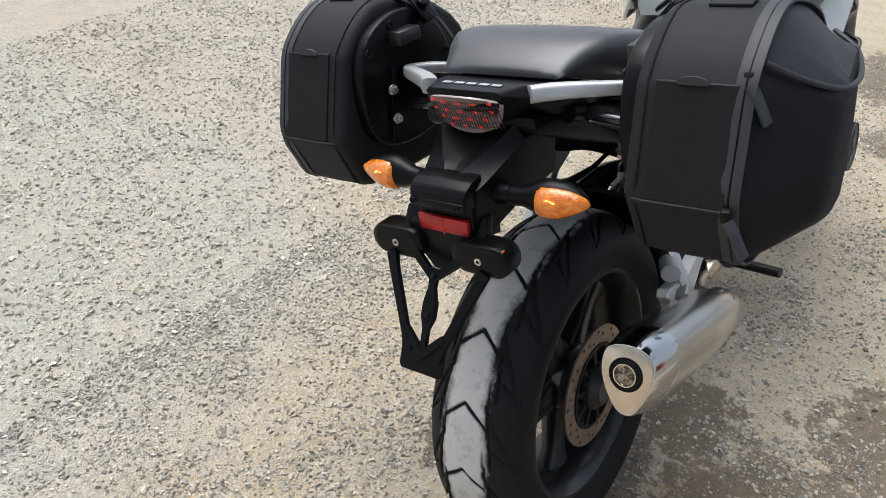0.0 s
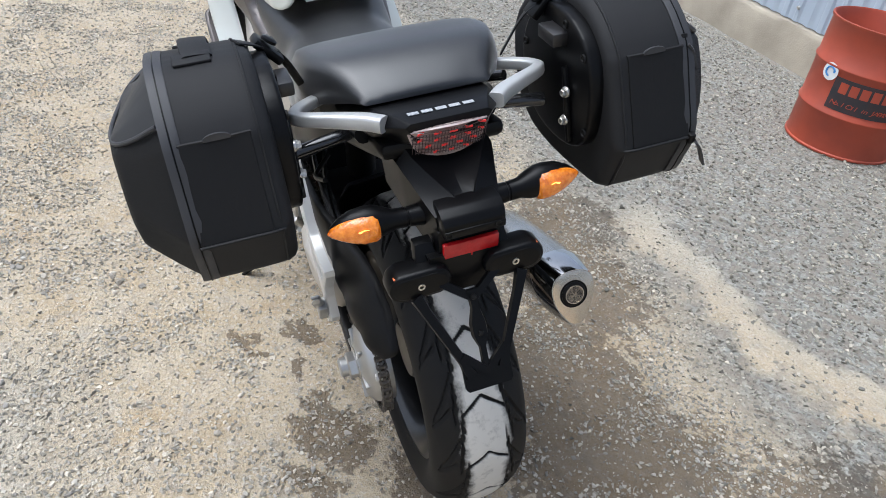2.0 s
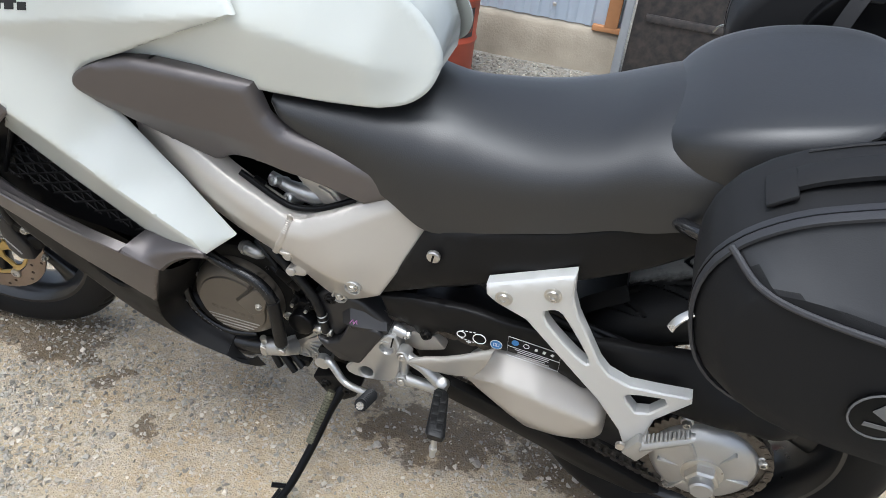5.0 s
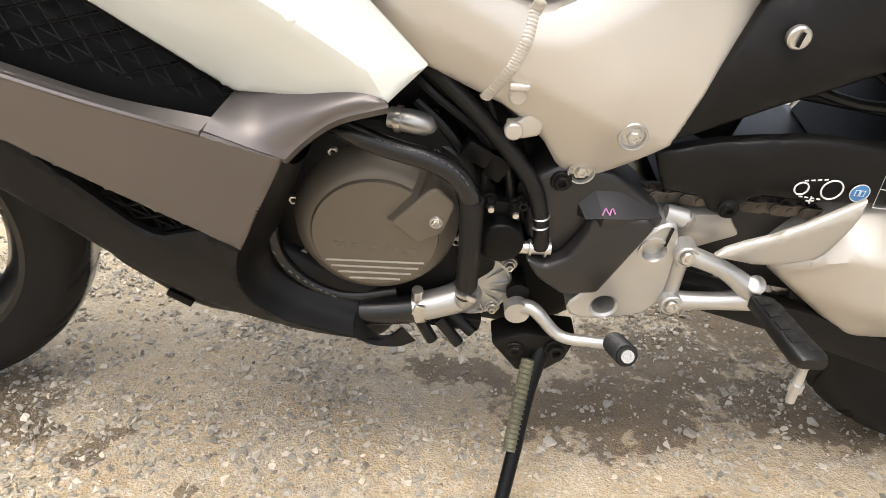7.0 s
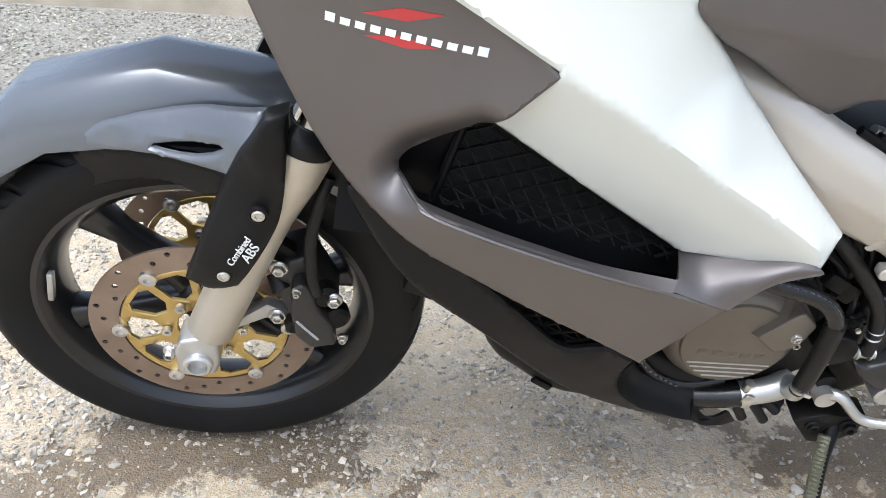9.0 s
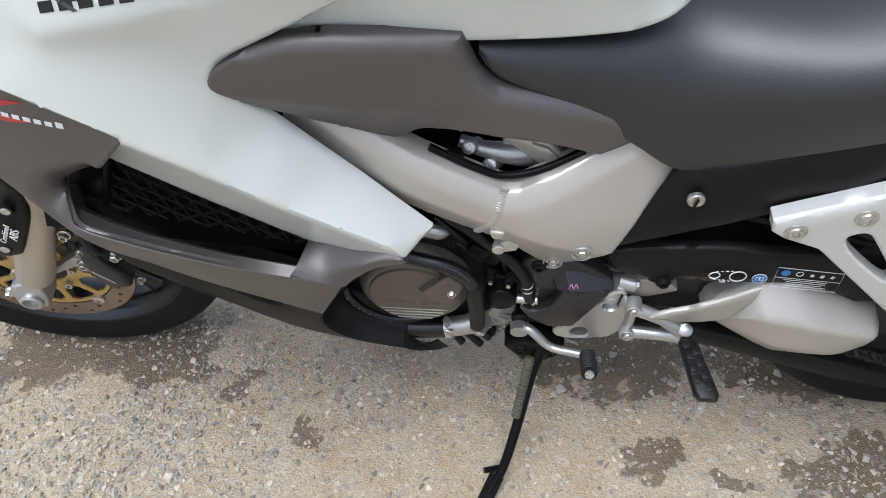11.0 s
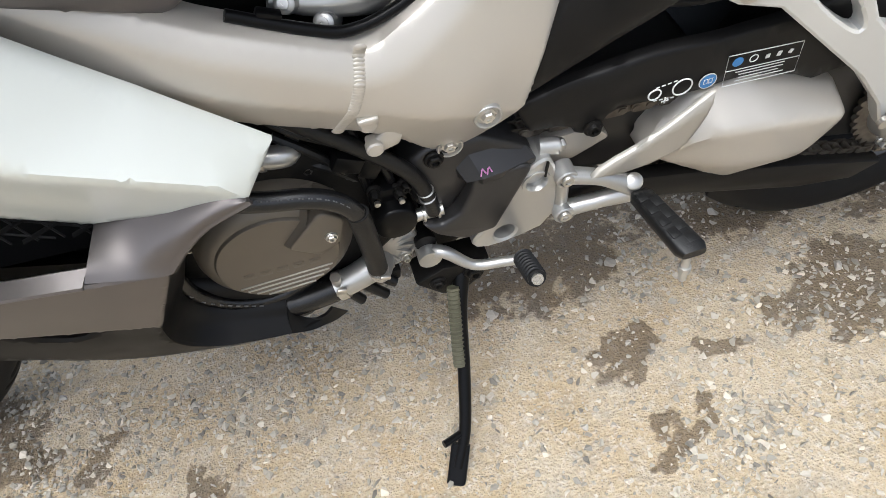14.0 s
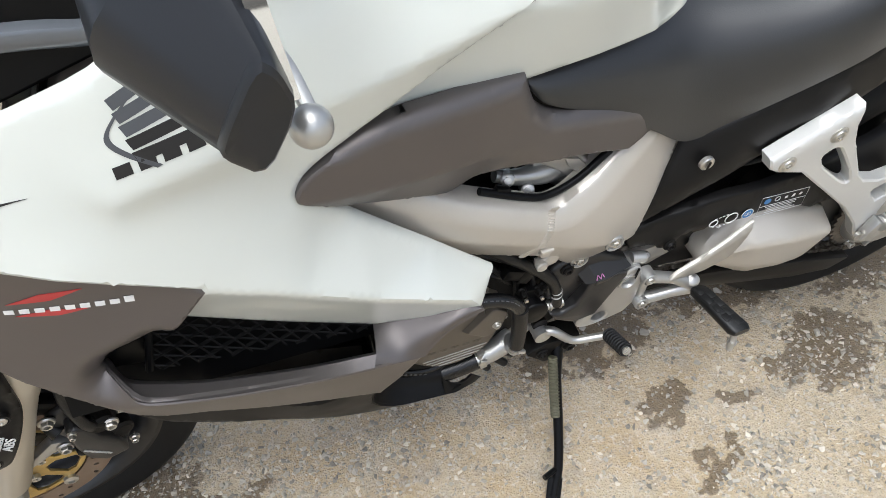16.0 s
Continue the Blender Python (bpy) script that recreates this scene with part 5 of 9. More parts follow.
part("breather_hose", tube([(-0.80, -0.12, 0.62), (-0.748, -0.150, 0.588), (-0.700, -0.154, 0.540), (-0.662, -0.155, 0.492), (-0.647, -0.155, 0.452), (-0.641, -0.153, 0.412)], 0.0085, 14), RUBBER, bike)
joint = part("hose_joint", tube([(-0.664, -0.150, 0.4085), (-0.630, -0.152, 0.410)], 0.0072, 14, 3), BOLT, bike, "plated hose joint with wire clips")
for x in (-0.652, -0.636):
    part("wire_clip", lathe([(0.0074, -0.0016), (0.0094, -0.0012), (0.0094, 0.0012), (0.0074, 0.0016)], (x, -0.1512, 0.4092), (1, 0, 0), 18), BOLT, joint)
for z in (0.452, 0.441):
    part("wire_clip", lathe([(0.0086, -0.0012), (0.0096, 0), (0.0086, 0.0012)], (-0.6465 + 0.08 * (0.452 - z), -0.155, z), (0.16, 0, -1), 18), BOLT, joint)
part("thermostat_elbow", tube([(-0.800, -0.130, 0.540), (-0.782, -0.134, 0.539), (-0.766, -0.132, 0.536), (-0.758, -0.11, 0.530)], [0.010, 0.0115, 0.0115, 0.010], 16, 5), SILVER, bike, "cast alloy hose elbow")
part("elbow_clamp", tube([(-0.793, -0.132, 0.5395), (-0.788, -0.133, 0.5395)], 0.0130, 18, 3), BOLT, bike)
for p in (((-0.80, -0.11, 0.60), (-0.76, -0.135, 0.57), (-0.71, -0.14, 0.53), (-0.69, -0.13, 0.48)), ((-0.79, -0.10, 0.59), (-0.74, -0.125, 0.585), (-0.69, -0.13, 0.56), (-0.66, -0.11, 0.50)),
          ((-0.77, -0.12, 0.52), (-0.735, -0.135, 0.505), (-0.71, -0.13, 0.47), (-0.70, -0.12, 0.43)), ((-0.72, -0.14, 0.585), (-0.705, -0.145, 0.555), (-0.70, -0.14, 0.52)),
          ((-0.775, -0.125, 0.556), (-0.746, -0.135, 0.533), (-0.722, -0.135, 0.497), (-0.716, -0.125, 0.46)), ((-0.73, -0.13, 0.575), (-0.712, -0.138, 0.530), (-0.704, -0.138, 0.480), (-0.701, -0.13, 0.435)), ((-0.79, -0.12, 0.500), (-0.772, -0.132, 0.488), (-0.752, -0.130, 0.470)),
          ((-0.675, -0.13, 0.436), (-0.678, -0.14, 0.47), (-0.684, -0.14, 0.50))):
    part("cable", tube(p, 0.0048, 8), RUBBER, bike)
for c, s, r in (((-0.715, -0.140, 0.515), (0.030, 0.022, 0.020), 30), ((-0.695, -0.140, 0.500), (0.022, 0.020, 0.026), 30), ((-0.73, -0.125, 0.565), (0.026, 0.02, 0.016), 40), ((-0.66, -0.12, 0.56), (0.05, 0.03, 0.03), 20), ((-0.655, -0.115, 0.45), (0.04, 0.04, 0.05), 10)):
    part("connector", box(c, s, (0, r, 0), 0.003), PLASTIC, bike)
for p in ((-0.665, -0.146, 0.462), (-0.676, -0.140, 0.455), (-0.72, -0.135, 0.405), (-0.754, -0.125, 0.506), (-0.786, -0.125, 0.503)):
    part("engine_bolt", hexbolt(p, 0.0055, 0.010), DARKMETAL if p[0] > -0.70 else BOLT, bike)
# sprocket cover: upper and lower dark casings
ca = part("sprocket_cover", prism([(-0.668, 0.487), (-0.636, 0.508), (-0.580, 0.502), (-0.524, 0.460), (-0.535, 0.448), (-0.590, 0.446), (-0.622, 0.398), (-0.657, 0.420)], -0.150, -0.09, 0.008, 3), GREYCASE, bike, "dark grey sprocket cover with a pink paint mark")
part("lower_case", prism([(-0.657, 0.404), (-0.635, 0.396), (-0.614, 0.408), (-0.600, 0.440), (-0.598, 0.457), (-0.586, 0.463), (-0.540, 0.460), (-0.532, 0.450), (-0.575, 0.362), (-0.612, 0.358), (-0.642, 0.380)], -0.166, -0.09, 0.006, 4), GREYCASE, ca)
part("case_ledge", loft([[V(-0.610, -0.150, 0.452), V(-0.604, -0.164, 0.457), V(-0.616, -0.140, 0.474), V(-0.612, -0.10, 0.474), V(-0.603, -0.10, 0.450)], [V(-0.588, -0.168, 0.452), V(-0.588, -0.1705, 0.463), V(-0.598, -0.146, 0.486), V(-0.594, -0.10, 0.486), V(-0.590, -0.10, 0.452)], [V(-0.566, -0.166, 0.452), V(-0.566, -0.168, 0.462), V(-0.572, -0.146, 0.486), V(-0.572, -0.10, 0.486), V(-0.570, -0.10, 0.452)], [V(-0.527, -0.157, 0.449), V(-0.527, -0.1585, 0.459), V(-0.533, -0.146, 0.466), V(-0.530, -0.10, 0.466), V(-0.527, -0.10, 0.450)]]), GREYCASE, ca, "", 30)
for k in range(4):
    part("pink_mark", tube([(-0.590 + 0.0035 * k, -0.1690 + 0.006 * (k % 2), 0.4660 + 0.005 * (k % 2)), (-0.587 + 0.0032 * k, -0.1640 - 0.004 * (k % 2), 0.4705 - 0.003 * (k % 2))], 0.0008, 6, 2), PINK, ca)
part("case_bolt", hexbolt((-0.632, -0.152, 0.492), 0.008, 0.006), DARKMETAL, ca)
# pivot plate
pl = [(-0.540, 0.440), (-0.522, 0.456), (-0.508, 0.452), (-0.500, 0.400), (-0.506, 0.338), (-0.560, 0.323), (-0.596, 0.324), (-0.606, 0.342), (-0.588, 0.362), (-0.566, 0.395)]
plate = part("pivot_plate", sheet([(p[0], p[1]) for p in chaikin([(x, z, 0) for x, z in pl], 1)], -0.168, 0.045, 0.03, 0.003, [circle(-0.564, 0.343, 0.0128, 24), circle(-0.527, 0.421, 0.011, 18)]), SILVER, bike, "cast alloy swingarm pivot plate")
part("pivot_ring", lathe([(0.011, 0.150), (0.011, 0.166), (0.013, 0.170), (0.0165, 0.170), (0.0165, 0.160)], (-0.527, 0, 0.421), (0, -1, 0), 24), SILVER, plate)
part("pivot_core", lathe([(0.0105, 0.14), (0.0105, 0.158), (0, 0.159)], (-0.527, 0, 0.421), (0, -1, 0), 6), BOLT, plate)
part("pinch_lug", tube([(-0.520, -0.150, 0.456), (-0.499, -0.152, 0.452)], 0.010, 14, 3), SILVER, plate)
part("pinch_bolt", hexbolt((-0.497, -0.152, 0.452), 0.007, 0.007, (1, 0, 0)), BOLT, plate)
part("plate_slot", box((-0.5165, -0.1695, 0.440), (0.0022, 0.003, 0.022), (0, 8, 0), 0), DARKMETAL, plate)
# footpeg bracket, peg, heel guard
peg = part("footpeg_bracket", tube([(-0.495, -0.176, 0.4215), (-0.455, -0.184, 0.409), (-0.418, -0.190, 0.385)], [0.0105, 0.0092, 0.0125], 14, 5), SILVER, bike, "cast alloy footpeg bracket")
part("lower_arm", tube([(-0.495, -0.174, 0.3565), (-0.45, -0.181, 0.364), (-0.418, -0.190, 0.376)], [0.0105, 0.0098, 0.0125], 14, 5), SILVER, peg)
part("back_bar", tube([(-0.495, -0.170, 0.4215), (-0.495, -0.168, 0.3565)], 0.0085, 14, 3), SILVER, peg)
for z in (0.4215, 0.3565):
    part("bracket_boss", lathe([(0.0125, -0.016), (0.0125, 0.0045), (0.0113, 0.0058), (0.0097, 0.0058), (0.0090, 0.0030), (0, 0.0030)], (-0.495, -0.179, z), (0, -1, 0), 26), SILVER, peg)
    part("bracket_bolt", lathe([(0.0072, 0), (0.0072, 0.0052), (0.0066, 0.0060), (0.0038, 0.0060), (0.0036, 0.0030), (0, 0.0030)], (-0.495, -0.1815, z), (0, -1, 0), 18), BOLT, peg)
part("pivot_pin", lathe([(0.010, -0.02), (0.010, 0.016), (0.007, 0.018), (0, 0.018)], (-0.421, -0.186, 0.388), (0, -0.6, 0.8), 18), BOLT, peg)
fp = part("footpeg", loft([[V(-0.418 + 0.018 * f, -0.192 - 0.098 * f, 0.386 + 0.006 * f) + V(w * math.copysign(abs(math.cos(u)) ** 0.5, math.cos(u)), 0, h * math.copysign(abs(math.sin(u)) ** 0.5, math.sin(u))) for u in [2 * math.pi * j / 16 for j in range(16)]] for f, w, h in ((0.02, 0.009, 0.006), (0.08, 0.013, 0.0085), (0.5, 0.0145, 0.009), (0.92, 0.0165, 0.009), (1.0, 0.013, 0.006))]), RUBBER, bike, "black rubber footpeg with moulded grooves")
for k in range(4):
    for side_ in (-1, 1):
        f = 0.2 + 0.19 * k
        c = V(-0.418 + 0.018 * f + 0.0065 * side_, -0.192 - 0.098 * (f + 0.05 * side_), 0.3945 + 0.006 * f)
        part("tread_block", box(c, (0.011, 0.014, 0.0022), (-4, 0, 10), 0.0009), RUBBER, fp)
part("peg_base", tube([(-0.418, -0.190, 0.376), (-0.401, -0.284, 0.382)], 0.006, 8, 3), SILVER, fp)
part("feeler", tube([(-0.401, -0.281, 0.380), (-0.402, -0.284, 0.362), (-0.402, -0.286, 0.338)], [0.0045, 0.0052, 0.0048], 10, 3), SILVER, fp, "bare metal lean feeler")
part("feeler_nut", lathe([(0.0068, 0), (0.0068, 0.010)], (-0.402, -0.285, 0.352), (0, 0, 1), 8), SILVER, fp)
HG = [(-0.478, 0.441), (-0.465, 0.450), (-0.412, 0.468), (-0.344, 0.503), (-0.352, 0.470), (-0.366, 0.443), (-0.376, 0.435), (-0.424, 0.428)]
def yf_heel(x, z):
    x, z = np.atleast_1d(x), np.atleast_1d(z)
    return -0.190 + 0.09 * (x + 0.43) + 0.5 * np.maximum(0, (z - 0.4385) - 0.40 * (x + 0.478))


moulded("heel_guard", [(x, z, 1 if i in (0, 3) else 0) for i, (x, z) in enumerate(HG)], yf_heel, HEELPLATE, bike, "flat silver-painted alloy heel guard", 0.005, 0.0012, 1, extra=along([(-0.470, 0.4417), (-0.354, 0.4881)], 0.005))
# gear lever
gl_ = part("gear_lever", tube([(-0.655, -0.150, 0.318), (-0.636, -0.160, 0.324), (-0.606, -0.172, 0.298), (-0.572, -0.180, 0.298), (-0.548, -0.186, 0.302)], [0.0095, 0.008, 0.0068, 0.0065, 0.007], 12, 6), SILVER, bike, "cast alloy gear lever")
part("lever_clamp", lathe([(0.014, -0.012), (0.014, 0.012)], (-0.654, -0.150, 0.318), (0, -1, 0), 18), SILVER, gl_)
part("lever_shaft", lathe([(0.011, 0), (0.011, 0.06), (0.013, 0.06), (0.013, 0.068)], (-0.654, -0.08, 0.335), (0, -1, 0), 16), DARKMETAL, gl_)
rb = part("lever_rubber", tube([(-0.548, -0.186, 0.304), (-0.549, -0.236, 0.334)], 0.0105, 16, 3), RUBBER, gl_, "ribbed black lever rubber")
for k in range(8):
    f = 0.06 + 0.122 * k
    part("rubber_rib", lathe([(0.0105, -0.0014), (0.0125, 0), (0.0105, 0.0014)], V(-0.548, -0.186, 0.304).lerp(V(-0.549, -0.236, 0.334), f), (0, -0.85, 0.53), 16), RUBBER, rb)
part("rubber_end", lathe([(0.007, 0), (0.007, 0.003), (0, 0.003)], (-0.549, -0.236, 0.334), (0, -0.85, 0.53), 14), BOLT, gl_)
# side stand
ss = part("side_stand", tube([(-0.612, -0.132, 0.268), (-0.632, -0.175, 0.222), (-0.648, -0.232, 0.165), (-0.668, -0.288, 0.112), (-0.690, -0.322, 0.080)], [0.012, 0.010, 0.0085, 0.0080, 0.0075], 12, 6), PLASTIC, bike, "black steel side stand, extended to the ground")
part("stand_bracket", prism([(-0.678, 0.268), (-0.640, 0.285), (-0.580, 0.280), (-0.590, 0.245), (-0.615, 0.222), (-0.645, 0.225)], -0.150, -0.110, 0.004), DARKMETAL, ss)
part("stand_bolt", hexbolt((-0.603, -0.152, 0.265), 0.010, 0.008), DARKMETAL, ss)
part("stand_bolt", hexbolt((-0.650, -0.152, 0.262), 0.008, 0.006), DARKMETAL, ss)
sp = part("stand_spring", tube([(-0.634, -0.160, 0.255), (-0.644, -0.196, 0.208), (-0.652, -0.228, 0.175)], 0.0078, 12, 5), OLIVE, ss, "olive-wrapped return spring")
for k in range(18):
    part("spring_coil", lathe([(0.0076, -0.0011), (0.0088, 0), (0.0076, 0.0011)], V(-0.634, -0.160, 0.255).lerp(V(-0.652, -0.228, 0.175), 0.04 + k * 0.054), (-0.17, -0.63, -0.75), 10), OLIVE, sp)
part("stand_foot", tube([(-0.678, -0.300, 0.100), (-0.690, -0.322, 0.080), (-0.700, -0.340, 0.064), (-0.704, -0.350, 0.056)], 0.01, 12, 5, flat=(0.0125, 0.0045)), PLASTIC, ss)
part("stand_peg", tube([(-0.672, -0.290, 0.110), (-0.700, -0.300, 0.116)], 0.005, 8, 3), PLASTIC, ss)
for p in (((-0.76, -0.14, 0.29), (-0.745, -0.145, 0.265)), ((-0.74, -0.14, 0.295), (-0.715, -0.145, 0.262)), ((-0.73, -0.13, 0.30), (-0.70, -0.14, 0.275))):
    part("drain_hose", tube(p, 0.007, 10, 3), RUBBER, bike)
part("catch_tray", box((-0.735, -0.11, 0.285), (0.09, 0.05, 0.02), (0, 8, 0), 0.004), DARKMETAL, bike)
part("collector_box", prism([(-0.60, 0.33), (-0.52, 0.33), (-0.46, 0.31), (-0.50, 0.27), (-0.58, 0.262)], -0.09, 0.12, 0.015), CHROME_BROWN, bike, "heat-tinted exhaust collector")

for ob, dy in ((peg, 0.012), (plate, 0.006), (gl_, 0.009), (fp, 0.004)):
    ob.location.y = dy

# ---- frame, body panels ----
fr = [(-0.930, 0.800, -0.150, 1), (-0.787, 0.716, -0.166, 1), (-0.683, 0.663, -0.166, 1), (-0.660, 0.664, -0.160), (-0.504, 0.735, -0.108, 1), (-0.478, 0.705, -0.114), (-0.476, 0.668, -0.124, 1), (-0.541, 0.540, -0.150, 1),
      (-0.590, 0.503, -0.158), (-0.614, 0.488, -0.160), (-0.634, 0.500, -0.162), (-0.664, 0.552, -0.168), (-0.700, 0.578, -0.170, 1), (-0.775, 0.612, -0.166, 1), (-0.930, 0.700, -0.150, 1)]
base_frame = spline([(-0.93, 0.78, -0.160), (-0.93, 0.70, -0.160), (-0.787, 0.70, -0.180), (-0.775, 0.63, -0.182), (-0.684, 0.655, -0.183), (-0.70, 0.60, -0.184), (-0.60, 0.60, -0.180), (-0.614, 0.50, -0.176), (-0.56, 0.66, -0.152), (-0.49, 0.69, -0.120), (-0.545, 0.56, -0.162)])
WINDOW = [(-0.930, 0.800), (-0.787, 0.716), (-0.683, 0.663), (-0.660, 0.664), (-0.504, 0.735)]


def yf_frame(x, z):
    wide = 0.020 + 0.006 * np.clip((np.atleast_1d(x) + 0.70) / 0.06, 0, 1)
    edge = np.maximum(0, 1 - gap_to(x, z, WINDOW) / wide) ** 1.1
    return base_frame(x, z) + 0.012 * edge + 0.42 * under(x, z, (-0.748, 0.642), (-0.599, 0.568), 0.001)


frame_side = moulded("main_frame", [(p[0], p[1], p[3] if len(p) > 3 else 0) for p in fr], yf_frame, FRAME, bike, "champagne-painted aluminium twin-spar frame", 0.03, 0.003, 1, extra=along([(-0.80, 0.668), (-0.748, 0.642), (-0.599, 0.568), (-0.56, 0.549)], 0.005))


def fy(x, z):
    return float(yf_frame(x, z)[0])


for k in range(34):
    f = k / 33
    x, z = -0.680 - 0.035 * f + 0.004 * math.sin(3.14 * f), 0.672 - 0.088 * f
    b = bmesh.new()
    bmesh.ops.create_uvsphere(b, u_segments=12, v_segments=8, radius=1.0)
    b.transform(Matrix.Translation((x, fy(x, z) + 0.0002, z)) @ pose(0, 0, 0, 0, 20, 0) @ Matrix.Diagonal((0.0056, 0.0016, 0.0030, 1)))
    part("weld_ripple", b, FRAME, frame_side)
for x, z in ((-0.581, 0.557), (-0.6145, 0.504)):
    y = fy(x, z)
    seat_ = part("frame_bolt_seat", lathe([(0.0138, -0.006), (0.0138, 0.0012), (0.0130, 0.0022), (0.0118, 0.0018), (0.0105, -0.0018), (0, -0.0018)], (x, y - 0.0018, z), (0, -1, 0), 32), SILVER, frame_side)
    part("frame_bolt", lathe([(0.0092, 0), (0.0088, 0.0012), (0.0064, 0.0016), (0.0062, 0.0050), (0.0054, 0.0058), (0.0030, 0.0058), (0.0026, 0.0040), (0, 0.0040)], (x, y, z), (0, -1, 0), 6), BOLT, seat_)
part("frame_lug", box((-0.6885, fy(-0.689, 0.602) - 0.0015, 0.6025), (0.0185, 0.009, 0.0065), (0, 0, 0), 0.0022, 3), FRAME, frame_side)
part("frame_button", lathe([(0.0082, -0.004), (0.0082, 0.0030), (0.0066, 0.0046), (0, 0.0050)], (-0.6885, fy(-0.689, 0.591), 0.5915), (0, -1, 0), 24), FRAME, frame_side)
part("frame_tab", prism([(-0.694, 0.549), (-0.680, 0.546), (-0.664, 0.550), (-0.660, 0.560), (-0.668, 0.572), (-0.676, 0.572), (-0.684, 0.563), (-0.694, 0.562)], -0.172, -0.160, 0.003, 3), FRAME, frame_side)
part("frame_button", lathe([(0.0084, -0.004), (0.0084, 0.0035), (0.0070, 0.0050), (0, 0.0054)], (-0.6875, -0.172, 0.5555), (0, -1, 0), 24), FRAME, frame_side)
part("frame_inner", prism([(-0.93, 0.76), (-0.79, 0.695), (-0.675, 0.640), (-0.54, 0.66), (-0.55, 0.57), (-0.62, 0.51), (-0.70, 0.595), (-0.93, 0.69)], -0.145, -0.115, 0.006), DARKMETAL, bike)
# throttle bodies seen through the frame window
tb = part("throttle_body", lathe([(0.020, -0.06), (0.036, -0.03), (0.040, 0.0), (0.040, 0.010), (0.034, 0.018), (0.034, 0.03)], (-0.622, -0.088, 0.660), (0.25, -0.60, 0.75), 36), SILVER, bike, "bare cast throttle body")
part("throttle_ring", lathe([(0.041, 0), (0.044, 0.004), (0.044, 0.010), (0.041, 0.014)], (-0.621, -0.091, 0.664), (0.25, -0.60, 0.75), 36), SILVER, tb)
part("throttle_arm", tube([(-0.738, -0.118, 0.694), (-0.705, -0.120, 0.682), (-0.670, -0.116, 0.674), (-0.640, -0.102, 0.666)], [0.008, 0.011, 0.016, 0.020], 16, 6), SILVER, tb)
for p in ((-0.724, -0.126, 0.692), (-0.699, -0.132, 0.670)):
    part("throttle_boss", lathe([(0.009, -0.025), (0.0095, 0.0), (0.0085, 0.005), (0.0085, 0.009), (0.0065, 0.0105), (0, 0.0105)], p, (-0.25, -0.75, 0.55), 20), SILVER, tb)
    part("boss_screw", lathe([(0.0045, 0.009), (0.0045, 0.0125), (0.0015, 0.0125), (0.0015, 0.011), (0, 0.011)], p, (-0.25, -0.75, 0.55), 12), BOLT, tb)
part("throttle_cover", prism([(-0.690, 0.712), (-0.665, 0.720), (-0.632, 0.705), (-0.605, 0.674), (-0.616, 0.660), (-0.640, 0.662), (-0.661, 0.684), (-0.680, 0.700)], -0.128, -0.10, 0.005, 3), FRAME, tb, "pale champagne throttle linkage cover")
part("cover_step", prism([(-0.652, 0.706), (-0.632, 0.698), (-0.616, 0.678), (-0.630, 0.672), (-0.645, 0.688)], -0.1325, -0.12, 0.002, 2), FRAME, tb)
part("throttle_web", box((-0.662, -0.112, 0.690), (0.050, 0.012, 0.022), (0, 12, 0), 0.005), SILVER, tb)
part("throttle_rail", tube([(-0.770, -0.150, 0.713), (-0.715, -0.153, 0.684), (-0.682, -0.152, 0.672), (-0.640, -0.146, 0.678), (-0.590, -0.132, 0.698)], 0.005, 10), PLASTIC, tb)
part("throttle_clip", box((-0.740, -0.148, 0.702), (0.020, 0.010, 0.008), (0, 26, 0), 0.002), PLASTIC, tb)
part("airbox", prism([(-0.90, 0.74), (-0.50, 0.70), (-0.50, 0.84), (-0.88, 0.84)], -0.09, 0.09, 0.02), DARKMETAL, bike)

wh = [(-0.767, 0.621, -0.196, 1), (-0.797, 0.605, -0.234, 1), (-0.860, 0.600, -0.222), (-0.924, 0.594, -0.205, 1), (-1.030, 0.666, -0.208), (-1.134, 0.738, -0.208, 1), (-1.078, 0.800, -0.244, 1),
      (-1.180, 0.862, -0.242), (-1.300, 0.935, -0.222, 1), (-1.37, 0.950, -0.17, 1), (-1.27, 0.970, -0.184), (-1.155, 0.999, -0.194), (-1.085, 1.016, -0.192), (-1.03, 1.046, -0.176), (-0.95, 1.078, -0.152), (-0.82, 1.070, -0.146), (-0.757, 1.020, -0.166), (-0.728, 0.981, -0.184, 1),
      (-0.816, 0.942, -0.190), (-0.900, 0.900, -0.197), (-0.965, 0.872, -0.206), (-0.972, 0.845, -0.207), (-0.925, 0.790, -0.192, 1), (-0.845, 0.700, -0.190)]
WHITE_RIDGE = [(-1.12, 0.888, -0.226), (-1.046, 0.889, -0.214), (-0.985, 0.893, -0.206), (-0.80, 1.02, -0.172), (-0.95, 1.02, -0.190), (-1.10, 0.99, -0.203), (-1.2, 0.96, -0.206), (-1.0, 0.80, -0.231)]
WHITE_FOLDS = [[(-1.078, 0.800, -0.244), (-1.0, 0.757, -0.247), (-0.926, 0.709, -0.247), (-0.855, 0.665, -0.245), (-0.812, 0.634, -0.240), (-0.797, 0.605, -0.234)],
               [(-1.110, 0.917, -0.227), (-1.03, 0.930, -0.222), (-0.957, 0.945, -0.216), (-0.880, 0.956, -0.208), (-0.816, 0.966, -0.199), (-0.728, 0.981, -0.184)]]
white, yf_white = shell("side_fairing", wh, WHITE_RIDGE, WHITE_FOLDS, WHITE, bike, "pearl white side fairing with dark marks", 0.005, 0.012, 0.004, angle=40, rmin=0.005, grow=0.6, rmax=0.060)
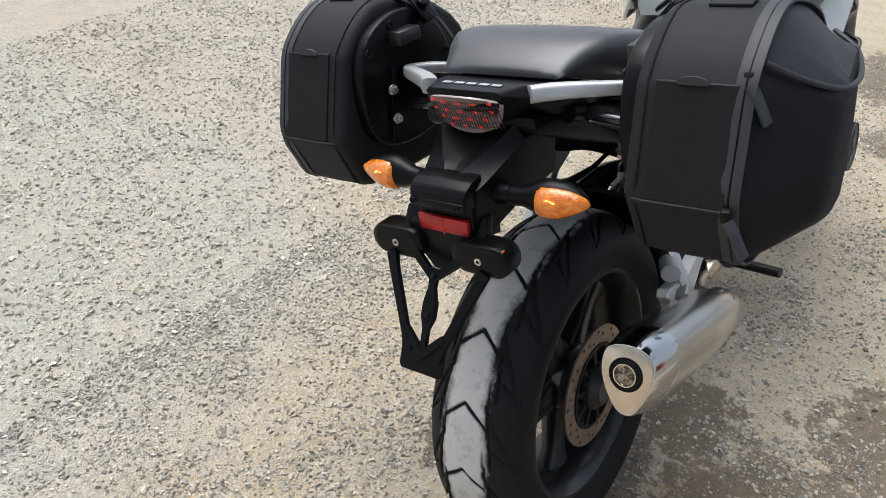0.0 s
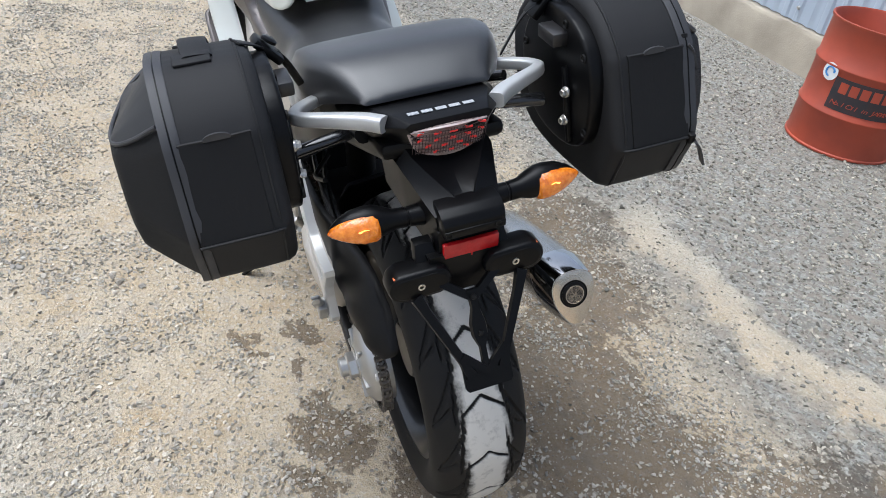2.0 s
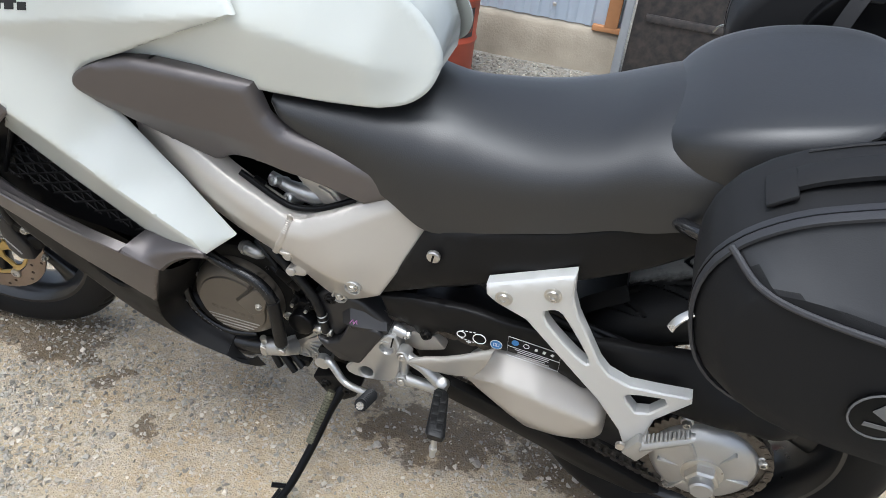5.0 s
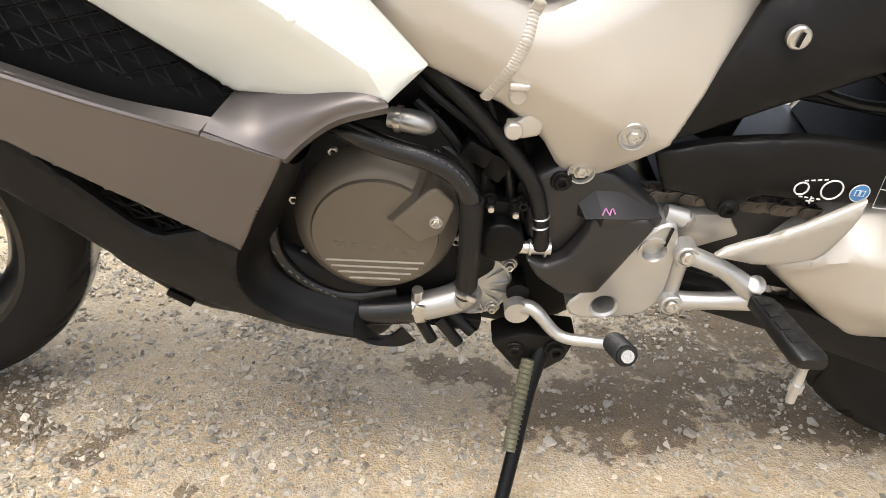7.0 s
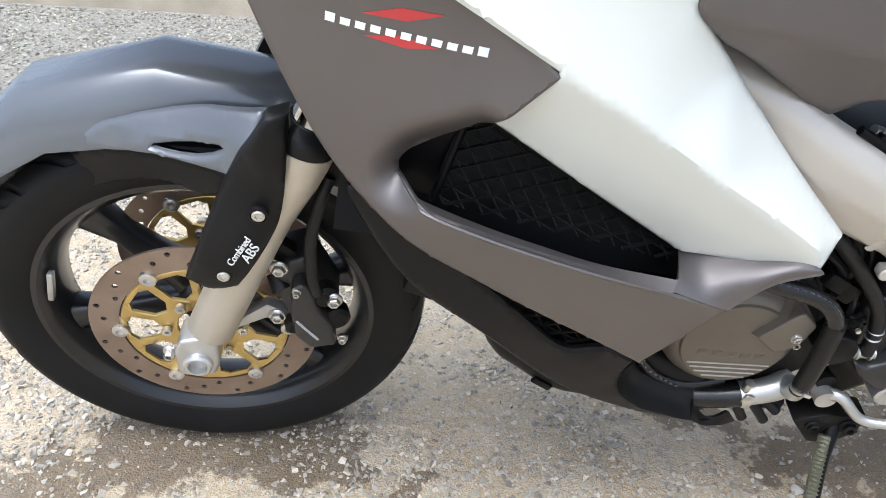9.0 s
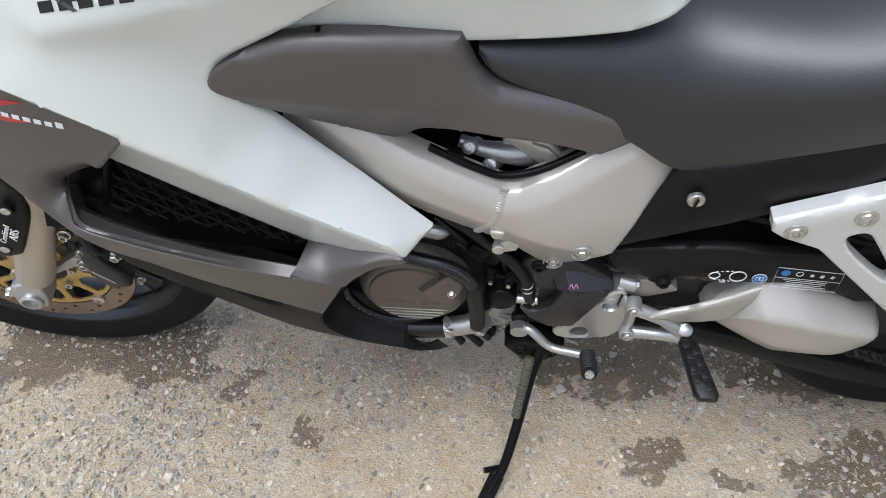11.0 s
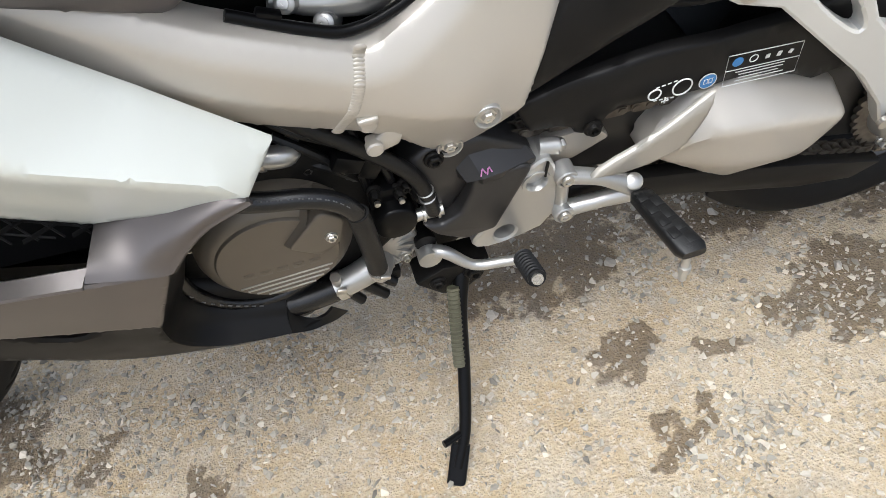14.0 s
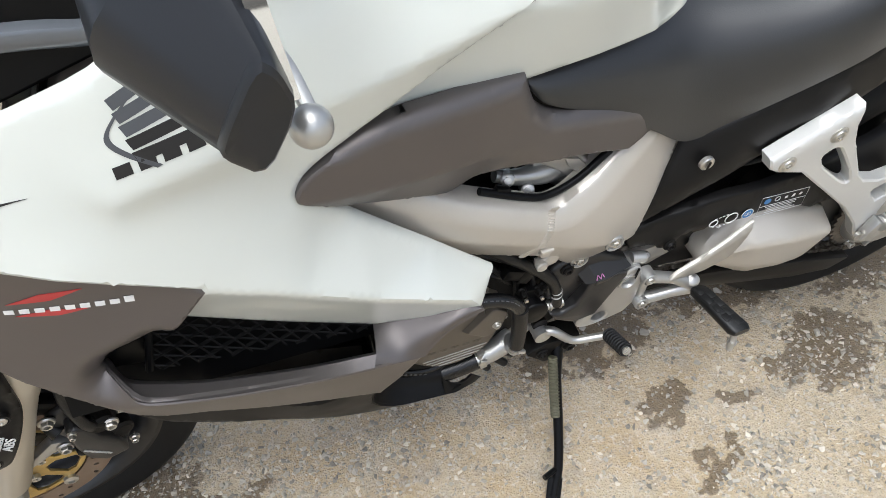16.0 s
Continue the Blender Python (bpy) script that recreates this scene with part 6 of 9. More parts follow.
tk = [(-0.98, 0.890, -0.190), (-0.80, 0.868, -0.160), (-0.722, 0.860, -0.150), (-0.63, 0.857, -0.138), (-0.56, 0.857, -0.126), (-0.518, 0.864, -0.110), (-0.491, 0.888, -0.092), (-0.483, 0.935, -0.075), (-0.545, 1.01, -0.085), (-0.66, 1.065, -0.11), (-0.80, 1.083, -0.126), (-0.95, 1.07, -0.142), (-0.98, 0.98, -0.170)]
TANK_FOLD = [[(-0.90, 0.965, -0.180), (-0.739, 0.964, -0.172), (-0.651, 0.948, -0.160), (-0.577, 0.925, -0.138), (-0.520, 0.908, -0.103)]]
side_tank, _ = shell("tank_side", tk, [(-0.66, 1.0, -0.142), (-0.80, 1.03, -0.146)], TANK_FOLD, WHITE, bike, "pearl white fuel tank side", 0.005, 0.012, 0.004, angle=40, rmin=0.010, rmax=0.040)
mirrored(side_tank)
mirrored(white)
# tank top between the two shells
secs = []
for x, w, z0, zt in ((-1.02, 0.150, 1.02, 1.075), (-0.95, 0.152, 1.04, 1.105), (-0.85, 0.146, 1.05, 1.12), (-0.75, 0.134, 1.05, 1.118), (-0.66, 0.116, 1.03, 1.10), (-0.58, 0.095, 0.99, 1.06), (-0.525, 0.080, 0.94, 1.00), (-0.502, 0.066, 0.90, 0.945)):
    secs.append([V(x, -w * math.cos(math.pi * k / 14), z0 + (zt - z0) * math.sin(math.pi * k / 14) ** 0.75) for k in range(15)] + [V(x, w * 0.9, z0 - 0.02), V(x, -w * 0.9, z0 - 0.02)])
tank = part("fuel_tank", loft(secs), WHITE, bike, "pearl white fuel tank", 50)
part("filler_cap", lathe([(0.048, 0), (0.048, 0.006), (0.040, 0.010), (0, 0.010)], (-0.80, 0, 1.117), (0, 0, 1), 32), GLOSSBLACK, tank)

cv = [(-0.977, 0.852, -0.212), (-0.972, 0.838, -0.210), (-0.939, 0.811, -0.201, 1), (-0.916, 0.800, -0.198), (-0.811, 0.726, -0.184, 1), (-0.800, 0.727, -0.180), (-0.786, 0.738, -0.172), (-0.766, 0.747, -0.168), (-0.724, 0.750, -0.162), (-0.675, 0.742, -0.157), (-0.622, 0.725, -0.150), (-0.573, 0.704, -0.144, 1),
      (-0.525, 0.720, -0.128, 1), (-0.515, 0.733, -0.123, 1), (-0.562, 0.764, -0.134), (-0.640, 0.790, -0.144), (-0.690, 0.806, -0.150), (-0.712, 0.828, -0.153), (-0.727, 0.877, -0.156, 1), (-0.812, 0.891, -0.176), (-0.887, 0.899, -0.194), (-0.929, 0.887, -0.202), (-0.965, 0.870, -0.210)]
base_cov = spline([(-0.975, 0.85, -0.214), (-0.90, 0.86, -0.206), (-0.812, 0.87, -0.190), (-0.735, 0.865, -0.172), (-0.811, 0.732, -0.188), (-0.90, 0.80, -0.206), (-0.766, 0.755, -0.174), (-0.70, 0.755, -0.166), (-0.62, 0.735, -0.154), (-0.55, 0.72, -0.139), (-0.518, 0.73, -0.127), (-0.62, 0.785, -0.152)])
COV_TOP = [(-0.929, 0.889), (-0.887, 0.899), (-0.812, 0.891), (-0.727, 0.877), (-0.712, 0.828), (-0.690, 0.806), (-0.640, 0.790), (-0.562, 0.764), (-0.518, 0.733)]


def yf_cov(x, z):
    x = np.atleast_1d(x)
    fade = np.clip((-0.690 - x) / 0.09, 0, 1)
    return base_cov(x, z) + 0.011 * np.maximum(0, 1 - gap_to(x, z, COV_TOP) / 0.011) ** 1.25 + 0.50 * fade * under(x, z, (-0.970, 0.842), (-0.724, 0.783), 0.0012)


cov = moulded("side_cover", [(p[0], p[1], p[3] if len(p) > 3 else 0) for p in cv], yf_cov, BROWN, bike, "satin grey-brown tank side cover", 0.012, 0.003, extra=along([(-0.955, 0.8383), (-0.70, 0.7775)], 0.006))
mirrored(cov)

br = [(-1.300, 0.944, -0.212, 1), (-1.180, 0.872, -0.232), (-1.095, 0.822, -0.236, 1), (-1.076, 0.795, -0.242, 1), (-1.136, 0.735, -0.212), (-1.185, 0.712, -0.206), (-1.207, 0.688, -0.206), (-1.206, 0.676, -0.2, 1), (-1.177, 0.662, -0.25), (-1.126, 0.6425, -0.25), (-1.07, 0.6235, -0.25), (-1.01, 0.604, -0.25), (-0.940, 0.583, -0.248, 1), (-0.878, 0.5605, -0.246, 1), (-0.903, 0.505, -0.230), (-0.932, 0.436, -0.212, 1), (-1.030, 0.505, -0.222), (-1.134, 0.570, -0.225), (-1.230, 0.642, -0.218), (-1.275, 0.70, -0.206), (-1.315, 0.78, -0.190), (-1.355, 0.87, -0.175, 1)]
base_brown = spline([(-1.355, 0.87, -0.180), (-1.30, 0.938, -0.214), (-1.095, 0.822, -0.238), (-1.076, 0.795, -0.243), (-1.205, 0.69, -0.236), (-1.23, 0.642, -0.228), (-1.177, 0.662, -0.254), (-1.126, 0.6425, -0.258), (-1.07, 0.6235, -0.259), (-1.01, 0.604, -0.258), (-0.944, 0.580, -0.254), (-0.878, 0.5605, -0.248), (-0.932, 0.436, -0.214), (-1.03, 0.505, -0.228), (-1.134, 0.57, -0.234), (-1.275, 0.70, -0.216), (-1.315, 0.78, -0.200)])
GAP_EDGE = [(-1.136, 0.735), (-1.185, 0.712), (-1.203, 0.690), (-1.206, 0.678)]
GAP_SOFT = [(p[0], p[1]) for p in catmull([V(a, b, 0) for a, b in GAP_EDGE], 5)]


def yf_brown(x, z):
    x, z = np.atleast_1d(x), np.atleast_1d(z)
    roll = np.maximum(0, 1 - gap_to(x, z, GAP_SOFT) / 0.034) ** 1.6
    return base_brown(x, z) + 0.030 * roll


brown = moulded("lower_fairing", [(p[0], p[1], p[3] if len(p) > 3 else 0) for p in br], yf_brown, BROWN, bike, "satin grey-brown lower side fairing", 0.006, 0.003, grid=0.0048)
# the corner of the fairing that folds in under the white panel
FOLD_LOW = [V(*p) for p in ((-0.938, -0.2500, 0.585), (-0.904, -0.2500, 0.572), (-0.877, -0.2470, 0.561), (-0.858, -0.2440, 0.580), (-0.834, -0.2410, 0.596), (-0.796, -0.2380, 0.607))]
FOLD_MID = [V(*p) for p in ((-0.932, -0.2420, 0.592), (-0.905, -0.2410, 0.582), (-0.878, -0.2430, 0.591), (-0.851, -0.2440, 0.602), (-0.825, -0.2410, 0.609), (-0.800, -0.2380, 0.610))]
FOLD_TOP = [V(*p) for p in ((-0.924, -0.2000, 0.593), (-0.896, -0.2090, 0.600), (-0.863, -0.2180, 0.607), (-0.835, -0.2250, 0.613), (-0.813, -0.2310, 0.615), (-0.798, -0.2360, 0.608))]
secs = []
for low, mid, top in zip(catmull(FOLD_LOW[:3], 8)[:-1] + catmull(FOLD_LOW[2:], 8), catmull(FOLD_MID[:3], 8)[:-1] + catmull(FOLD_MID[2:], 8), catmull(FOLD_TOP[:3], 8)[:-1] + catmull(FOLD_TOP[2:], 8)):
    col = []
    for k in range(15):
        u = k / 14
        flat = low.lerp(mid, u * 2) if u < 0.5 else mid.lerp(top, u * 2 - 1)
        bow = low.lerp(mid, 0.5).lerp(mid.lerp(top, 0.5), u) if 0.25 < u < 0.75 else flat
        col.append(flat.lerp(bow, 0.5 * (1 - abs(u - 0.5) / 0.25)) if 0.25 < u < 0.75 else flat)
    col = [low + V(0, 0.006, -0.010), low + V(0, -0.0012, -0.0015)] + col[1:]
    secs.append(col + [p + V(0, 0.005, -0.001) for p in reversed(col)])
corner = part("corner_fold", loft(secs), BROWN, brown, "", 35)
# shelf from the crease of the fairing in to the opening
CREASE = [(-1.206, 0.676), (-1.192, 0.668), (-1.177, 0.662), (-1.126, 0.6425), (-1.07, 0.6235), (-1.01, 0.604), (-0.940, 0.583)]
SHELF = [(-1.208, -0.196, 0.675), (-1.201, -0.213, 0.664), (-1.186, -0.223, 0.656), (-1.125, -0.235, 0.638), (-1.068, -0.238, 0.620), (-1.008, -0.239, 0.602), (-0.933, -0.242, 0.5905)]
outer = [V(x, float(yf_brown(x, z)[0]) - 0.0015, z - 0.001) for x, z in CREASE]
step_in = [a.lerp(V(*b), 0.06) + V(0, 0, 0.0022) for a, b in zip(outer, SHELF)]
ridge_in = [a.lerp(V(*b), 0.85) for a, b in zip(outer, SHELF)]
shelf_ = part("opening_shelf", loft([[o[i] for o in cols] + [o[i] + V(0, 0.004, -0.006) for o in reversed(cols)] for cols in ([catmull(c, 6) for c in (outer, step_in, ridge_in, SHELF, [V(x, y + 0.010, z - 0.012) for x, y, z in SHELF])],) for i in range(len(cols[0]))]), BROWN, brown, "", 30)
far_brown = mirrored(brown)
mirrored(shelf_, parent=far_brown)
mirrored(corner, parent=far_brown)
# inner duct around the radiator opening and its lattice
part("radiator_duct", sheet([(-1.27, 0.60), (-0.90, 0.55), (-0.90, 0.62), (-1.10, 0.80), (-1.25, 0.78)], lambda x, z: -0.185 + 0.38 * (z - 0.63 + 0.237 * (x + 1.17)), 0.01, 0.03, 0), PLASTIC, bike)
part("radiator_side", prism([(-1.22, 0.50), (-0.95, 0.50), (-0.92, 0.62), (-1.05, 0.78), (-1.24, 0.76)], -0.13, 0.13, 0.01), DARKMETAL, bike)


def lattice(name, poly, y, parent, pitch, label, tilt=0.0):
    """Crossed bars in three directions inside an (x, z) outline."""
    bm = bmesh.new()
    n = len(poly)

    def yp(x, z):
        return y(x, z) if callable(y) else y

    for ang, gap in ((-28, pitch), (-60, pitch * 1.15), (12, pitch * 1.25)):
        a = radians(ang)
        d, nrm = (math.cos(a), math.sin(a)), (-math.sin(a), math.cos(a))
        offs = [p[0] * nrm[0] + p[1] * nrm[1] for p in poly]
        o = min(offs) + gap / 2
        while o < max(offs):
            hits = []
            for i in range(n):
                (x0, z0), (x1, z1) = poly[i - 1], poly[i]
                s0, s1 = x0 * nrm[0] + z0 * nrm[1] - o, x1 * nrm[0] + z1 * nrm[1] - o
                if (s0 > 0) != (s1 > 0):
                    f = s0 / (s0 - s1)
                    hits.append((x0 + (x1 - x0) * f, z0 + (z1 - z0) * f))
            hits.sort(key=lambda h: h[0] * d[0] + h[1] * d[1])
            for p, q in zip(hits[::2], hits[1::2]):
                if math.dist(p, q) > 0.004:
                    tube([V(p[0], yp(*p), p[1]), V(q[0], yp(*q), q[1])], 0.0011, 6, 1, bm, flat=(0.0024, 0.0009) if ang == 12 else None)
            o += gap
    return part(name, bm, COWL, parent, label)


grille = lattice("radiator_grille", [(-1.172, 0.637), (-1.136, 0.745), (-1.05, 0.690), (-0.918, 0.600), (-0.928, 0.580)], lambda x, z: -0.203 + 0.38 * (z - 0.63 + 0.237 * (x + 1.17)), bike, 0.0125, "black plastic diamond lattice grille")
part("grille_rim", tube([(-1.174, -0.200, 0.638), (-1.138, -0.176, 0.745)], 0.0045, 8), PLASTIC, grille)
part("grille_rim", tube([(-1.138, -0.192, 0.742), (-1.04, -0.196, 0.676), (-0.99, -0.198, 0.642), (-0.93, -0.196, 0.600)], 0.0055, 8, flat=(0.004, 0.008)), PLASTIC, grille)
part("grille_wall", prism([(-1.232, 0.64), (-1.172, 0.625), (-1.134, 0.752), (-1.20, 0.735)], -0.185, -0.16, 0.008, 3), PLASTIC, grille)

bk = [(-1.262, 0.660, -0.205), (-1.240, 0.605, -0.205), (-1.193, 0.528, -0.208), (-1.114, 0.463, -0.204), (-1.050, 0.391, -0.190), (-0.990, 0.342, -0.184), (-0.900, 0.306, -0.180), (-0.813, 0.288, -0.175), (-0.792, 0.283, -0.168, 1), (-0.812, 0.290, -0.178), (-0.832, 0.302, -0.184), (-0.871, 0.317, -0.187), (-0.904, 0.329, -0.189), (-0.930, 0.350, -0.191), (-0.943, 0.380, -0.195), (-0.942, 0.405, -0.200), (-0.935, 0.430, -0.206, 1),
      (-0.966, 0.452, -0.208), (-0.985, 0.444, -0.202), (-1.019, 0.434, -0.200), (-1.070, 0.490, -0.204), (-1.132, 0.556, -0.212, 1), (-1.225, 0.640, -0.212)]
black, _ = shell("belly_cowl", bk, [(-1.10, 0.47, -0.202), (-0.98, 0.40, -0.200), (-1.16, 0.545, -0.21)], [], COWL, bike, "matt charcoal belly cowl", 0.006, 0.012, 0.004, angle=40)
mirrored(black)


def ribbon(curves, n=40, thick=0.004):
    """A curved skin through several open curves, with real thickness along y."""
    rows = []
    for c in curves:
        path = catmull(c, 8)
        d = np.r_[0, np.cumsum([(b - a).length for a, b in zip(path, path[1:])])]
        u = np.linspace(0, d[-1], n)
        rows.append([V(*[float(np.interp(q, d, [p[k] for p in path])) for k in range(3)]) for q in u])
    dense = []
    for i in range(n):
        dense.append(catmull([r[i] for r in rows], 5))
    secs = [col + [p + V(-0.003, thick, -0.003) for p in reversed(col)] for col in dense]
    return loft(secs)


rim_ = [(-0.879, -0.244, 0.558), (-0.905, -0.226, 0.500), (-0.934, -0.207, 0.432), (-0.942, -0.198, 0.400), (-0.9425, -0.195, 0.378), (-0.930, -0.191, 0.350), (-0.904, -0.189, 0.329), (-0.871, -0.187, 0.3175), (-0.832, -0.184, 0.3025)]
mid_ = [(-0.876, -0.215, 0.535), (-0.899, -0.202, 0.485), (-0.925, -0.180, 0.425), (-0.932, -0.175, 0.398), (-0.931, -0.172, 0.374), (-0.919, -0.170, 0.353), (-0.898, -0.168, 0.338), (-0.866, -0.168, 0.325), (-0.829, -0.167, 0.312)]
inn_ = [(-0.872, -0.170, 0.520), (-0.890, -0.165, 0.475), (-0.910, -0.155, 0.422), (-0.918, -0.152, 0.400), (-0.914, -0.150, 0.376), (-0.903, -0.150, 0.360), (-0.886, -0.150, 0.349), (-0.858, -0.151, 0.338), (-0.828, -0.153, 0.328)]
deep = [(x + 0.006, y + 0.05, z + 0.006) for x, y, z in inn_]
part("cowl_scoop", ribbon([rim_, mid_, inn_, deep]), COWL, black, "smooth black scoop round the clutch cover", 60)
# the end of the scoop, notched round the lower hose
tail_low = [(-0.832, -0.184, 0.3025), (-0.812, -0.178, 0.286), (-0.795, -0.171, 0.277), (-0.780, -0.168, 0.276), (-0.764, -0.164, 0.281)]
tail_top = [(-0.828, -0.153, 0.328), (-0.823, -0.161, 0.307), (-0.808, -0.165, 0.291), (-0.793, -0.166, 0.2885), (-0.778, -0.165, 0.301)]
part("scoop_end", ribbon([tail_low, [V(*a).lerp(V(*b), 0.5) + V(0, -0.001, 0) for a, b in zip(tail_low, tail_top)], tail_top], 24), COWL, black, "", 50)
lattice("cowl_grille", [(-1.140, 0.560), (-1.07, 0.48), (-1.018, 0.428), (-0.955, 0.445), (-0.97, 0.475)], -0.186, black, 0.0125, "black lattice in the cowl vent")
part("vent_back", sheet([(-1.16, 0.58), (-1.08, 0.45), (-1.02, 0.41), (-0.94, 0.43), (-0.94, 0.49)], -0.165, 0.008, 0.03, 0), PLASTIC, black)
part("belly_pan", prism([(-1.115, 0.470), (-1.108, 0.395), (-1.088, 0.357), (-1.030, 0.310), (-1.00, 0.293), (-0.93, 0.280), (-0.80, 0.256), (-0.78, 0.30), (-0.80, 0.34), (-1.0, 0.44)], -0.150, 0.150, 0.022, 4), COWL, black)
part("pan_vent", box((-1.022, -0.150, 0.318), (0.030, 0.006, 0.010), (0, 34, 0), 0.002), PLASTIC, black)
part("radiator", box((-1.10, 0, 0.60), (0.10, 0.28, 0.34), (0, 20, 0), 0.004), DARKMETAL, bike)

# front cowl and cockpit closing the machine ahead of the tank
secs = []
for x, w, zb, zt in ((-1.62, 0.02, 0.90, 0.95), (-1.55, 0.09, 0.84, 1.02), (-1.45, 0.14, 0.78, 1.05), (-1.36, 0.155, 0.78, 1.03), (-1.25, 0.15, 0.80, 1.01)):
    secs.append([V(x, w * math.copysign(abs(math.cos(t)) ** 0.7, math.cos(t)), (zb + zt) / 2 + (zt - zb) / 2 * math.copysign(abs(math.sin(t)) ** 0.7, math.sin(t))) for t in [2 * math.pi * k / 20 for k in range(20)]])
part("front_cowl", loft(secs), WHITE, bike, "pearl white front cowl", 50)
dash = part("cockpit_trim", loft([[V(x, -0.145, z - 0.02), V(x, -0.10, z + 0.015), V(x, 0, z + 0.03), V(x, 0.10, z + 0.015), V(x, 0.145, z - 0.02), V(x, 0, z - 0.07)] for x, z in ((-1.36, 1.04), (-1.25, 1.045), (-1.12, 1.045), (-1.03, 1.035))]), PLASTIC, bike, "black cockpit trim", 25)
TRIM = [(-1.36, 0.960), (-1.165, 0.995), (-1.085, 1.015), (-1.050, 1.035), (-1.060, 1.078), (-1.28, 1.080)]
side_trim = part("side_trim", sheet(TRIM, lambda x, z: -0.176 + 0.25 * (np.atleast_1d(z) - 1.0), 0.006, 0.02, 0.003), PLASTIC, dash, "black cockpit side trim")
# the step's lit top put into its colour: a paler material than the trim
part("trim_step", tube([(-1.32, -0.158, 1.056), (-1.142, -0.167, 1.043), (-1.083, -0.166, 1.033), (-1.055, -0.162, 1.036)], 0.007, 10, 5, flat=(0.010, 0.009)), MUDGUARD, dash)
mirrored(side_trim)
for z, m in ((1.078, FENDER), (1.092, PLASTIC)):
    part("trim_ridge", tube([(-1.33, -0.10, z), (-1.22, -0.115, z), (-1.10, -0.112, z - 0.01)], 0.012, 8), m, dash)
# handlebar, clutch lever, mirror
hb = part("handlebar", tube([(-1.02, 0.0, 1.10), (-1.00, -0.13, 1.125), (-0.94, -0.21, 1.130), (-0.875, -0.288, 1.124)], 0.0125, 14), PLASTIC, bike, "black handlebar with rubber grip")
part("grip", tube([(-0.945, -0.205, 1.130), (-0.872, -0.290, 1.124)], 0.0165, 18, 3), RUBBER, hb)
part("bar_end", lathe([(0.020, -0.010), (0.022, 0.0), (0.022, 0.016), (0.018, 0.021), (0.007, 0.021), (0.006, 0.016), (0, 0.016)], (-0.872, -0.290, 1.124), (0.65, -0.75, -0.06), 24), RUBBER, hb, "black bar end with a cross-head screw")
part("bar_end_screw", lathe([(0.007, 0.014), (0.007, 0.019), (0, 0.020)], (-0.872, -0.290, 1.124), (0.65, -0.75, -0.06), 12), BOLT, hb)
lv = part("clutch_lever", tube([(-1.035, -0.165, 1.120), (-1.020, -0.230, 1.118), (-0.986, -0.290, 1.106), (-0.968, -0.332, 1.097), (-0.962, -0.368, 1.086)], 0.006, 12, 8, flat=(0.0045, 0.0035)), SILVER, bike, "polished alloy clutch lever with a ball end")
b = bmesh.new()
bmesh.ops.create_uvsphere(b, u_segments=20, v_segments=14, radius=0.0125)
b.transform(Matrix.Translation((-0.964, -0.376, 1.083)))
part("ball_end", b, SILVER, lv)
mirrored(hb)
mirrored(lv)


def mirror_head(side):
    """A slate mirror head: its blunt outer end, a tapering back and the glass facing the rider."""
    out_ = [V(-1.014, -0.403, 1.105), V(-0.994, -0.414, 1.094), V(-0.970, -0.408, 1.128), V(-0.976, -0.412, 1.155), V(-0.984, -0.410, 1.162), V(-1.007, -0.408, 1.124)]
    mid_ = [V(-1.059, -0.342, 1.120), V(-1.030, -0.330, 1.100), V(-0.976, -0.345, 1.130), V(-0.980, -0.350, 1.188), V(-1.000, -0.350, 1.196), V(-1.053, -0.350, 1.152)]
    inn = [V(-1.064, -0.270, 1.140), V(-1.040, -0.262, 1.122), V(-0.976, -0.268, 1.145), V(-0.980, -0.268, 1.205), V(-1.005, -0.266, 1.210), V(-1.058, -0.268, 1.170)]
    mean = [sum(r, V(0, 0, 0)) / 6 for r in (out_, mid_, inn)]

    def ring(r, c, s, d=0.0):
        """A ring with each corner rounded, scaled about its middle."""
        cut = []
        for i in range(6):
            a, b = r[i].lerp(r[i - 1], 0.26), r[i].lerp(r[(i + 1) % 6], 0.26)
            cut += [a, a.lerp(b, 0.5).lerp(r[i], 0.35), b]
        return [c + (p - c) * s + V(0, d, 0) for p in cut]

    secs = [ring(out_, mean[0], 0.55, -0.005), ring(out_, mean[0], 0.86, -0.0045), ring(out_, mean[0], 0.97, -0.002), ring(out_, mean[0], 1.0, 0.003), ring(mid_, mean[1], 1.0), ring(inn, mean[2], 1.0), ring(inn, mean[2], 0.7, 0.014)]
    ob = part("mirror_housing", loft([[V(p.x, -p.y * side, p.z) for p in sec] for sec in secs]), MIRRORSHELL, bike, "dark charcoal mirror housing", 30)
    g = [(-0.9745, -0.405, 1.128), (-0.979, -0.385, 1.176), (-0.978, -0.270, 1.200), (-0.974, -0.262, 1.150)]
    bm = loft([[V(x + o, -y * side, z) for x, y, z in g] for o in (-0.004, 0.006)])
    part("mirror_glass", bm, mat("mirror_silver", (0.9, 0.9, 0.9), 0.03, 1.0, mix=0.0, bump=0.0, rvar=0.01), ob)
    part("mirror_stem", tube([V(-1.01, 0.27 * side, 1.165), V(-1.03, 0.22 * side, 1.14), V(-1.045, 0.185 * side, 1.11)], 0.010, 12), PLASTIC, ob)
    return ob


mirror_head(-1)
mirror_head(1)

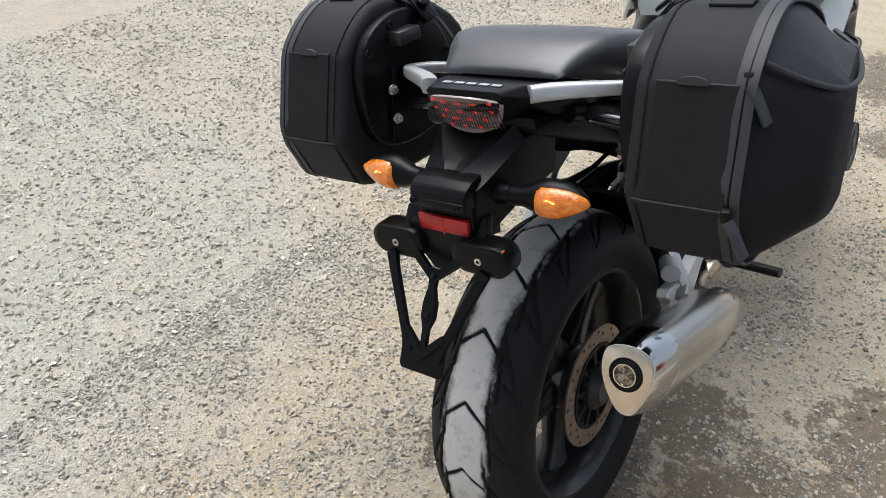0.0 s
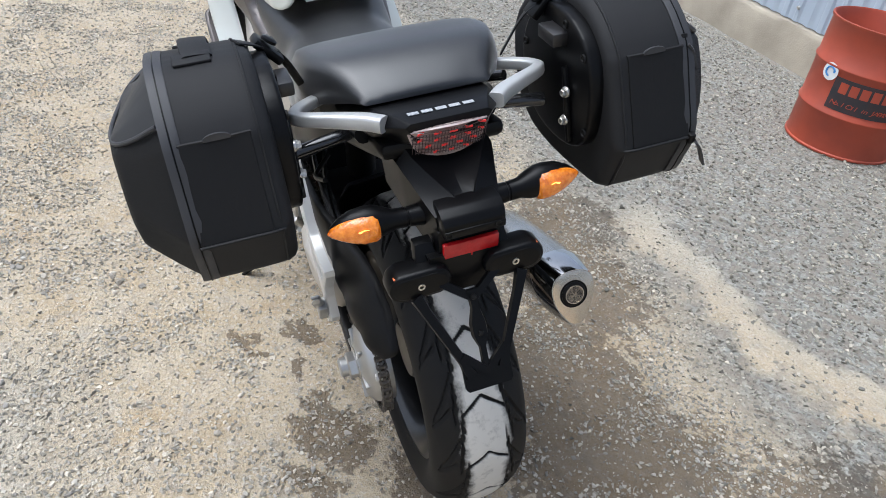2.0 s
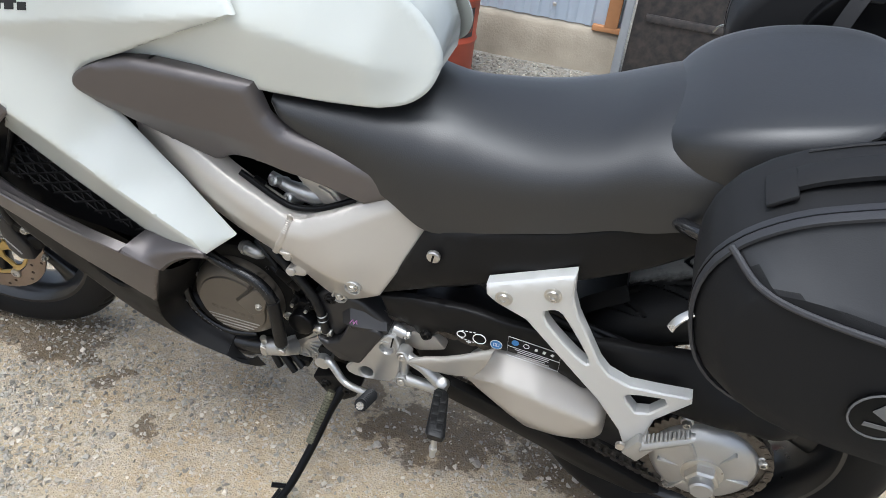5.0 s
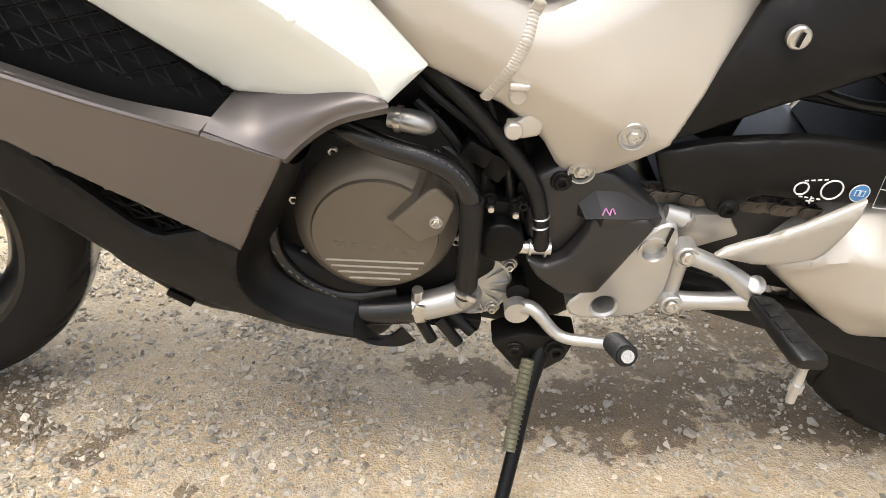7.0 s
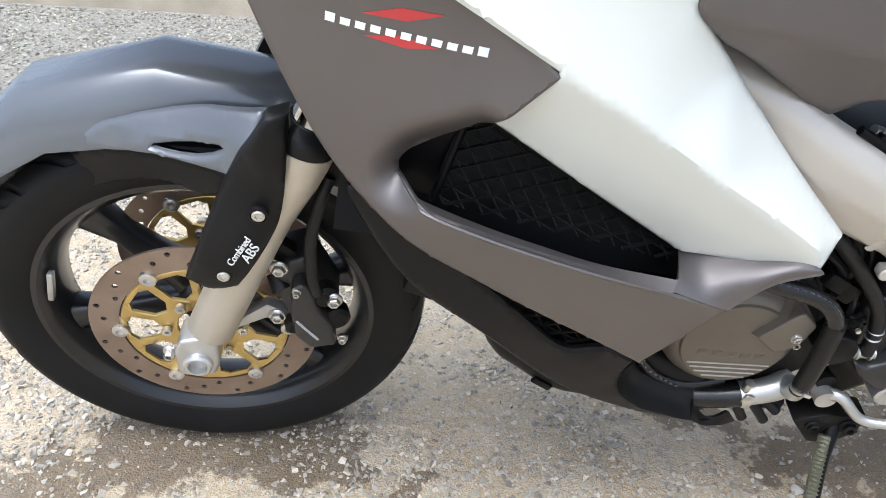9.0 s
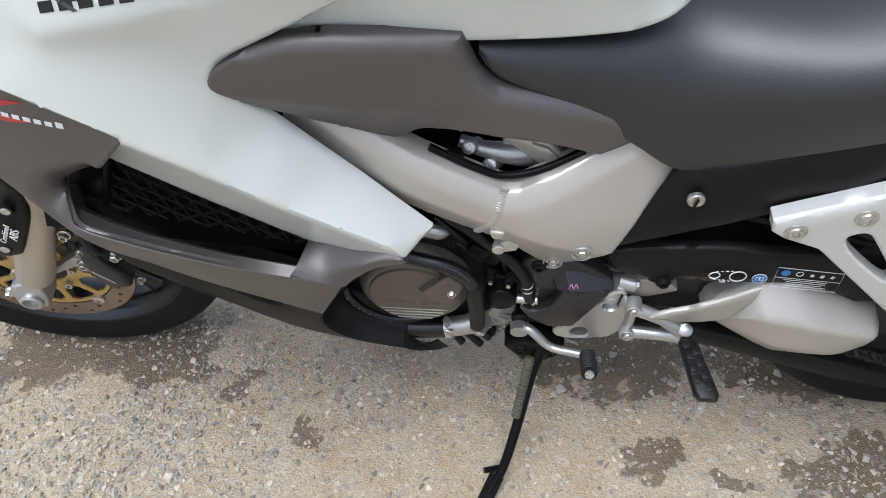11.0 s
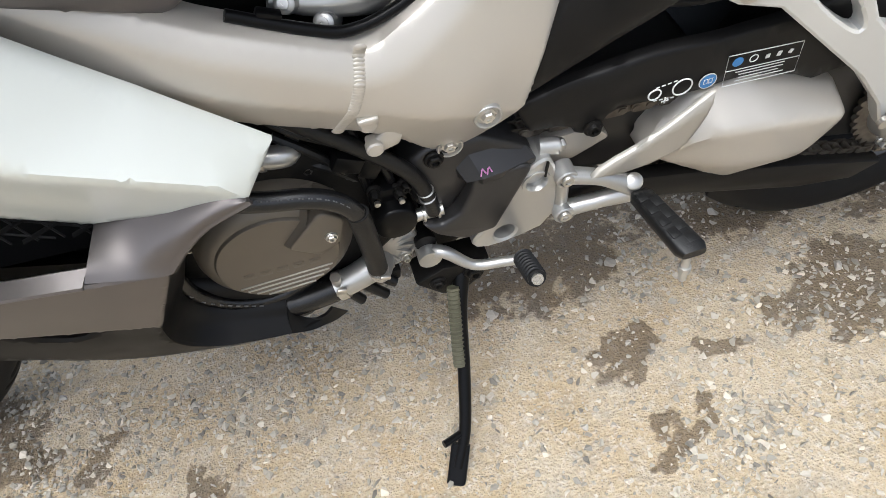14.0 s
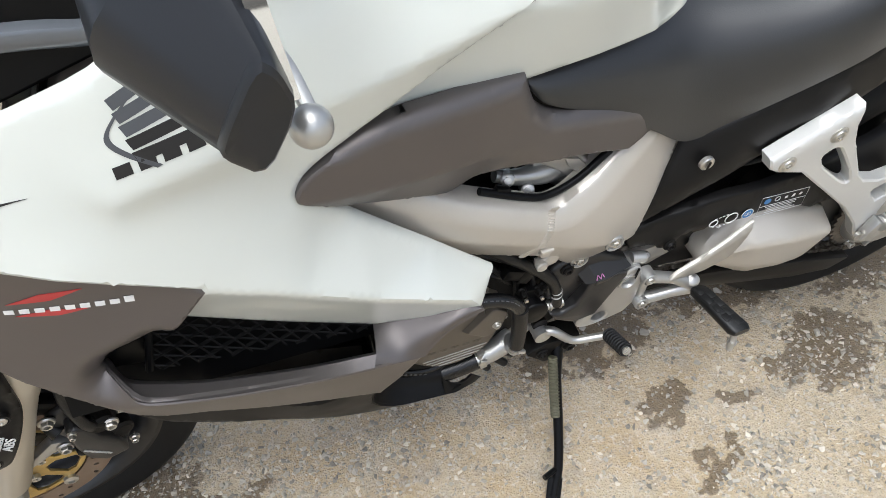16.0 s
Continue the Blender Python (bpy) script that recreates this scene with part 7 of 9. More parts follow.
# ---- seat ----
def seat_section(x, wb, zb, wt, zt, crown=0.0):
    pts = []
    for sgn in (-1, 1):
        p0, p1, p2, p3 = V(x, sgn * wb, zb), V(x, sgn * (wb * 1.04), zb + 0.62 * (zt - zb)), V(x, sgn * wt * 1.02, zt), V(x, 0, zt + crown)
        q = [(1 - t) ** 3 * p0 + 3 * t * (1 - t) ** 2 * p1 + 3 * t * t * (1 - t) * p2 + t ** 3 * p3 for t in [k / 12 for k in range(13)]]
        pts += q if sgn < 0 else q[-2::-1]
    return pts


def smooth_sections(keys, n=5):
    out = []
    arr = [Vector(k) if len(k) <= 4 else k for k in keys]
    a = np.array(keys, float)
    t = np.arange(len(a))
    fine = np.linspace(0, len(a) - 1, (len(a) - 1) * n + 1)
    cols = []
    for c in range(a.shape[1]):
        y = a[:, c]
        m = np.gradient(y)
        i = np.minimum(fine.astype(int), len(a) - 2)
        f = fine - i
        h00, h10, h01, h11 = 2 * f ** 3 - 3 * f ** 2 + 1, f ** 3 - 2 * f ** 2 + f, -2 * f ** 3 + 3 * f ** 2, f ** 3 - f ** 2
        cols.append(h00 * y[i] + h10 * m[i] + h01 * y[i + 1] + h11 * m[i + 1])
    return np.stack(cols, 1)


rider = [(-0.712, 0.138, 0.838, 0.10, 0.862, 0.0), (-0.69, 0.146, 0.815, 0.11, 0.866, 0.0), (-0.62, 0.142, 0.775, 0.115, 0.862, 0.0), (-0.54, 0.138, 0.718, 0.118, 0.853, 0.003), (-0.48, 0.136, 0.676, 0.122, 0.846, 0.003), (-0.42, 0.140, 0.692, 0.140, 0.845, 0.0),
         (-0.34, 0.148, 0.722, 0.158, 0.852, -0.002), (-0.27, 0.152, 0.748, 0.162, 0.872, 0.0), (-0.215, 0.150, 0.768, 0.155, 0.898, 0.002), (-0.17, 0.156, 0.782, 0.164, 0.914, 0.002), (-0.12, 0.160, 0.806, 0.168, 0.925, 0.002), (-0.07, 0.158, 0.84, 0.166, 0.932, 0.002), (0.0, 0.140, 0.875, 0.145, 0.942, 0.002)]
seat = part("rider_seat", loft([seat_section(*r) for r in smooth_sections(rider)]), SEAT, bike, "black vinyl rider seat, lightly scuffed", 60)
def cushion(x, wb, zb, wt, zt):
    """A flat-topped seat section with firm shoulders."""
    half = [(wb, zb), (wb * 1.015, zb + 0.35 * (zt - zb)), (wb * 0.5 + wt * 0.52, zb + 0.72 * (zt - zb)), (wt, zb + 0.93 * (zt - zb)), (wt - 0.014, zt - 0.001), (wt * 0.72, zt + 0.0015), (wt * 0.36, zt + 0.003)]
    side = [(p[0], p[1]) for p in half]
    return [V(x, -y, z) for y, z in side] + [V(x, 0, zt + 0.0035)] + [V(x, y, z) for y, z in reversed(side)]


pill = [(-0.182, 0.100, 0.890, 0.085, 0.902), (-0.165, 0.132, 0.883, 0.118, 0.916), (-0.13, 0.153, 0.880, 0.142, 0.938), (-0.07, 0.166, 0.885, 0.153, 0.961), (0.0, 0.162, 0.900, 0.148, 0.977), (0.05, 0.145, 0.917, 0.130, 0.983), (0.085, 0.126, 0.930, 0.112, 0.977), (0.115, 0.108, 0.940, 0.096, 0.963), (0.132, 0.098, 0.943, 0.088, 0.952), (0.136, 0.094, 0.943, 0.084, 0.946)]
part("pillion_seat", loft([cushion(*r) for r in smooth_sections(pill, 4)]), SEAT, bike, "black vinyl pillion seat", 50)

sc = [(-0.480, 0.674, -0.132, 1), (-0.33, 0.725, -0.146), (-0.190, 0.775, -0.146), (-0.105, 0.815, -0.140), (0.02, 0.875, -0.118), (0.09, 0.905, -0.10, 1), (0.10, 0.885, -0.10, 1), (0.0, 0.825, -0.116), (-0.105, 0.752, -0.142), (-0.160, 0.712, -0.148), (-0.229, 0.672, -0.150, 1), (-0.300, 0.640, -0.152), (-0.370, 0.618, -0.153), (-0.450, 0.582, -0.153), (-0.545, 0.532, -0.148, 1)]
cover = panel("seat_side_panel", sc, [(-0.42, 0.645, -0.156), (-0.30, 0.69, -0.158), (-0.46, 0.60, -0.158)], COWL, bike, "black textured panel under the seat", 0.006, 0.016, 0.004)
mirrored(cover)
part("quarter_turn_screw", lathe([(0.0105, 0), (0.0105, 0.005), (0.009, 0.0065), (0, 0.0065)], (-0.457, -0.156, 0.650), (0, -1, 0), 24), BOLT, cover)
part("screw_slot", box((-0.457, -0.1645, 0.650), (0.003, 0.0012, 0.013), (0, 10, 0), 0), DARKMETAL, cover)

# ---- passenger peg brackets ----
def strip(pts, w, y0, y1, bevel=0.003):
    """A bar of width w along (x, z) points, between two depths."""
    left, right = [], []
    for i, p in enumerate(pts):
        a, b = pts[max(0, i - 1)], pts[min(len(pts) - 1, i + 1)]
        d = Vector((b[0] - a[0], b[1] - a[1])).normalized()
        wi = w[i] if isinstance(w, (list, tuple)) else w
        left.append((p[0] - d.y * wi / 2, p[1] + d.x * wi / 2))
        right.append((p[0] + d.y * wi / 2, p[1] - d.x * wi / 2))
    return prism(left + right[::-1], y0, y1, bevel, 2)


pk = [(-0.370, 0.641), (-0.248, 0.699), (-0.244, 0.660), (-0.232, 0.628), (-0.185, 0.545), (-0.168, 0.526), (-0.135, 0.513), (-0.043, 0.521), (-0.040, 0.509), (-0.082, 0.452), (-0.086, 0.420), (-0.072, 0.374), (-0.078, 0.360), (-0.099, 0.352), (-0.112, 0.372), (-0.127, 0.405), (-0.172, 0.463), (-0.304, 0.594), (-0.350, 0.612), (-0.367, 0.624)]
hole_a = [(p[0], p[1]) for p in chaikin([(-0.290, 0.612, 0), (-0.262, 0.633, 0), (-0.240, 0.605, 0), (-0.196, 0.540, 0), (-0.207, 0.532, 0)], 2)]
hole_b = [(p[0], p[1]) for p in chaikin([(-0.136, 0.484, 0), (-0.130, 0.496, 0), (-0.062, 0.508, 0), (-0.104, 0.450, 0)], 1)]


def bracket_y(x, z):
    x, z = np.atleast_1d(x), np.atleast_1d(z)
    top = np.maximum(0, (z - (0.808 + 0.475 * x)) / 0.02)
    return -0.190 + 0.010 * np.clip(top, 0, 1.5) + 0.04 * np.maximum(0, x + 0.09)


pb = part("passenger_peg_bracket", sheet(pk, bracket_y, 0.018, 0.012, 0.003, [hole_a, hole_b], 0.008), PEGPAINT, bike, "silver cast passenger footpeg bracket", 35)
pb.location.y = 0.008
for x, z in ((-0.341, 0.626), (-0.273, 0.656)):
    part("bolt_seat", lathe([(0.0135, -0.003), (0.0135, 0.0008), (0.010, 0.0002)], (x, -0.190, z), (0, -1, 0), 24), BOLT, pb)
    part("bracket_bolt", capbolt((x, -0.190, z), 0.0085, 0.004), BOLT, pb)
pp = part("folded_peg", loft([[V(-0.090 + 0.066 * f, -0.205 - 0.010 * f, 0.408 + 0.062 * f) + V(0, w * math.cos(u), h * math.sin(u)) for u in [2 * math.pi * j / 12 for j in range(12)]] for f, w, h in ((0, 0.013, 0.014), (0.1, 0.012, 0.011), (0.9, 0.010, 0.010), (1.0, 0.008, 0.006))]), SILVER, pb, "folded silver passenger peg")
for k in range(11):
    f = 0.10 + 0.08 * k
    part("peg_tooth", box((-0.0935 + 0.066 * f, -0.206 - 0.010 * f, 0.4195 + 0.062 * f), (0.0042, 0.016, 0.005), (0, -43, 0), 0.001), SILVER, pp)
part("peg_hinge", box((-0.092, -0.200, 0.392), (0.030, 0.020, 0.046), (0, 24, 0), 0.004), SILVER, pb)
part("peg_pivot", lathe([(0.008, 0), (0.008, 0.006), (0, 0.006)], (-0.118, -0.198, 0.384), (0, -1, 0), 14), BOLT, pb)
right_pb = mirrored(pb)
for o in pb.children:
    mirrored(o, parent=right_pb)

# ---- tail ----
def facet_loft(rows):
    """A body of flat facets: rows of x, half-width, shoulder half-width, top, shoulder and belly heights."""
    return loft([[V(x, -w, zs), V(x, -wt, zt), V(x, wt, zt), V(x, w, zs), V(x, w * 0.75, zb), V(x, -w * 0.75, zb)] for x, w, wt, zt, zs, zb in rows])


def soften(bm, width=0.003):
    bmesh.ops.recalc_face_normals(bm, faces=bm.faces)
    bmesh.ops.bevel(bm, geom=bm.edges[:], offset=width, segments=2, affect="EDGES", profile=0.6, clamp_overlap=True)
    return bm


tail = part("tail_cowl", soften(facet_loft([(-0.02, 0.118, 0.085, 0.908, 0.890, 0.850), (0.08, 0.124, 0.095, 0.926, 0.905, 0.868), (0.15, 0.108, 0.088, 0.942, 0.918, 0.885), (0.188, 0.088, 0.072, 0.949, 0.932, 0.900), (0.228, 0.064, 0.056, 0.951, 0.946, 0.920)])), PLASTIC, bike, "satin black tail cowl with a pale brand mark", 30)
for k in range(5):
    part("brand_mark", box((0.200, -0.044 + 0.0205 * k, 0.9506), (0.0085, 0.0160, 0.0010), (0, -3, 0), 0), PALEPRINT, tail)
LENS_OUT = [(-0.060, 0.938), (-0.030, 0.946), (0.0, 0.948), (0.030, 0.946), (0.060, 0.938), (0.061, 0.929), (0.049, 0.898), (0.026, 0.889), (0.0, 0.886), (-0.026, 0.889), (-0.049, 0.898), (-0.061, 0.929)]
lens_pts = [(p[0], p[1]) for p in chaikin([(a, b, 0) for a, b in LENS_OUT], 1)]


def lens_x(y, z):
    return 0.2440 - 4.5 * y * y - 0.40 * (0.938 - z)


tl = part("tail_light", loft([[V(0.20, y * 0.85, 0.912 + (z - 0.917) * 0.6) for y, z in lens_pts], [V(lens_x(y, z) - 0.003, y, z) for y, z in lens_pts], [V(lens_x(y, z), y * 0.96, 0.923 + (z - 0.923) * 0.94) for y, z in lens_pts]]), CLEARLENS, bike, "smoked tail light lens with red diodes", 40)
for r, n, w in ((0.936, 5, 0.0115), (0.923, 5, 0.009), (0.911, 4, 0.009), (0.899, 3, 0.008)):
    for k in range(n):
        y = (k - (n - 1) / 2) * 0.0225
        part("diode", box((lens_x(y, r) - 0.0002, y, r), (0.0016, w, 0.0042), (0, 22, -math.degrees(math.atan(9.0 * y))), 0.0006), LED, tl)
for k in range(27):
    y = (k - 13) * 0.0042
    part("lens_rib", box((lens_x(y, 0.917), y, 0.918 - 0.004 * abs(y) / 0.05), (0.0012, 0.0007, 0.050 - 0.24 * abs(y)), (0, 21.8, 0), 0), CLEARRIB, tl)
for z in (0.938, 0.930, 0.9235, 0.917, 0.905, 0.8985):
    h = 0.058 - 0.28 * max(0.0, 0.930 - z)
    part("lens_rib", tube([V(lens_x(y, z) + 0.0003, y, z) for y in [h * (j / 4 - 1) for j in range(9)]], 0.0007, 6, 2), CLEARRIB, tl)


def undertail_section(x, w, zs, r, zr, zc, zb):
    """A moulding with two ridges either side of a sunken middle."""
    return [V(x, -w * 0.92, zb), V(x, -w, zs), V(x, -(w + r) / 2, (zs + zr) / 2 - 0.002), V(x, -r, zr), V(x, -r * 0.86, zr - 0.002), V(x, 0, zc),
            V(x, r * 0.86, zr - 0.002), V(x, r, zr), V(x, (w + r) / 2, (zs + zr) / 2 - 0.002), V(x, w, zs), V(x, w * 0.92, zb)]


tail_base = part("undertail", loft([undertail_section(*r) for r in ((0.120, 0.080, 0.880, 0.066, 0.895, 0.893, 0.80), (0.196, 0.074, 0.876, 0.062, 0.902, 0.890, 0.79), (0.212, 0.070, 0.868, 0.055, 0.889, 0.877, 0.785),
    (0.232, 0.064, 0.858, 0.042, 0.875, 0.864, 0.775), (0.254, 0.058, 0.847, 0.028, 0.862, 0.854, 0.765), (0.274, 0.053, 0.838, 0.015, 0.850, 0.846, 0.76), (0.288, 0.050, 0.833, 0.008, 0.8425, 0.841, 0.76), (0.2905, 0.049, 0.824, 0.008, 0.832, 0.832, 0.762))]), PLASTIC, bike, "satin black undertail moulding", 22)
lamp = part("plate_lamp", soften(loft([[V(x, -w, zt), V(x, w, zt), V(x, w, zb), V(x, -w, zb)] for x, w, zt, zb in ((0.268, 0.046, 0.850, 0.812), (0.294, 0.047, 0.847, 0.811), (0.308, 0.047, 0.840, 0.810), (0.315, 0.0455, 0.830, 0.811))]), 0.003), PLASTIC, tail_base)
part("lamp_lip", box((0.3125, 0.0, 0.817), (0.008, 0.092, 0.014), (0, 6, 0), 0.003), PLASTIC, lamp)
for s in (-1, 1):
    part("lamp_screw", lathe([(0.0050, 0), (0.0050, 0.002), (0.0032, 0.002), (0.0030, 0.0005), (0, 0.0005)], (0.3165, 0.037 * s - 0.003, 0.818), (1, 0, 0.1), 12), DARKMETAL, lamp)
    part("side_bolt", lathe([(0.006, 0), (0.006, 0.003), (0.003, 0.003), (0.003, 0.001), (0, 0.001)], (0.272, 0.0495 * s, 0.782), (0, s, 0.1), 14), DARKMETAL, tail_base)
rf = part("reflector", box((0.3000, -0.003, 0.778), (0.008, 0.085, 0.030), (0, 6, 0), 0.002), REDLENS, bike, "red rectangular rear reflector")
part("reflector_mid", box((0.3043, -0.003, 0.778), (0.0012, 0.0025, 0.028), (0, 6, 0), 0), REDLENS, rf)
part("reflector_body", soften(loft([[V(x, -w - 0.003, zt), V(x, w - 0.003, zt), V(x, w - 0.003, zb), V(x, -w - 0.003, zb)] for x, w, zt, zb in ((0.235, 0.050, 0.812, 0.745), (0.2965, 0.047, 0.812, 0.758))]), 0.004), PLASTIC, bike)


def stadium(yc, zc, w, h, x0, x1, bevel):
    pts = []
    for k in range(24):
        a = 2 * math.pi * k / 24
        pts.append((math.copysign((w - h) / 2, math.cos(a)) + h / 2 * math.cos(a), h / 2 * math.sin(a)))
    secs = [[V(x, yc + p[0] * s, zc + p[1] * s) for p in pts] for x, s in ((x0, 0.92), (x0 + bevel, 1.0), (x1 - bevel, 1.0), (x1 - bevel * 0.3, 0.96), (x1, 0.86))]
    return loft(secs)


def hang(y, z, o=0.0):
    """A point of the sloping plate hanger, o in front of its back face."""
    return V(0.306 + 0.50 * (0.742 - z) + 0.9 * o, y, z + 0.44 * o)


def hang_bar(points, widths, o0=0.0, o1=0.007):
    """A flat bar along (y, z) points of the hanger."""
    secs = []
    for i, (y, z) in enumerate(points):
        a, b = points[max(0, i - 1)], points[min(len(points) - 1, i + 1)]
        d = Vector((b[0] - a[0], b[1] - a[1])).normalized()
        ny, nz = -d.y * widths[i] / 2, d.x * widths[i] / 2
        secs.append([hang(y - ny, z - nz, o0), hang(y + ny, z + nz, o0), hang(y + 0.8 * ny, z + 0.8 * nz, o1), hang(y - 0.8 * ny, z - 0.8 * nz, o1)])
    return loft(secs)


HY = -0.013
hanger = part("plate_hanger", loft([[V(x, y + HY, z) for y, z in ((-0.055, 0.775), (0.055, 0.775), (0.048, 0.745), (0.016, 0.705), (-0.016, 0.705), (-0.048, 0.745))] for x in (0.286, 0.303)]), PLASTIC, bike, "black number plate hanger without a plate")
for s, yc in ((-1, -0.086), (1, 0.060)):
    pad = part("mounting_pad", stadium(yc, 0.742, 0.096, 0.048, 0.276, 0.316, 0.007), PLASTIC, hanger)
    part("pad_face", stadium(yc, 0.742, 0.084, 0.037, 0.310, 0.3172, 0.0015), PLASTIC, pad)
    part("pad_screw", lathe([(0.0055, 0), (0.0055, 0.0015), (0.003, 0.0015), (0.003, 0.0), (0, 0)], (0.3172, yc, 0.742), (1, 0, 0), 12), BOLT, pad)
    # the orange light leaking past the pad rim, made as a coloured block
    part("glint", box((0.3085, yc + 0.036 * s, 0.7615), (0.006, 0.004, 0.002), (0, 0, 0), 0.0005), mat("orange_glint", (0.7, 0.16, 0.04), 0.3), pad, "tiny orange glint on the pad rim")
    part("pad_arm", soften(loft([[V(x, yc - 0.45 * s * 0.04 + s * w, z), V(x, yc - 0.45 * s * 0.04 - s * w, z), V(x + 0.02, yc - 0.45 * s * 0.04 - s * w, z), V(x + 0.02, yc - 0.45 * s * 0.04 + s * w, z)] for x, w, z in ((0.262, 0.014, 0.790), (0.278, 0.018, 0.755))]), 0.003), PLASTIC, hanger)
    part("hanger_arm", hang_bar([(HY + 0.082 * s, 0.724), (HY + 0.072 * s, 0.700), (HY + 0.034 * s, 0.622), (HY + 0.026 * s, 0.600)], [0.020, 0.016, 0.014, 0.020]), PLASTIC, hanger)
    part("hanger_brace", hang_bar([(HY + 0.044 * s, 0.735), (HY + 0.004 * s, 0.706)], [0.014, 0.012]), PLASTIC, hanger)
part("hanger_spine", hang_bar([(HY, 0.716), (HY, 0.700), (HY, 0.690), (HY, 0.670), (HY, 0.652), (HY, 0.635), (HY, 0.600)], [0.026, 0.014, 0.013, 0.026, 0.026, 0.011, 0.012]), PLASTIC, hanger)
for z in (0.706, 0.655):
    part("spine_rivet", lathe([(0.005, 0), (0.004, 0.003), (0, 0.004)], hang(HY, z, 0.007), (0.9, 0, 0.44), 12), DARKMETAL, hanger)
part("plate_foot", loft([[hang(HY + y, z, o) for y, z in ((-0.038, 0.622), (-0.020, 0.612), (0.0, 0.603), (0.020, 0.612), (0.038, 0.622), (0.038, 0.582), (0.034, 0.577), (-0.034, 0.577), (-0.038, 0.582))] for o in (-0.001, 0.004)]), PLASTIC, hanger)
part("hanger_v", loft([[hang(HY + y, z, o) for y, z in ((-0.038, 0.626), (0, 0.594), (0.038, 0.626), (0.031, 0.634), (0, 0.608), (-0.031, 0.634))] for o in (0.0, 0.0085)]), PLASTIC, hanger)


def oval(y, x, z, w, h, n=24):
    return [V(x + w * math.cos(2 * math.pi * j / n), y, z + h * math.sin(2 * math.pi * j / n)) for j in range(n)]


for s in (-1, 1):
    sig = part("turn_signal", loft([oval(s * y, x, z, w, h) for y, x, z, w, h in ((0.040, 0.243, 0.812, 0.019, 0.019), (0.058, 0.243, 0.813, 0.0165, 0.0165), (0.0765, 0.243, 0.814, 0.0150, 0.0150), (0.0775, 0.243, 0.814, 0.0138, 0.0138), (0.0795, 0.243, 0.814, 0.0138, 0.0138), (0.0805, 0.243, 0.814, 0.0150, 0.0150),
        (0.098, 0.242, 0.815, 0.0155, 0.0155), (0.112, 0.241, 0.816, 0.0205, 0.0215), (0.126, 0.240, 0.818, 0.0235, 0.0250), (0.140, 0.239, 0.819, 0.0230, 0.0248), (0.160, 0.238, 0.820, 0.0195, 0.0210), (0.178, 0.239, 0.820, 0.0130, 0.0135), (0.190, 0.241, 0.820, 0.0050, 0.0050), (0.192, 0.242, 0.820, 0.001, 0.001))]),
        PLASTIC, bike, "black turn signal stalk with a lit amber lens", 40)
    part("lens", loft([oval(s * y, x, z, w, h) for y, x, z, w, h in ((0.121, 0.250, 0.815, 0.010, 0.013), (0.124, 0.250, 0.815, 0.0165, 0.0205), (0.130, 0.2500, 0.8155, 0.0190, 0.0228), (0.146, 0.2495, 0.816, 0.0195, 0.0226), (0.162, 0.2480, 0.817, 0.0170, 0.0195), (0.177, 0.2465, 0.818, 0.0125, 0.0140), (0.190, 0.246, 0.819, 0.0060, 0.0068), (0.1955, 0.246, 0.819, 0.001, 0.001))]),
        AMBER, sig, "glowing faceted amber lens", 50)
    part("bulb_glow", loft([[V(0.2670 - 0.003 * abs(k2), s * (0.146 + 0.012 * k2), 0.822) + V(0.002 * math.cos(u) * g, 0.011 * math.sin(u) * g * 0.6, 0.006 * math.cos(u) * g) for u in [2 * math.pi * j / 10 for j in range(10)]] for k2, g in ((-0.4, 0.5), (0, 1.0), (0.5, 0.5))]), AMBERHOT, sig, "bright bulb spot behind the lens", 60)

for s in (-1, 1):
    part("grab_rail", tube([(-0.03, 0.112 * s, 0.900), (0.008, 0.130 * s, 0.910), (0.060, 0.172 * s, 0.924), (0.088, 0.190 * s, 0.929), (0.112, 0.188 * s, 0.932), (0.145, 0.142 * s, 0.936), (0.170, 0.106 * s, 0.938), (0.192, 0.084 * s, 0.939)], [0.75, 0.75, 0.78, 0.78, 0.80, 0.92, 1.0, 1.0], 16, 7, flat=(0.0125, 0.0115)), RAIL, bike, "satin silver grab rail")
    part("subframe_tube", tube([(-0.20, 0.10 * s, 0.80), (0.02, 0.105 * s, 0.865), (0.12, 0.10 * s, 0.89)], 0.014, 12), PLASTIC, bike)
    part("rack_tube", tube([(0.04, 0.07 * s, 0.872), (0.085, 0.115 * s, 0.879), (0.10, 0.205 * s, 0.872)], 0.011, 12), GLOSSBLACK, bike)
    part("rack_tube", tube([(-0.16, 0.12 * s, 0.80), (-0.13, 0.17 * s, 0.815), (-0.08, 0.215 * s, 0.835)], 0.010, 12), GLOSSBLACK, bike)
part("inner_mudguard", loft([[V(0.025 + r * math.sin(radians(a)), y, 0.318 + r * math.cos(radians(a))) for r, y in ((0.345, -0.10), (0.365, -0.085), (0.372, 0), (0.365, 0.085), (0.345, 0.10), (0.358, 0.085), (0.364, 0), (0.358, -0.085))] for a in (-66, -55, -44, -33)]), PLASTIC, bike)
part("undertray", prism([(-0.45, 0.66), (-0.25, 0.70), (0.0, 0.80), (0.20, 0.885), (0.20, 0.91), (-0.45, 0.80)], -0.095, 0.095, 0.01), PLASTIC, bike)
for p in ((-0.095, 0.03, 0.80), (-0.095, 0.03, 0.84), (0.06, -0.05, 0.83)):
    pass

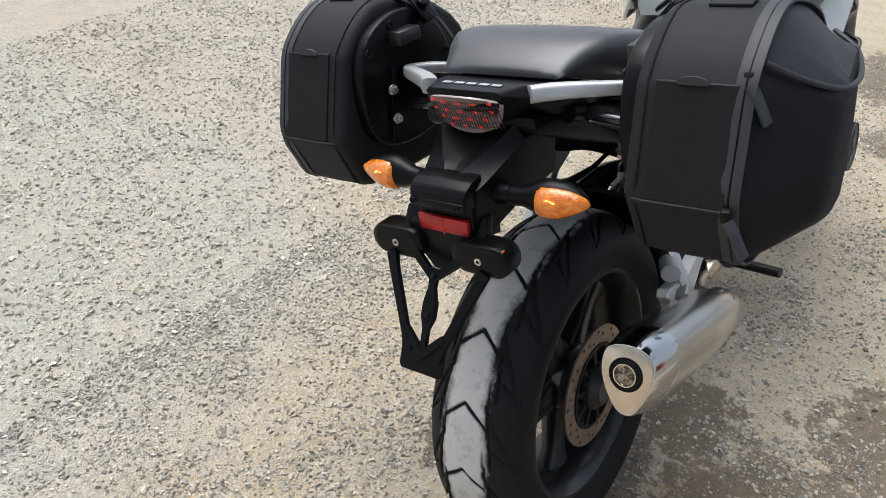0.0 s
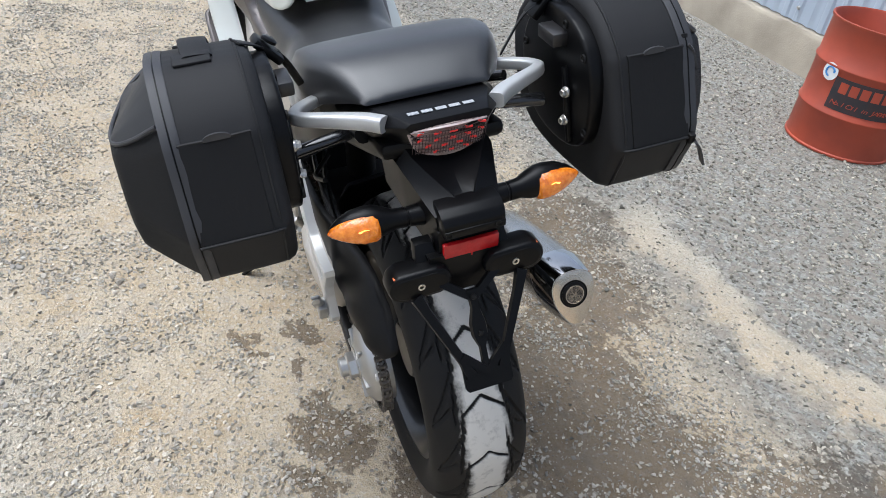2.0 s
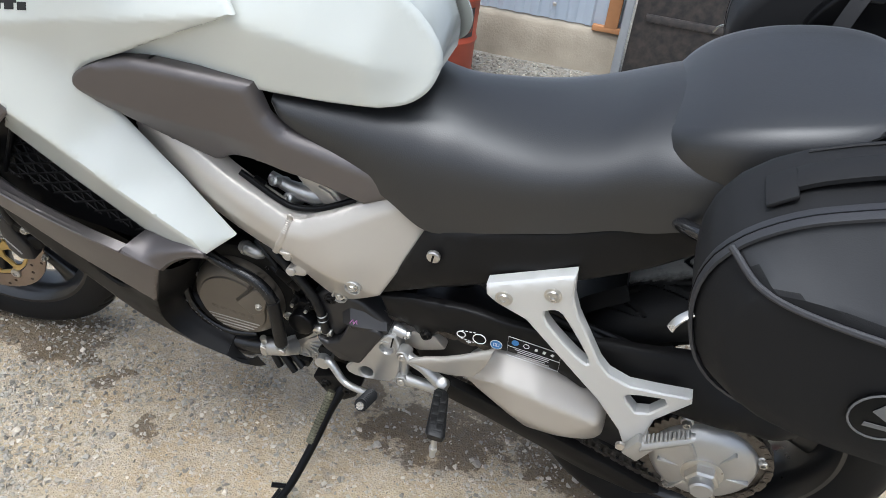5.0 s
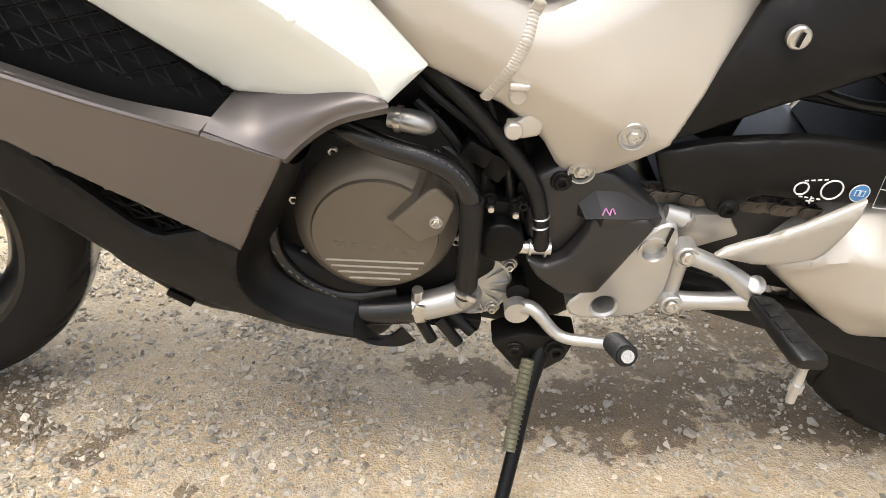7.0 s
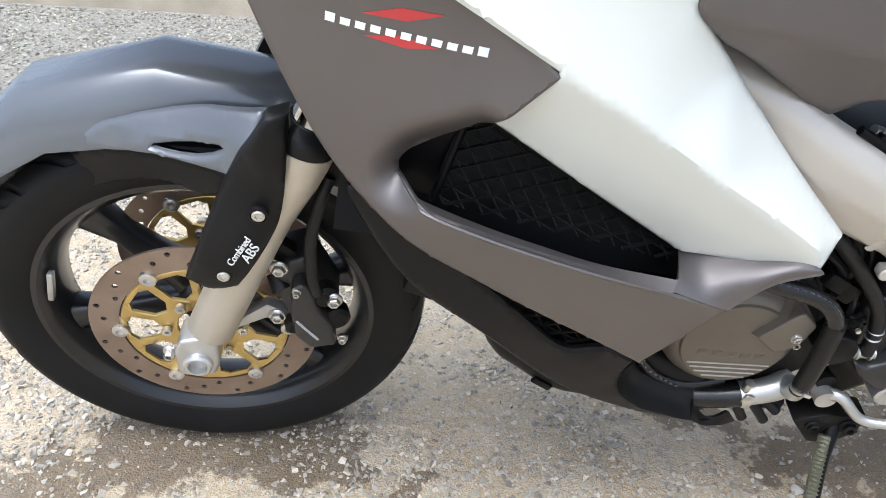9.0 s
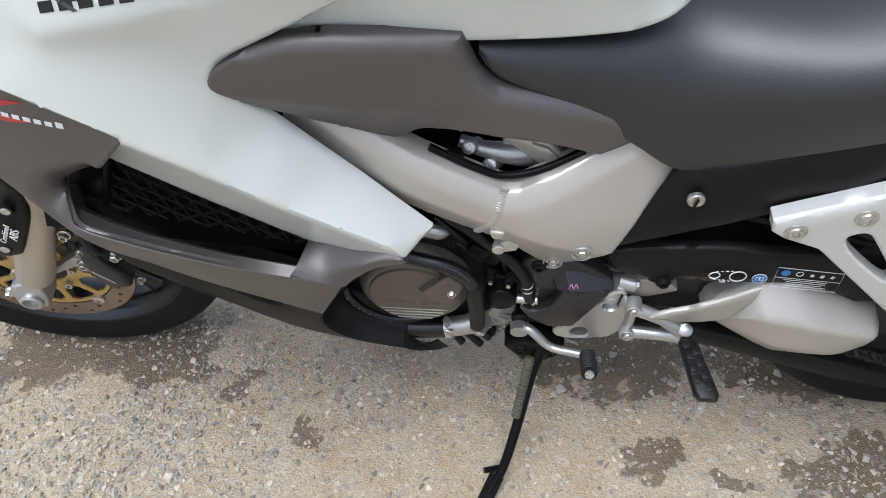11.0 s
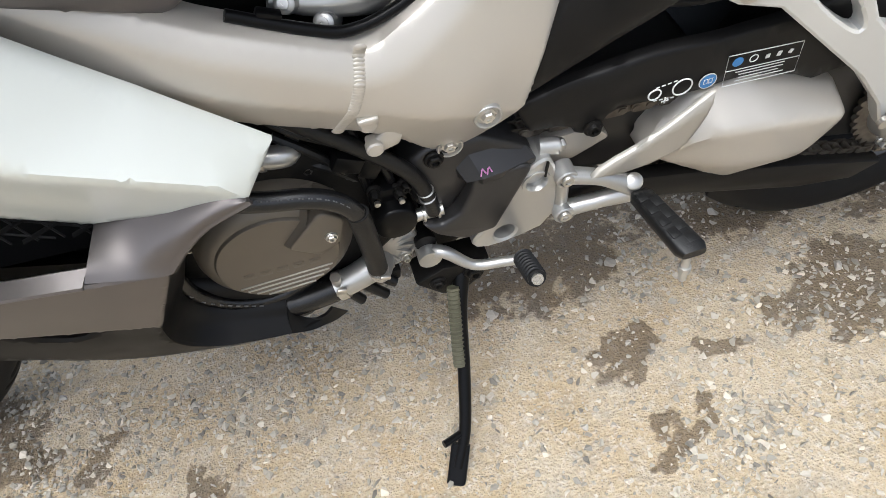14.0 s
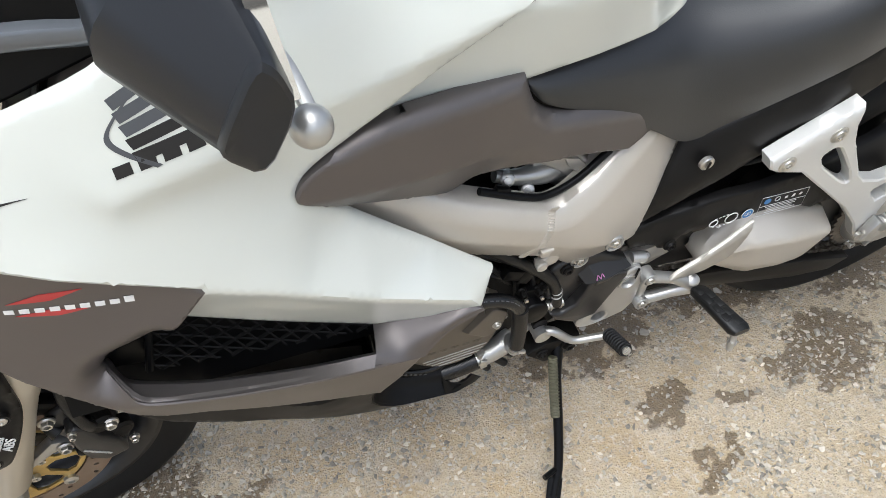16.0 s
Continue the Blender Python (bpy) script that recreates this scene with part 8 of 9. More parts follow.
# ---- swingarm, chain, sprocket ----
sw = part("swingarm", prism([(-0.525, 0.455), (-0.40, 0.470), (-0.25, 0.455), (-0.08, 0.405), (0.06, 0.400), (0.09, 0.335), (0.06, 0.260), (-0.02, 0.245), (-0.16, 0.285), (-0.30, 0.330), (-0.48, 0.360)], -0.115, -0.095, 0.006), GREYCASE, bike, "single-sided swingarm")
part("cross_beam", prism([(-0.52, 0.46), (-0.30, 0.47), (-0.26, 0.34), (-0.50, 0.36)], -0.11, 0.12, 0.02), GREYCASE, sw)
sv = [(-0.405, 0.402, -0.150), (-0.345, 0.470, -0.140, 1), (-0.290, 0.480, -0.140), (-0.250, 0.464, -0.142), (-0.165, 0.424, -0.146, 1), (-0.148, 0.395, -0.152), (-0.145, 0.335, -0.150), (-0.165, 0.314, -0.146), (-0.224, 0.298, -0.146), (-0.275, 0.299, -0.146), (-0.300, 0.318, -0.148), (-0.378, 0.380, -0.150)]
shell("swingarm_cover", sv, [(-0.25, 0.36, -0.186), (-0.30, 0.37, -0.182), (-0.20, 0.345, -0.178)], [[(-0.385, 0.408, -0.164), (-0.320, 0.436, -0.184), (-0.262, 0.432, -0.190), (-0.160, 0.398, -0.178)]], FRAME, bike, "champagne-painted swingarm cover", 0.03, 0.008, 0.006, rmin=0.005, rmax=0.014)
part("inner_arm", prism([(-0.52, 0.448), (-0.450, 0.452), (-0.430, 0.425), (-0.475, 0.405), (-0.52, 0.412)], -0.135, -0.10, 0.005), FRAME, bike)
gd = [(-0.545, 0.524, -0.146, 1), (-0.470, 0.545, -0.150), (-0.392, 0.552, -0.152), (-0.300, 0.545, -0.152), (-0.250, 0.546, -0.150), (-0.160, 0.540, -0.132), (-0.060, 0.540, -0.112), (0.03, 0.528, -0.100), (0.095, 0.500, -0.098), (0.142, 0.462, -0.104), (0.150, 0.444, -0.112), (0.132, 0.428, -0.128), (0.06, 0.440, -0.146), (-0.06, 0.440, -0.150), (-0.165, 0.440, -0.146), (-0.200, 0.440, -0.148, 1), (-0.235, 0.462, -0.150), (-0.300, 0.484, -0.152), (-0.398, 0.484, -0.152), (-0.440, 0.486, -0.150), (-0.455, 0.462, -0.150), (-0.478, 0.462, -0.150), (-0.487, 0.480, -0.150), (-0.530, 0.486, -0.148, 1)]
cg = panel("chain_guard", gd, [(-0.35, 0.515, -0.158), (-0.45, 0.515, -0.156), (-0.10, 0.48, -0.152), (0.04, 0.47, -0.146), (0.10, 0.452, -0.138)], COWL, bike, "matt black chain guard with white and blue stickers", 0.012, 0.014, 0.003, 1)
part("guard_bolt", capbolt((-0.462, -0.152, 0.470), 0.007, 0.006), DARKMETAL, cg)
# stickers on the guard: outlines of a chain diagram, a blue round sign and a box of notes
ST = -0.1595
for cx, r in ((-0.402, 0.0068), (-0.372, 0.0105)):
    part("sticker_ring", tube([(cx + r * math.cos(t), ST, 0.5025 + r * math.sin(t)) for t in np.linspace(0, 5.9, 19)], 0.0009, 6, 1, closed=True), STICKWHITE, cg)
for k in range(4):
    for z, tilt in ((0.5115, -7), (0.4935, 7)):
        part("sticker_dash", box((-0.400 + 0.0062 * k, ST, z + (0.0007 if tilt < 0 else -0.0007) * k), (0.0038, 0.0008, 0.0012), (0, tilt, 0), 0), STICKWHITE, cg)
part("sticker_arrow", box((-0.389, ST, 0.490), (0.0016, 0.0008, 0.008), (0, 0, 0), 0), STICKWHITE, cg)
part("sticker_arrow", box((-0.389, ST, 0.489), (0.008, 0.0008, 0.0014), (0, 0, 0), 0), STICKWHITE, cg)
dot = part("sticker_dot", lathe([(0.0094, 0), (0.0094, 0.0006), (0, 0.0006)], (-0.344, ST + 0.0004, 0.5005), (0, -1, 0), 28), STICKBLUE, cg)
part("sticker_ring", lathe([(0.0098, 0), (0.0098, 0.0009), (0.0090, 0.0009), (0.0090, 0)], (-0.344, ST + 0.0004, 0.5005), (0, -1, 0), 28), STICKWHITE, dot)
for dx in (-0.0026, 0.0026):
    part("sticker_page", tube([(-0.344 + dx - 0.0020, ST - 0.0005, 0.4975), (-0.344 + dx + 0.0020, ST - 0.0005, 0.4975), (-0.344 + dx + 0.0020, ST - 0.0005, 0.5035), (-0.344 + dx - 0.0020, ST - 0.0005, 0.5035)], 0.0005, 5, 1, closed=True, smooth=False), STICKWHITE, dot)
NOTE = [(-0.325, 0.485), (-0.327, 0.527), (-0.243, 0.519), (-0.241, 0.478)]
part("note_frame", tube([(x, ST, z) for x, z in NOTE], 0.0006, 6, 1, closed=True, smooth=False), STICKWHITE, cg)
part("note_line", tube([(-0.326, ST, 0.506), (-0.242, ST, 0.499)], 0.0005, 6, 1), STICKWHITE, cg)
for k in range(4):
    part("note_line", box((-0.286 + 0.002 * (k % 2), ST, 0.4990 - 0.0042 * k), (0.056 - 0.005 * (k % 3), 0.0006, 0.0009), (0, 4.5, 0), 0), STICKWHITE, cg)
part("note_dot", lathe([(0.0058, 0), (0.0058, 0.0006), (0, 0.0006)], (-0.315, ST, 0.5160), (0, -1, 0), 20), STICKBLUE, cg)
part("note_ring", tube([(-0.297 + 0.0045 * math.cos(t), ST, 0.5145 + 0.0045 * math.sin(t)) for t in np.linspace(0, 5.7, 13)], 0.0006, 5, 1, closed=True), STICKWHITE, cg)
for k in range(3):
    part("note_sign", box((-0.281 + 0.013 * k, ST, 0.5120 - 0.001 * k), (0.0045, 0.0006, 0.0050 + 0.001 * (k % 2)), (0, 12 * k, 0), 0.0), STICKWHITE, cg)
RS = (REAR.x, 0, REAR.z)
hubc = part("rear_hub_carrier", lathe([(0.088, 0.100), (0.088, 0.128), (0.082, 0.140), (0.070, 0.150), (0.040, 0.156), (0.032, 0.156), (0.030, 0.150), (0, 0.150)], RS, (0, -1, 0), 48), SILVER, bike, "cast alloy rear hub carrier", 30)
for k in range(6):
    a = k * math.pi / 3
    part("hub_rib", box((RS[0] + 0.056 * math.cos(a), -0.152, RS[2] + 0.056 * math.sin(a)), (0.036, 0.010, 0.006), (0, -math.degrees(a), 0), 0.002), SILVER, hubc)
part("axle_nut", lathe([(0.034, 0.148), (0.034, 0.158), (0.029, 0.160)], RS, (0, -1, 0), 32), BOLT, hubc)
part("axle_hex", lathe([(0.028, 0.156), (0.028, 0.174), (0.024, 0.177)], RS, (0, -1, 0), 6), BOLT, hubc)
part("axle_stub", lathe([(0.020, 0.17), (0.020, 0.190), (0.017, 0.193), (0, 0.193)], RS, (0, -1, 0), 28), SILVER, hubc)
for a in (0.4, 2.1, 4.3):
    part("hub_bolt", hexbolt((RS[0] + 0.094 * math.cos(a), -0.128, RS[2] + 0.094 * math.sin(a)), 0.008, 0.010), BOLT, hubc)
spk = [( RS[0] + r * math.cos(t), RS[2] + r * math.sin(t)) for k in range(42) for r, t in ((0.100, 2 * math.pi * k / 42), (0.107, 2 * math.pi * (k + 0.35) / 42), (0.107, 2 * math.pi * (k + 0.65) / 42))]
part("rear_sprocket", prism(spk, -0.126, -0.119, 0), CHAIN, bike, "steel rear sprocket")
# chain links along the loop
FS = (-0.575, 0.43)
loop = [(RS[0] + 0.104 * math.cos(t), RS[2] + 0.104 * math.sin(t)) for t in np.linspace(-1.70, 1.76, 24)] + [(FS[0] + 0.042 * math.cos(t), FS[1] + 0.042 * math.sin(t)) for t in np.linspace(1.76, 4.58, 10)]
loop = np.array(loop)
seg = np.roll(loop, -1, 0) - loop
cum = np.r_[0, np.cumsum(np.hypot(*seg.T))]
chain = tagged(new("drive_chain"), "greasy steel drive chain", "")
chain.parent = bike
del chain["label"]
nlink = int(cum[-1] / 0.0159)


def on_loop(d):
    d %= cum[-1]
    i = min(np.searchsorted(cum, d, side="right") - 1, len(seg) - 1)
    return loop[i] + seg[i] * (d - cum[i]) / max(1e-9, cum[i + 1] - cum[i])


def link_mesh(name, gap, y):
    bm = bmesh.new()
    for yy in (-gap, gap):
        pts = []
        for k in range(10):
            a = math.pi * 2 * k / 10
            pts.append((math.copysign(0.0075, math.cos(a)) * (abs(math.cos(a)) > 0.2) + 0.0066 * math.cos(a), 0.0066 * math.sin(a)))
        merge(bm, prism(pts, yy - 0.001, yy + 0.001, 0))
    for x in (-0.0075, 0.0075):
        lathe([(0.0045, -gap - 0.002), (0.0045, gap + 0.002)], (x, 0, 0), (0, 1, 0), 8, bm)
    me = bpy.data.meshes.new(name)
    bmesh.ops.recalc_face_normals(bm, faces=bm.faces)
    bm.to_mesh(me)
    bm.free()
    me.materials.append(CHAIN)
    return me


links = [link_mesh("link", 0.006, 0), link_mesh("link", 0.0088, 0)]
for k in range(nlink):
    d = k * cum[-1] / nlink
    p, q = on_loop(d), on_loop(d + 0.0159)
    o = new("link", links[k % 2])
    o.parent = chain
    o.matrix_basis = pose((p[0] + q[0]) / 2, -0.1225, (p[1] + q[1]) / 2, 0, -math.degrees(math.atan2(q[1] - p[1], q[0] - p[0])), 0)
part("lower_guard", prism([(-0.50, 0.345), (-0.35, 0.300), (-0.15, 0.225), (-0.06, 0.205), (-0.02, 0.225), (-0.12, 0.262), (-0.33, 0.335), (-0.48, 0.375)], -0.150, -0.128, 0.004), COWL, bike, "black lower chain guard")
# shock and wiring above the guard
part("shock_body", tube([(-0.40, 0.0, 0.68), (-0.45, 0.0, 0.48)], 0.035, 16, 3), DARKMETAL, bike)
part("shock_adjuster", lathe([(0.013, 0), (0.014, 0.010), (0.010, 0.016), (0, 0.016)], (-0.468, -0.075, 0.566), (0.2, -1, 0.2), 20), REDPAINT, bike, "red shock adjuster knob")
for p in (((-0.46, -0.10, 0.60), (-0.36, -0.12, 0.575), (-0.26, -0.125, 0.57), (-0.12, -0.12, 0.50), (-0.02, -0.12, 0.46)), ((-0.44, -0.08, 0.57), (-0.30, -0.11, 0.560), (-0.15, -0.11, 0.53), (0.0, -0.11, 0.48)), ((-0.34, -0.09, 0.60), (-0.30, -0.13, 0.58), (-0.24, -0.12, 0.60))):
    part("cable", tube(p, 0.0055, 8), RUBBER, bike)
part("brake_hose_rear", tube([(-0.30, -0.12, 0.565), (-0.20, -0.125, 0.535), (-0.10, -0.125, 0.490), (0.0, -0.12, 0.455)], 0.008, 10), RUBBER, bike)

# ---- exhaust ----
ex_end, ex_dir = V(0.208, 0.224, 0.532), V(0.955, -0.02, 0.285).normalized()
exu = V(0, 1, 0)
exu = (exu - ex_dir * exu.dot(ex_dir)).normalized()
exw = ex_dir.cross(exu) * -1
if exw.z < 0:
    exw = -exw
tri_shape = chaikin([(-0.046, 0.034, 0), (-0.020, 0.052, 0), (0.024, 0.052, 0), (0.048, 0.032, 0), (0.048, -0.012, 0), (0.024, -0.066, 0), (0.006, -0.076, 0), (-0.016, -0.068, 0), (-0.046, -0.016, 0)], 2)


def exring(d, s, lift=0.0):
    return [ex_end + ex_dir * d + exu * p[0] * s + exw * (p[1] * s + lift) for p in tri_shape]


ex = part("silencer", loft([exring(-0.44, 0.45), exring(-0.40, 0.86), exring(-0.34, 1.02), exring(-0.22, 1.06), exring(-0.075, 1.05)]), BRUSHED, bike, "polished triangular steel silencer", 40)
part("end_cap", loft([exring(-0.078, 1.075), exring(-0.07, 1.08), exring(-0.058, 1.075), exring(-0.004, 0.90), exring(0.0, 0.87)]), POLISH, ex, "chromed silencer end cap", 40)
part("end_face", loft([exring(-0.004, 0.86), exring(0.0015, 0.84), exring(0.0022, 0.78)]), CHROME_BROWN, ex, "heat-tinted outlet face", 40)
part("tail_pipe", lathe([(0.019, -0.002), (0.024, 0.0035), (0.0265, 0.0035), (0.0270, 0.001), (0.0275, -0.004)], ex_end, ex_dir, 32), PLASTIC, ex)
part("tail_bore", lathe([(0.0235, 0.0037), (0.020, 0.0062), (0.0175, 0.0062), (0.0175, 0.0045), (0, 0.0045)], ex_end, ex_dir, 28), DARKMETAL, ex)
part("bore_ring", lathe([(0.0150, 0.0045), (0.0165, 0.0075), (0.0180, 0.0075), (0.0190, 0.0045)], ex_end, ex_dir, 28), CHROME_BROWN, ex)
part("silencer_mount", tube([(-0.10, 0.165, 0.545), (-0.06, 0.185, 0.548)], 0.017, 16, 3), SILVER, ex)
part("mount_strap", tube([(-0.09, 0.20, 0.515), (-0.095, 0.185, 0.545), (-0.11, 0.17, 0.56)], 0.006, 10, 4, flat=(0.012, 0.003)), SILVER, ex)
part("link_pipe", tube([ex_end - ex_dir * 0.42, V(-0.30, 0.14, 0.36), V(-0.45, 0.10, 0.32), V(-0.55, 0.05, 0.30)], [0.026, 0.024, 0.022, 0.022], 18), CHROME_BROWN, bike, "heat-tinted exhaust link pipe")
part("rider_peg_right", tube([(-0.418, 0.190, 0.383), (-0.401, 0.285, 0.388)], 0.011, 12, 3), RUBBER, bike, "black rubber footpeg")
mirrored(peg)
for o in ("lower_arm",):
    pass
part("swing_hub_right", lathe([(0.045, 0.05), (0.045, 0.085), (0.03, 0.10), (0, 0.10)], RS, (0, 1, 0), 32), GREYCASE, bike)

# ---- marks on the white fairing and the brown nose ----
def decal(name, pts, yf, material, parent, label="", off=0.0007):
    def f(x, z):
        return yf(x, z) - off
    return part(name, sheet(pts, f, 0.0005, 0.012, 0.0, (), 0.008), material, parent, label, 60)


FEATHER = mat("dark_grey_print", (0.075, 0.08, 0.09), 0.35, bump=0.0)
for k in range(5):
    z0 = 0.9455 + 0.0105 * k
    x0 = -1.083 - 0.001 * k
    decal("wing_feather", [(x0, z0), (x0 + 0.056 - 0.003 * k, z0 + 0.008 + 0.002 * k), (x0 + 0.056 - 0.003 * k, z0 + 0.0165 + 0.002 * k), (x0 - 0.003, z0 + 0.0085)], yf_white, FEATHER if k > 1 else STICKBLACK, white, "dark feather-shaped mark")
spine = catmull([(-1.072, 0.938, 0), (-1.092, 0.953, 0), (-1.101, 0.964, 0), (-1.098, 0.974, 0), (-1.080, 0.990, 0), (-1.058, 1.002, 0)], 5)
decal("wing_edge", [(p.x, p.y) for p in spine] + [(p.x + 0.0045, p.y + 0.0015) for p in reversed(spine)], yf_white, FEATHER, white)
for k in range(5):
    x0 = -1.104 + 0.0195 * k
    z0 = 0.9365 + 0.0022 * k
    decal("brand_mark", [(x0, z0), (x0 + 0.0140, z0 + 0.002), (x0 + 0.0140, z0 + 0.0115), (x0, z0 + 0.0095)], yf_white, STICKBLACK, white, "black block of a brand mark")
for z0, m, dx in ((0.945, STICKRED, 0.03), (0.9385, GOLDPRINT, 0.08), (0.932, STICKBLACK, 0.155)):
    decal("stripe_mark", [(-1.335, z0 + 0.004), (-1.335 + dx * 0.7, z0 + 0.002), (-1.325 + dx, z0 + 0.0045), (-1.335, z0 + 0.0105)], yf_white, m, white)
for k in range(11):
    x0 = -1.266 + 0.0122 * k
    z0 = 0.8195 - 0.0012 * k
    hh = 0.0058 + (0.0016 if k in (0, 10) else 0)
    decal("model_mark", [(x0, z0), (x0 + 0.0080, z0 - 0.001), (x0 + 0.0092, z0 + hh - 0.001), (x0 + 0.001, z0 + hh)], yf_brown, STICKWHITE, brown, "", 0.0010)
decal("model_slash", [(-1.235, 0.830), (-1.20, 0.828), (-1.170, 0.836), (-1.205, 0.838)], yf_brown, STICKRED, brown, "dark red slash mark")
decal("model_slash", [(-1.235, 0.812), (-1.20, 0.806), (-1.175, 0.809), (-1.205, 0.8155)], yf_brown, STICKRED, brown, "dark red slash mark")

# ---- panniers ----
D_SHAPE = [(-0.134, 0.880), (-0.124, 0.942), (-0.075, 0.992), (0.005, 1.026), (0.075, 1.042), (0.116, 1.043), (0.152, 1.028), (0.185, 1.004), (0.208, 0.978), (0.250, 0.850), (0.212, 0.766), (0.190, 0.754), (0.110, 0.745), (0.010, 0.742), (-0.065, 0.756), (-0.112, 0.800)]
OUTER = [(0.128, 0.966), (0.160, 0.900), (0.170, 0.835), (0.155, 0.806), (0.100, 0.790), (0.010, 0.784), (-0.055, 0.794), (-0.090, 0.830), (-0.102, 0.890), (-0.090, 0.948), (-0.040, 0.956), (0.040, 0.952)]


def radial(poly, n=144, cx=0.06, cz=0.90):
    """A closed outline sampled at even angles about a middle point."""
    out = []
    for k in range(n):
        a = 2 * math.pi * k / n
        dx, dz = math.cos(a), math.sin(a)
        best = 0.1
        for i in range(len(poly)):
            (x0, z0), (x1, z1) = poly[i - 1], poly[i]
            ex_, ez_ = x1 - x0, z1 - z0
            den = dx * ez_ - dz * ex_
            if abs(den) > 1e-9:
                t = ((x0 - cx) * ez_ - (z0 - cz) * ex_) / den
                u = ((x0 - cx) * dz - (z0 - cz) * dx) / den
                if t > 0 and -1e-9 <= u <= 1 + 1e-9:
                    best = t
        out.append((cx + best * dx, cz + best * dz))
    return out


def pannier(side, label, shift=(0, 0, 0)):
    bag = tagged(new("pannier"), label, "pannier", "soft panniers on the motorcycle")
    bag.matrix_basis = LEAN @ Matrix.Translation(shift)
    s = side

    full = radial([(p[0], p[1]) for p in chaikin([(x, z, 0, 1 if x > 0.2 else 0) for x, z in D_SHAPE], 1)])
    outer = radial([(p[0], p[1]) for p in chaikin([(x, z, 0) for x, z in OUTER], 1)])

    def ring(y, grow=1.0, t=0.0):
        return [V(0.06 + ((1 - t) * a[0] + t * b[0] - 0.06) * grow, s * y, 0.90 + ((1 - t) * a[1] + t * b[1] - 0.90) * grow) for a, b in zip(full, outer)]

    body = part("main_body", loft([ring(0.234, 0.90), ring(0.236, 0.94), ring(0.241, 0.975), ring(0.250, 0.995), ring(0.264, 1.0), ring(0.30, 1.003), ring(0.345, 1.0), ring(0.360, 0.995)]), CLOTHTOP, bag, "black soft pannier body", 35)
    outer_bm = loft([ring(0.360, 0.995), ring(0.366, 0.985), ring(0.383, 0.995, 0.24), ring(0.400, 1.0, 0.48), ring(0.416, 1.0, 0.71), ring(0.432, 1.0, 0.94), ring(0.438, 0.975, 1.0), ring(0.444, 0.80, 1.0), ring(0.447, 0.4, 1.0), ring(0.448, 0.05, 1.0)])
    # the shell grows shallower towards its front
    for v in outer_bm.verts:
        v.co.y -= s * max(0.0, abs(v.co.y) - 0.366) / 0.08 * max(0.0, 0.08 - v.co.x) * 0.14
    shell = part("outer_shell", outer_bm, CLOTH, bag, "black woven outer pannier shell", 28)
    # the smooth lid above the piping
    shell.data.materials.append(LIDCLOTH)
    for f in shell.data.polygons:
        c_ = f.center
        if c_.z > 0.953 + 0.60 * max(0.0, c_.x - 0.118) and abs(c_.y) > 0.366:
            f.material_index = 1
    zip_ = part("zipper_band", tube([p for p in ring(0.362, 0.998)[::4]], 0.004, 8, 2, closed=True, flat=(0.0026, 0.012)), PIPING, bag, "grey-black zipper band")
    part("zipper_teeth", tube([p for p in ring(0.362, 1.010)[::4]], 0.0014, 6, 2, closed=True), PLASTIC, zip_)
    part("piping", tube([V(0.184, s * 0.374, 1.000), V(0.158, s * 0.408, 0.976), (0.118, s * 0.436, 0.956), (0.05, s * 0.443, 0.945), (-0.03, s * 0.431, 0.942), (-0.085, s * 0.414, 0.946), (-0.118, s * 0.380, 0.960)], 0.0034, 8, 6), PIPING, bag)
    # rear pocket with a rubber tab, lower seam
    px = 0.2555
    pocket = loft([[V(0.196, s * 0.262, 0.984), V(0.196, s * 0.356, 0.982), V(0.238, s * 0.362, 0.852), V(0.240, s * 0.262, 0.856)], [V(0.2095, s * 0.264, 0.980), V(0.2095, s * 0.354, 0.979), V(0.2515, s * 0.358, 0.853), V(0.2515, s * 0.264, 0.853)]])
    part("rear_pocket", pocket, CLOTH, bag, "flat woven rear pocket", 30)
    part("pocket_hem", tube([V(0.2065, s * 0.263, 0.980), V(0.2085, s * 0.30, 0.980), V(0.2065, s * 0.356, 0.979)], 0.0026, 6, 4), CLOTHTOP, bag)
    part("pocket_tab", loft([[V(x, s * (0.306 + 0.018 * math.cos(t)), 0.981 + 0.008 * max(-0.2, math.sin(t))) for t in [2 * math.pi * k / 16 for k in range(16)]] for x in (0.2085, 0.2120)]), PIPING, bag, "small grey rubber tab")
    part("lower_seam", tube([V(0.246, s * 0.248, 0.848), V(0.2525, s * 0.264, 0.850), V(0.2525, s * 0.30, 0.850), V(0.252, s * 0.362, 0.850)], 0.0025, 6, 5), CLOTHTOP, bag)
    seam = ring(0.252, 0.999)
    part("inner_seam", tube([seam[k % 144] for k in range(-24, 60, 4)], 0.0022, 6, 3), CLOTHTOP, bag)
    # handle strap on top
    part("top_handle", tube([V(-0.085, s * 0.300, 0.984), V(-0.050, s * 0.304, 1.010), V(0.005, s * 0.306, 1.034), V(0.055, s * 0.306, 1.046), V(0.10, s * 0.304, 1.045)], 0.01, 10, 6, flat=(0.020, 0.004)), CLOTHTOP, bag, "padded top carry handle")
    for x, z in ((-0.082, 0.990), (0.10, 1.045)):
        part("handle_stitch", box((x, s * 0.312, z), (0.03, 0.05, 0.005), (0, -38 if x < 0 else 6, 0), 0.002), CLOTHTOP, bag)
    # round badge on the outer face
    bc = V(0.046, s * 0.4425, 0.862)
    part("badge", lathe([(0.030, 0), (0.030, 0.002), (0.026, 0.003), (0, 0.003)], bc, (0, s, 0), 28), PLASTIC, bag, "oval black badge with a pale rim")
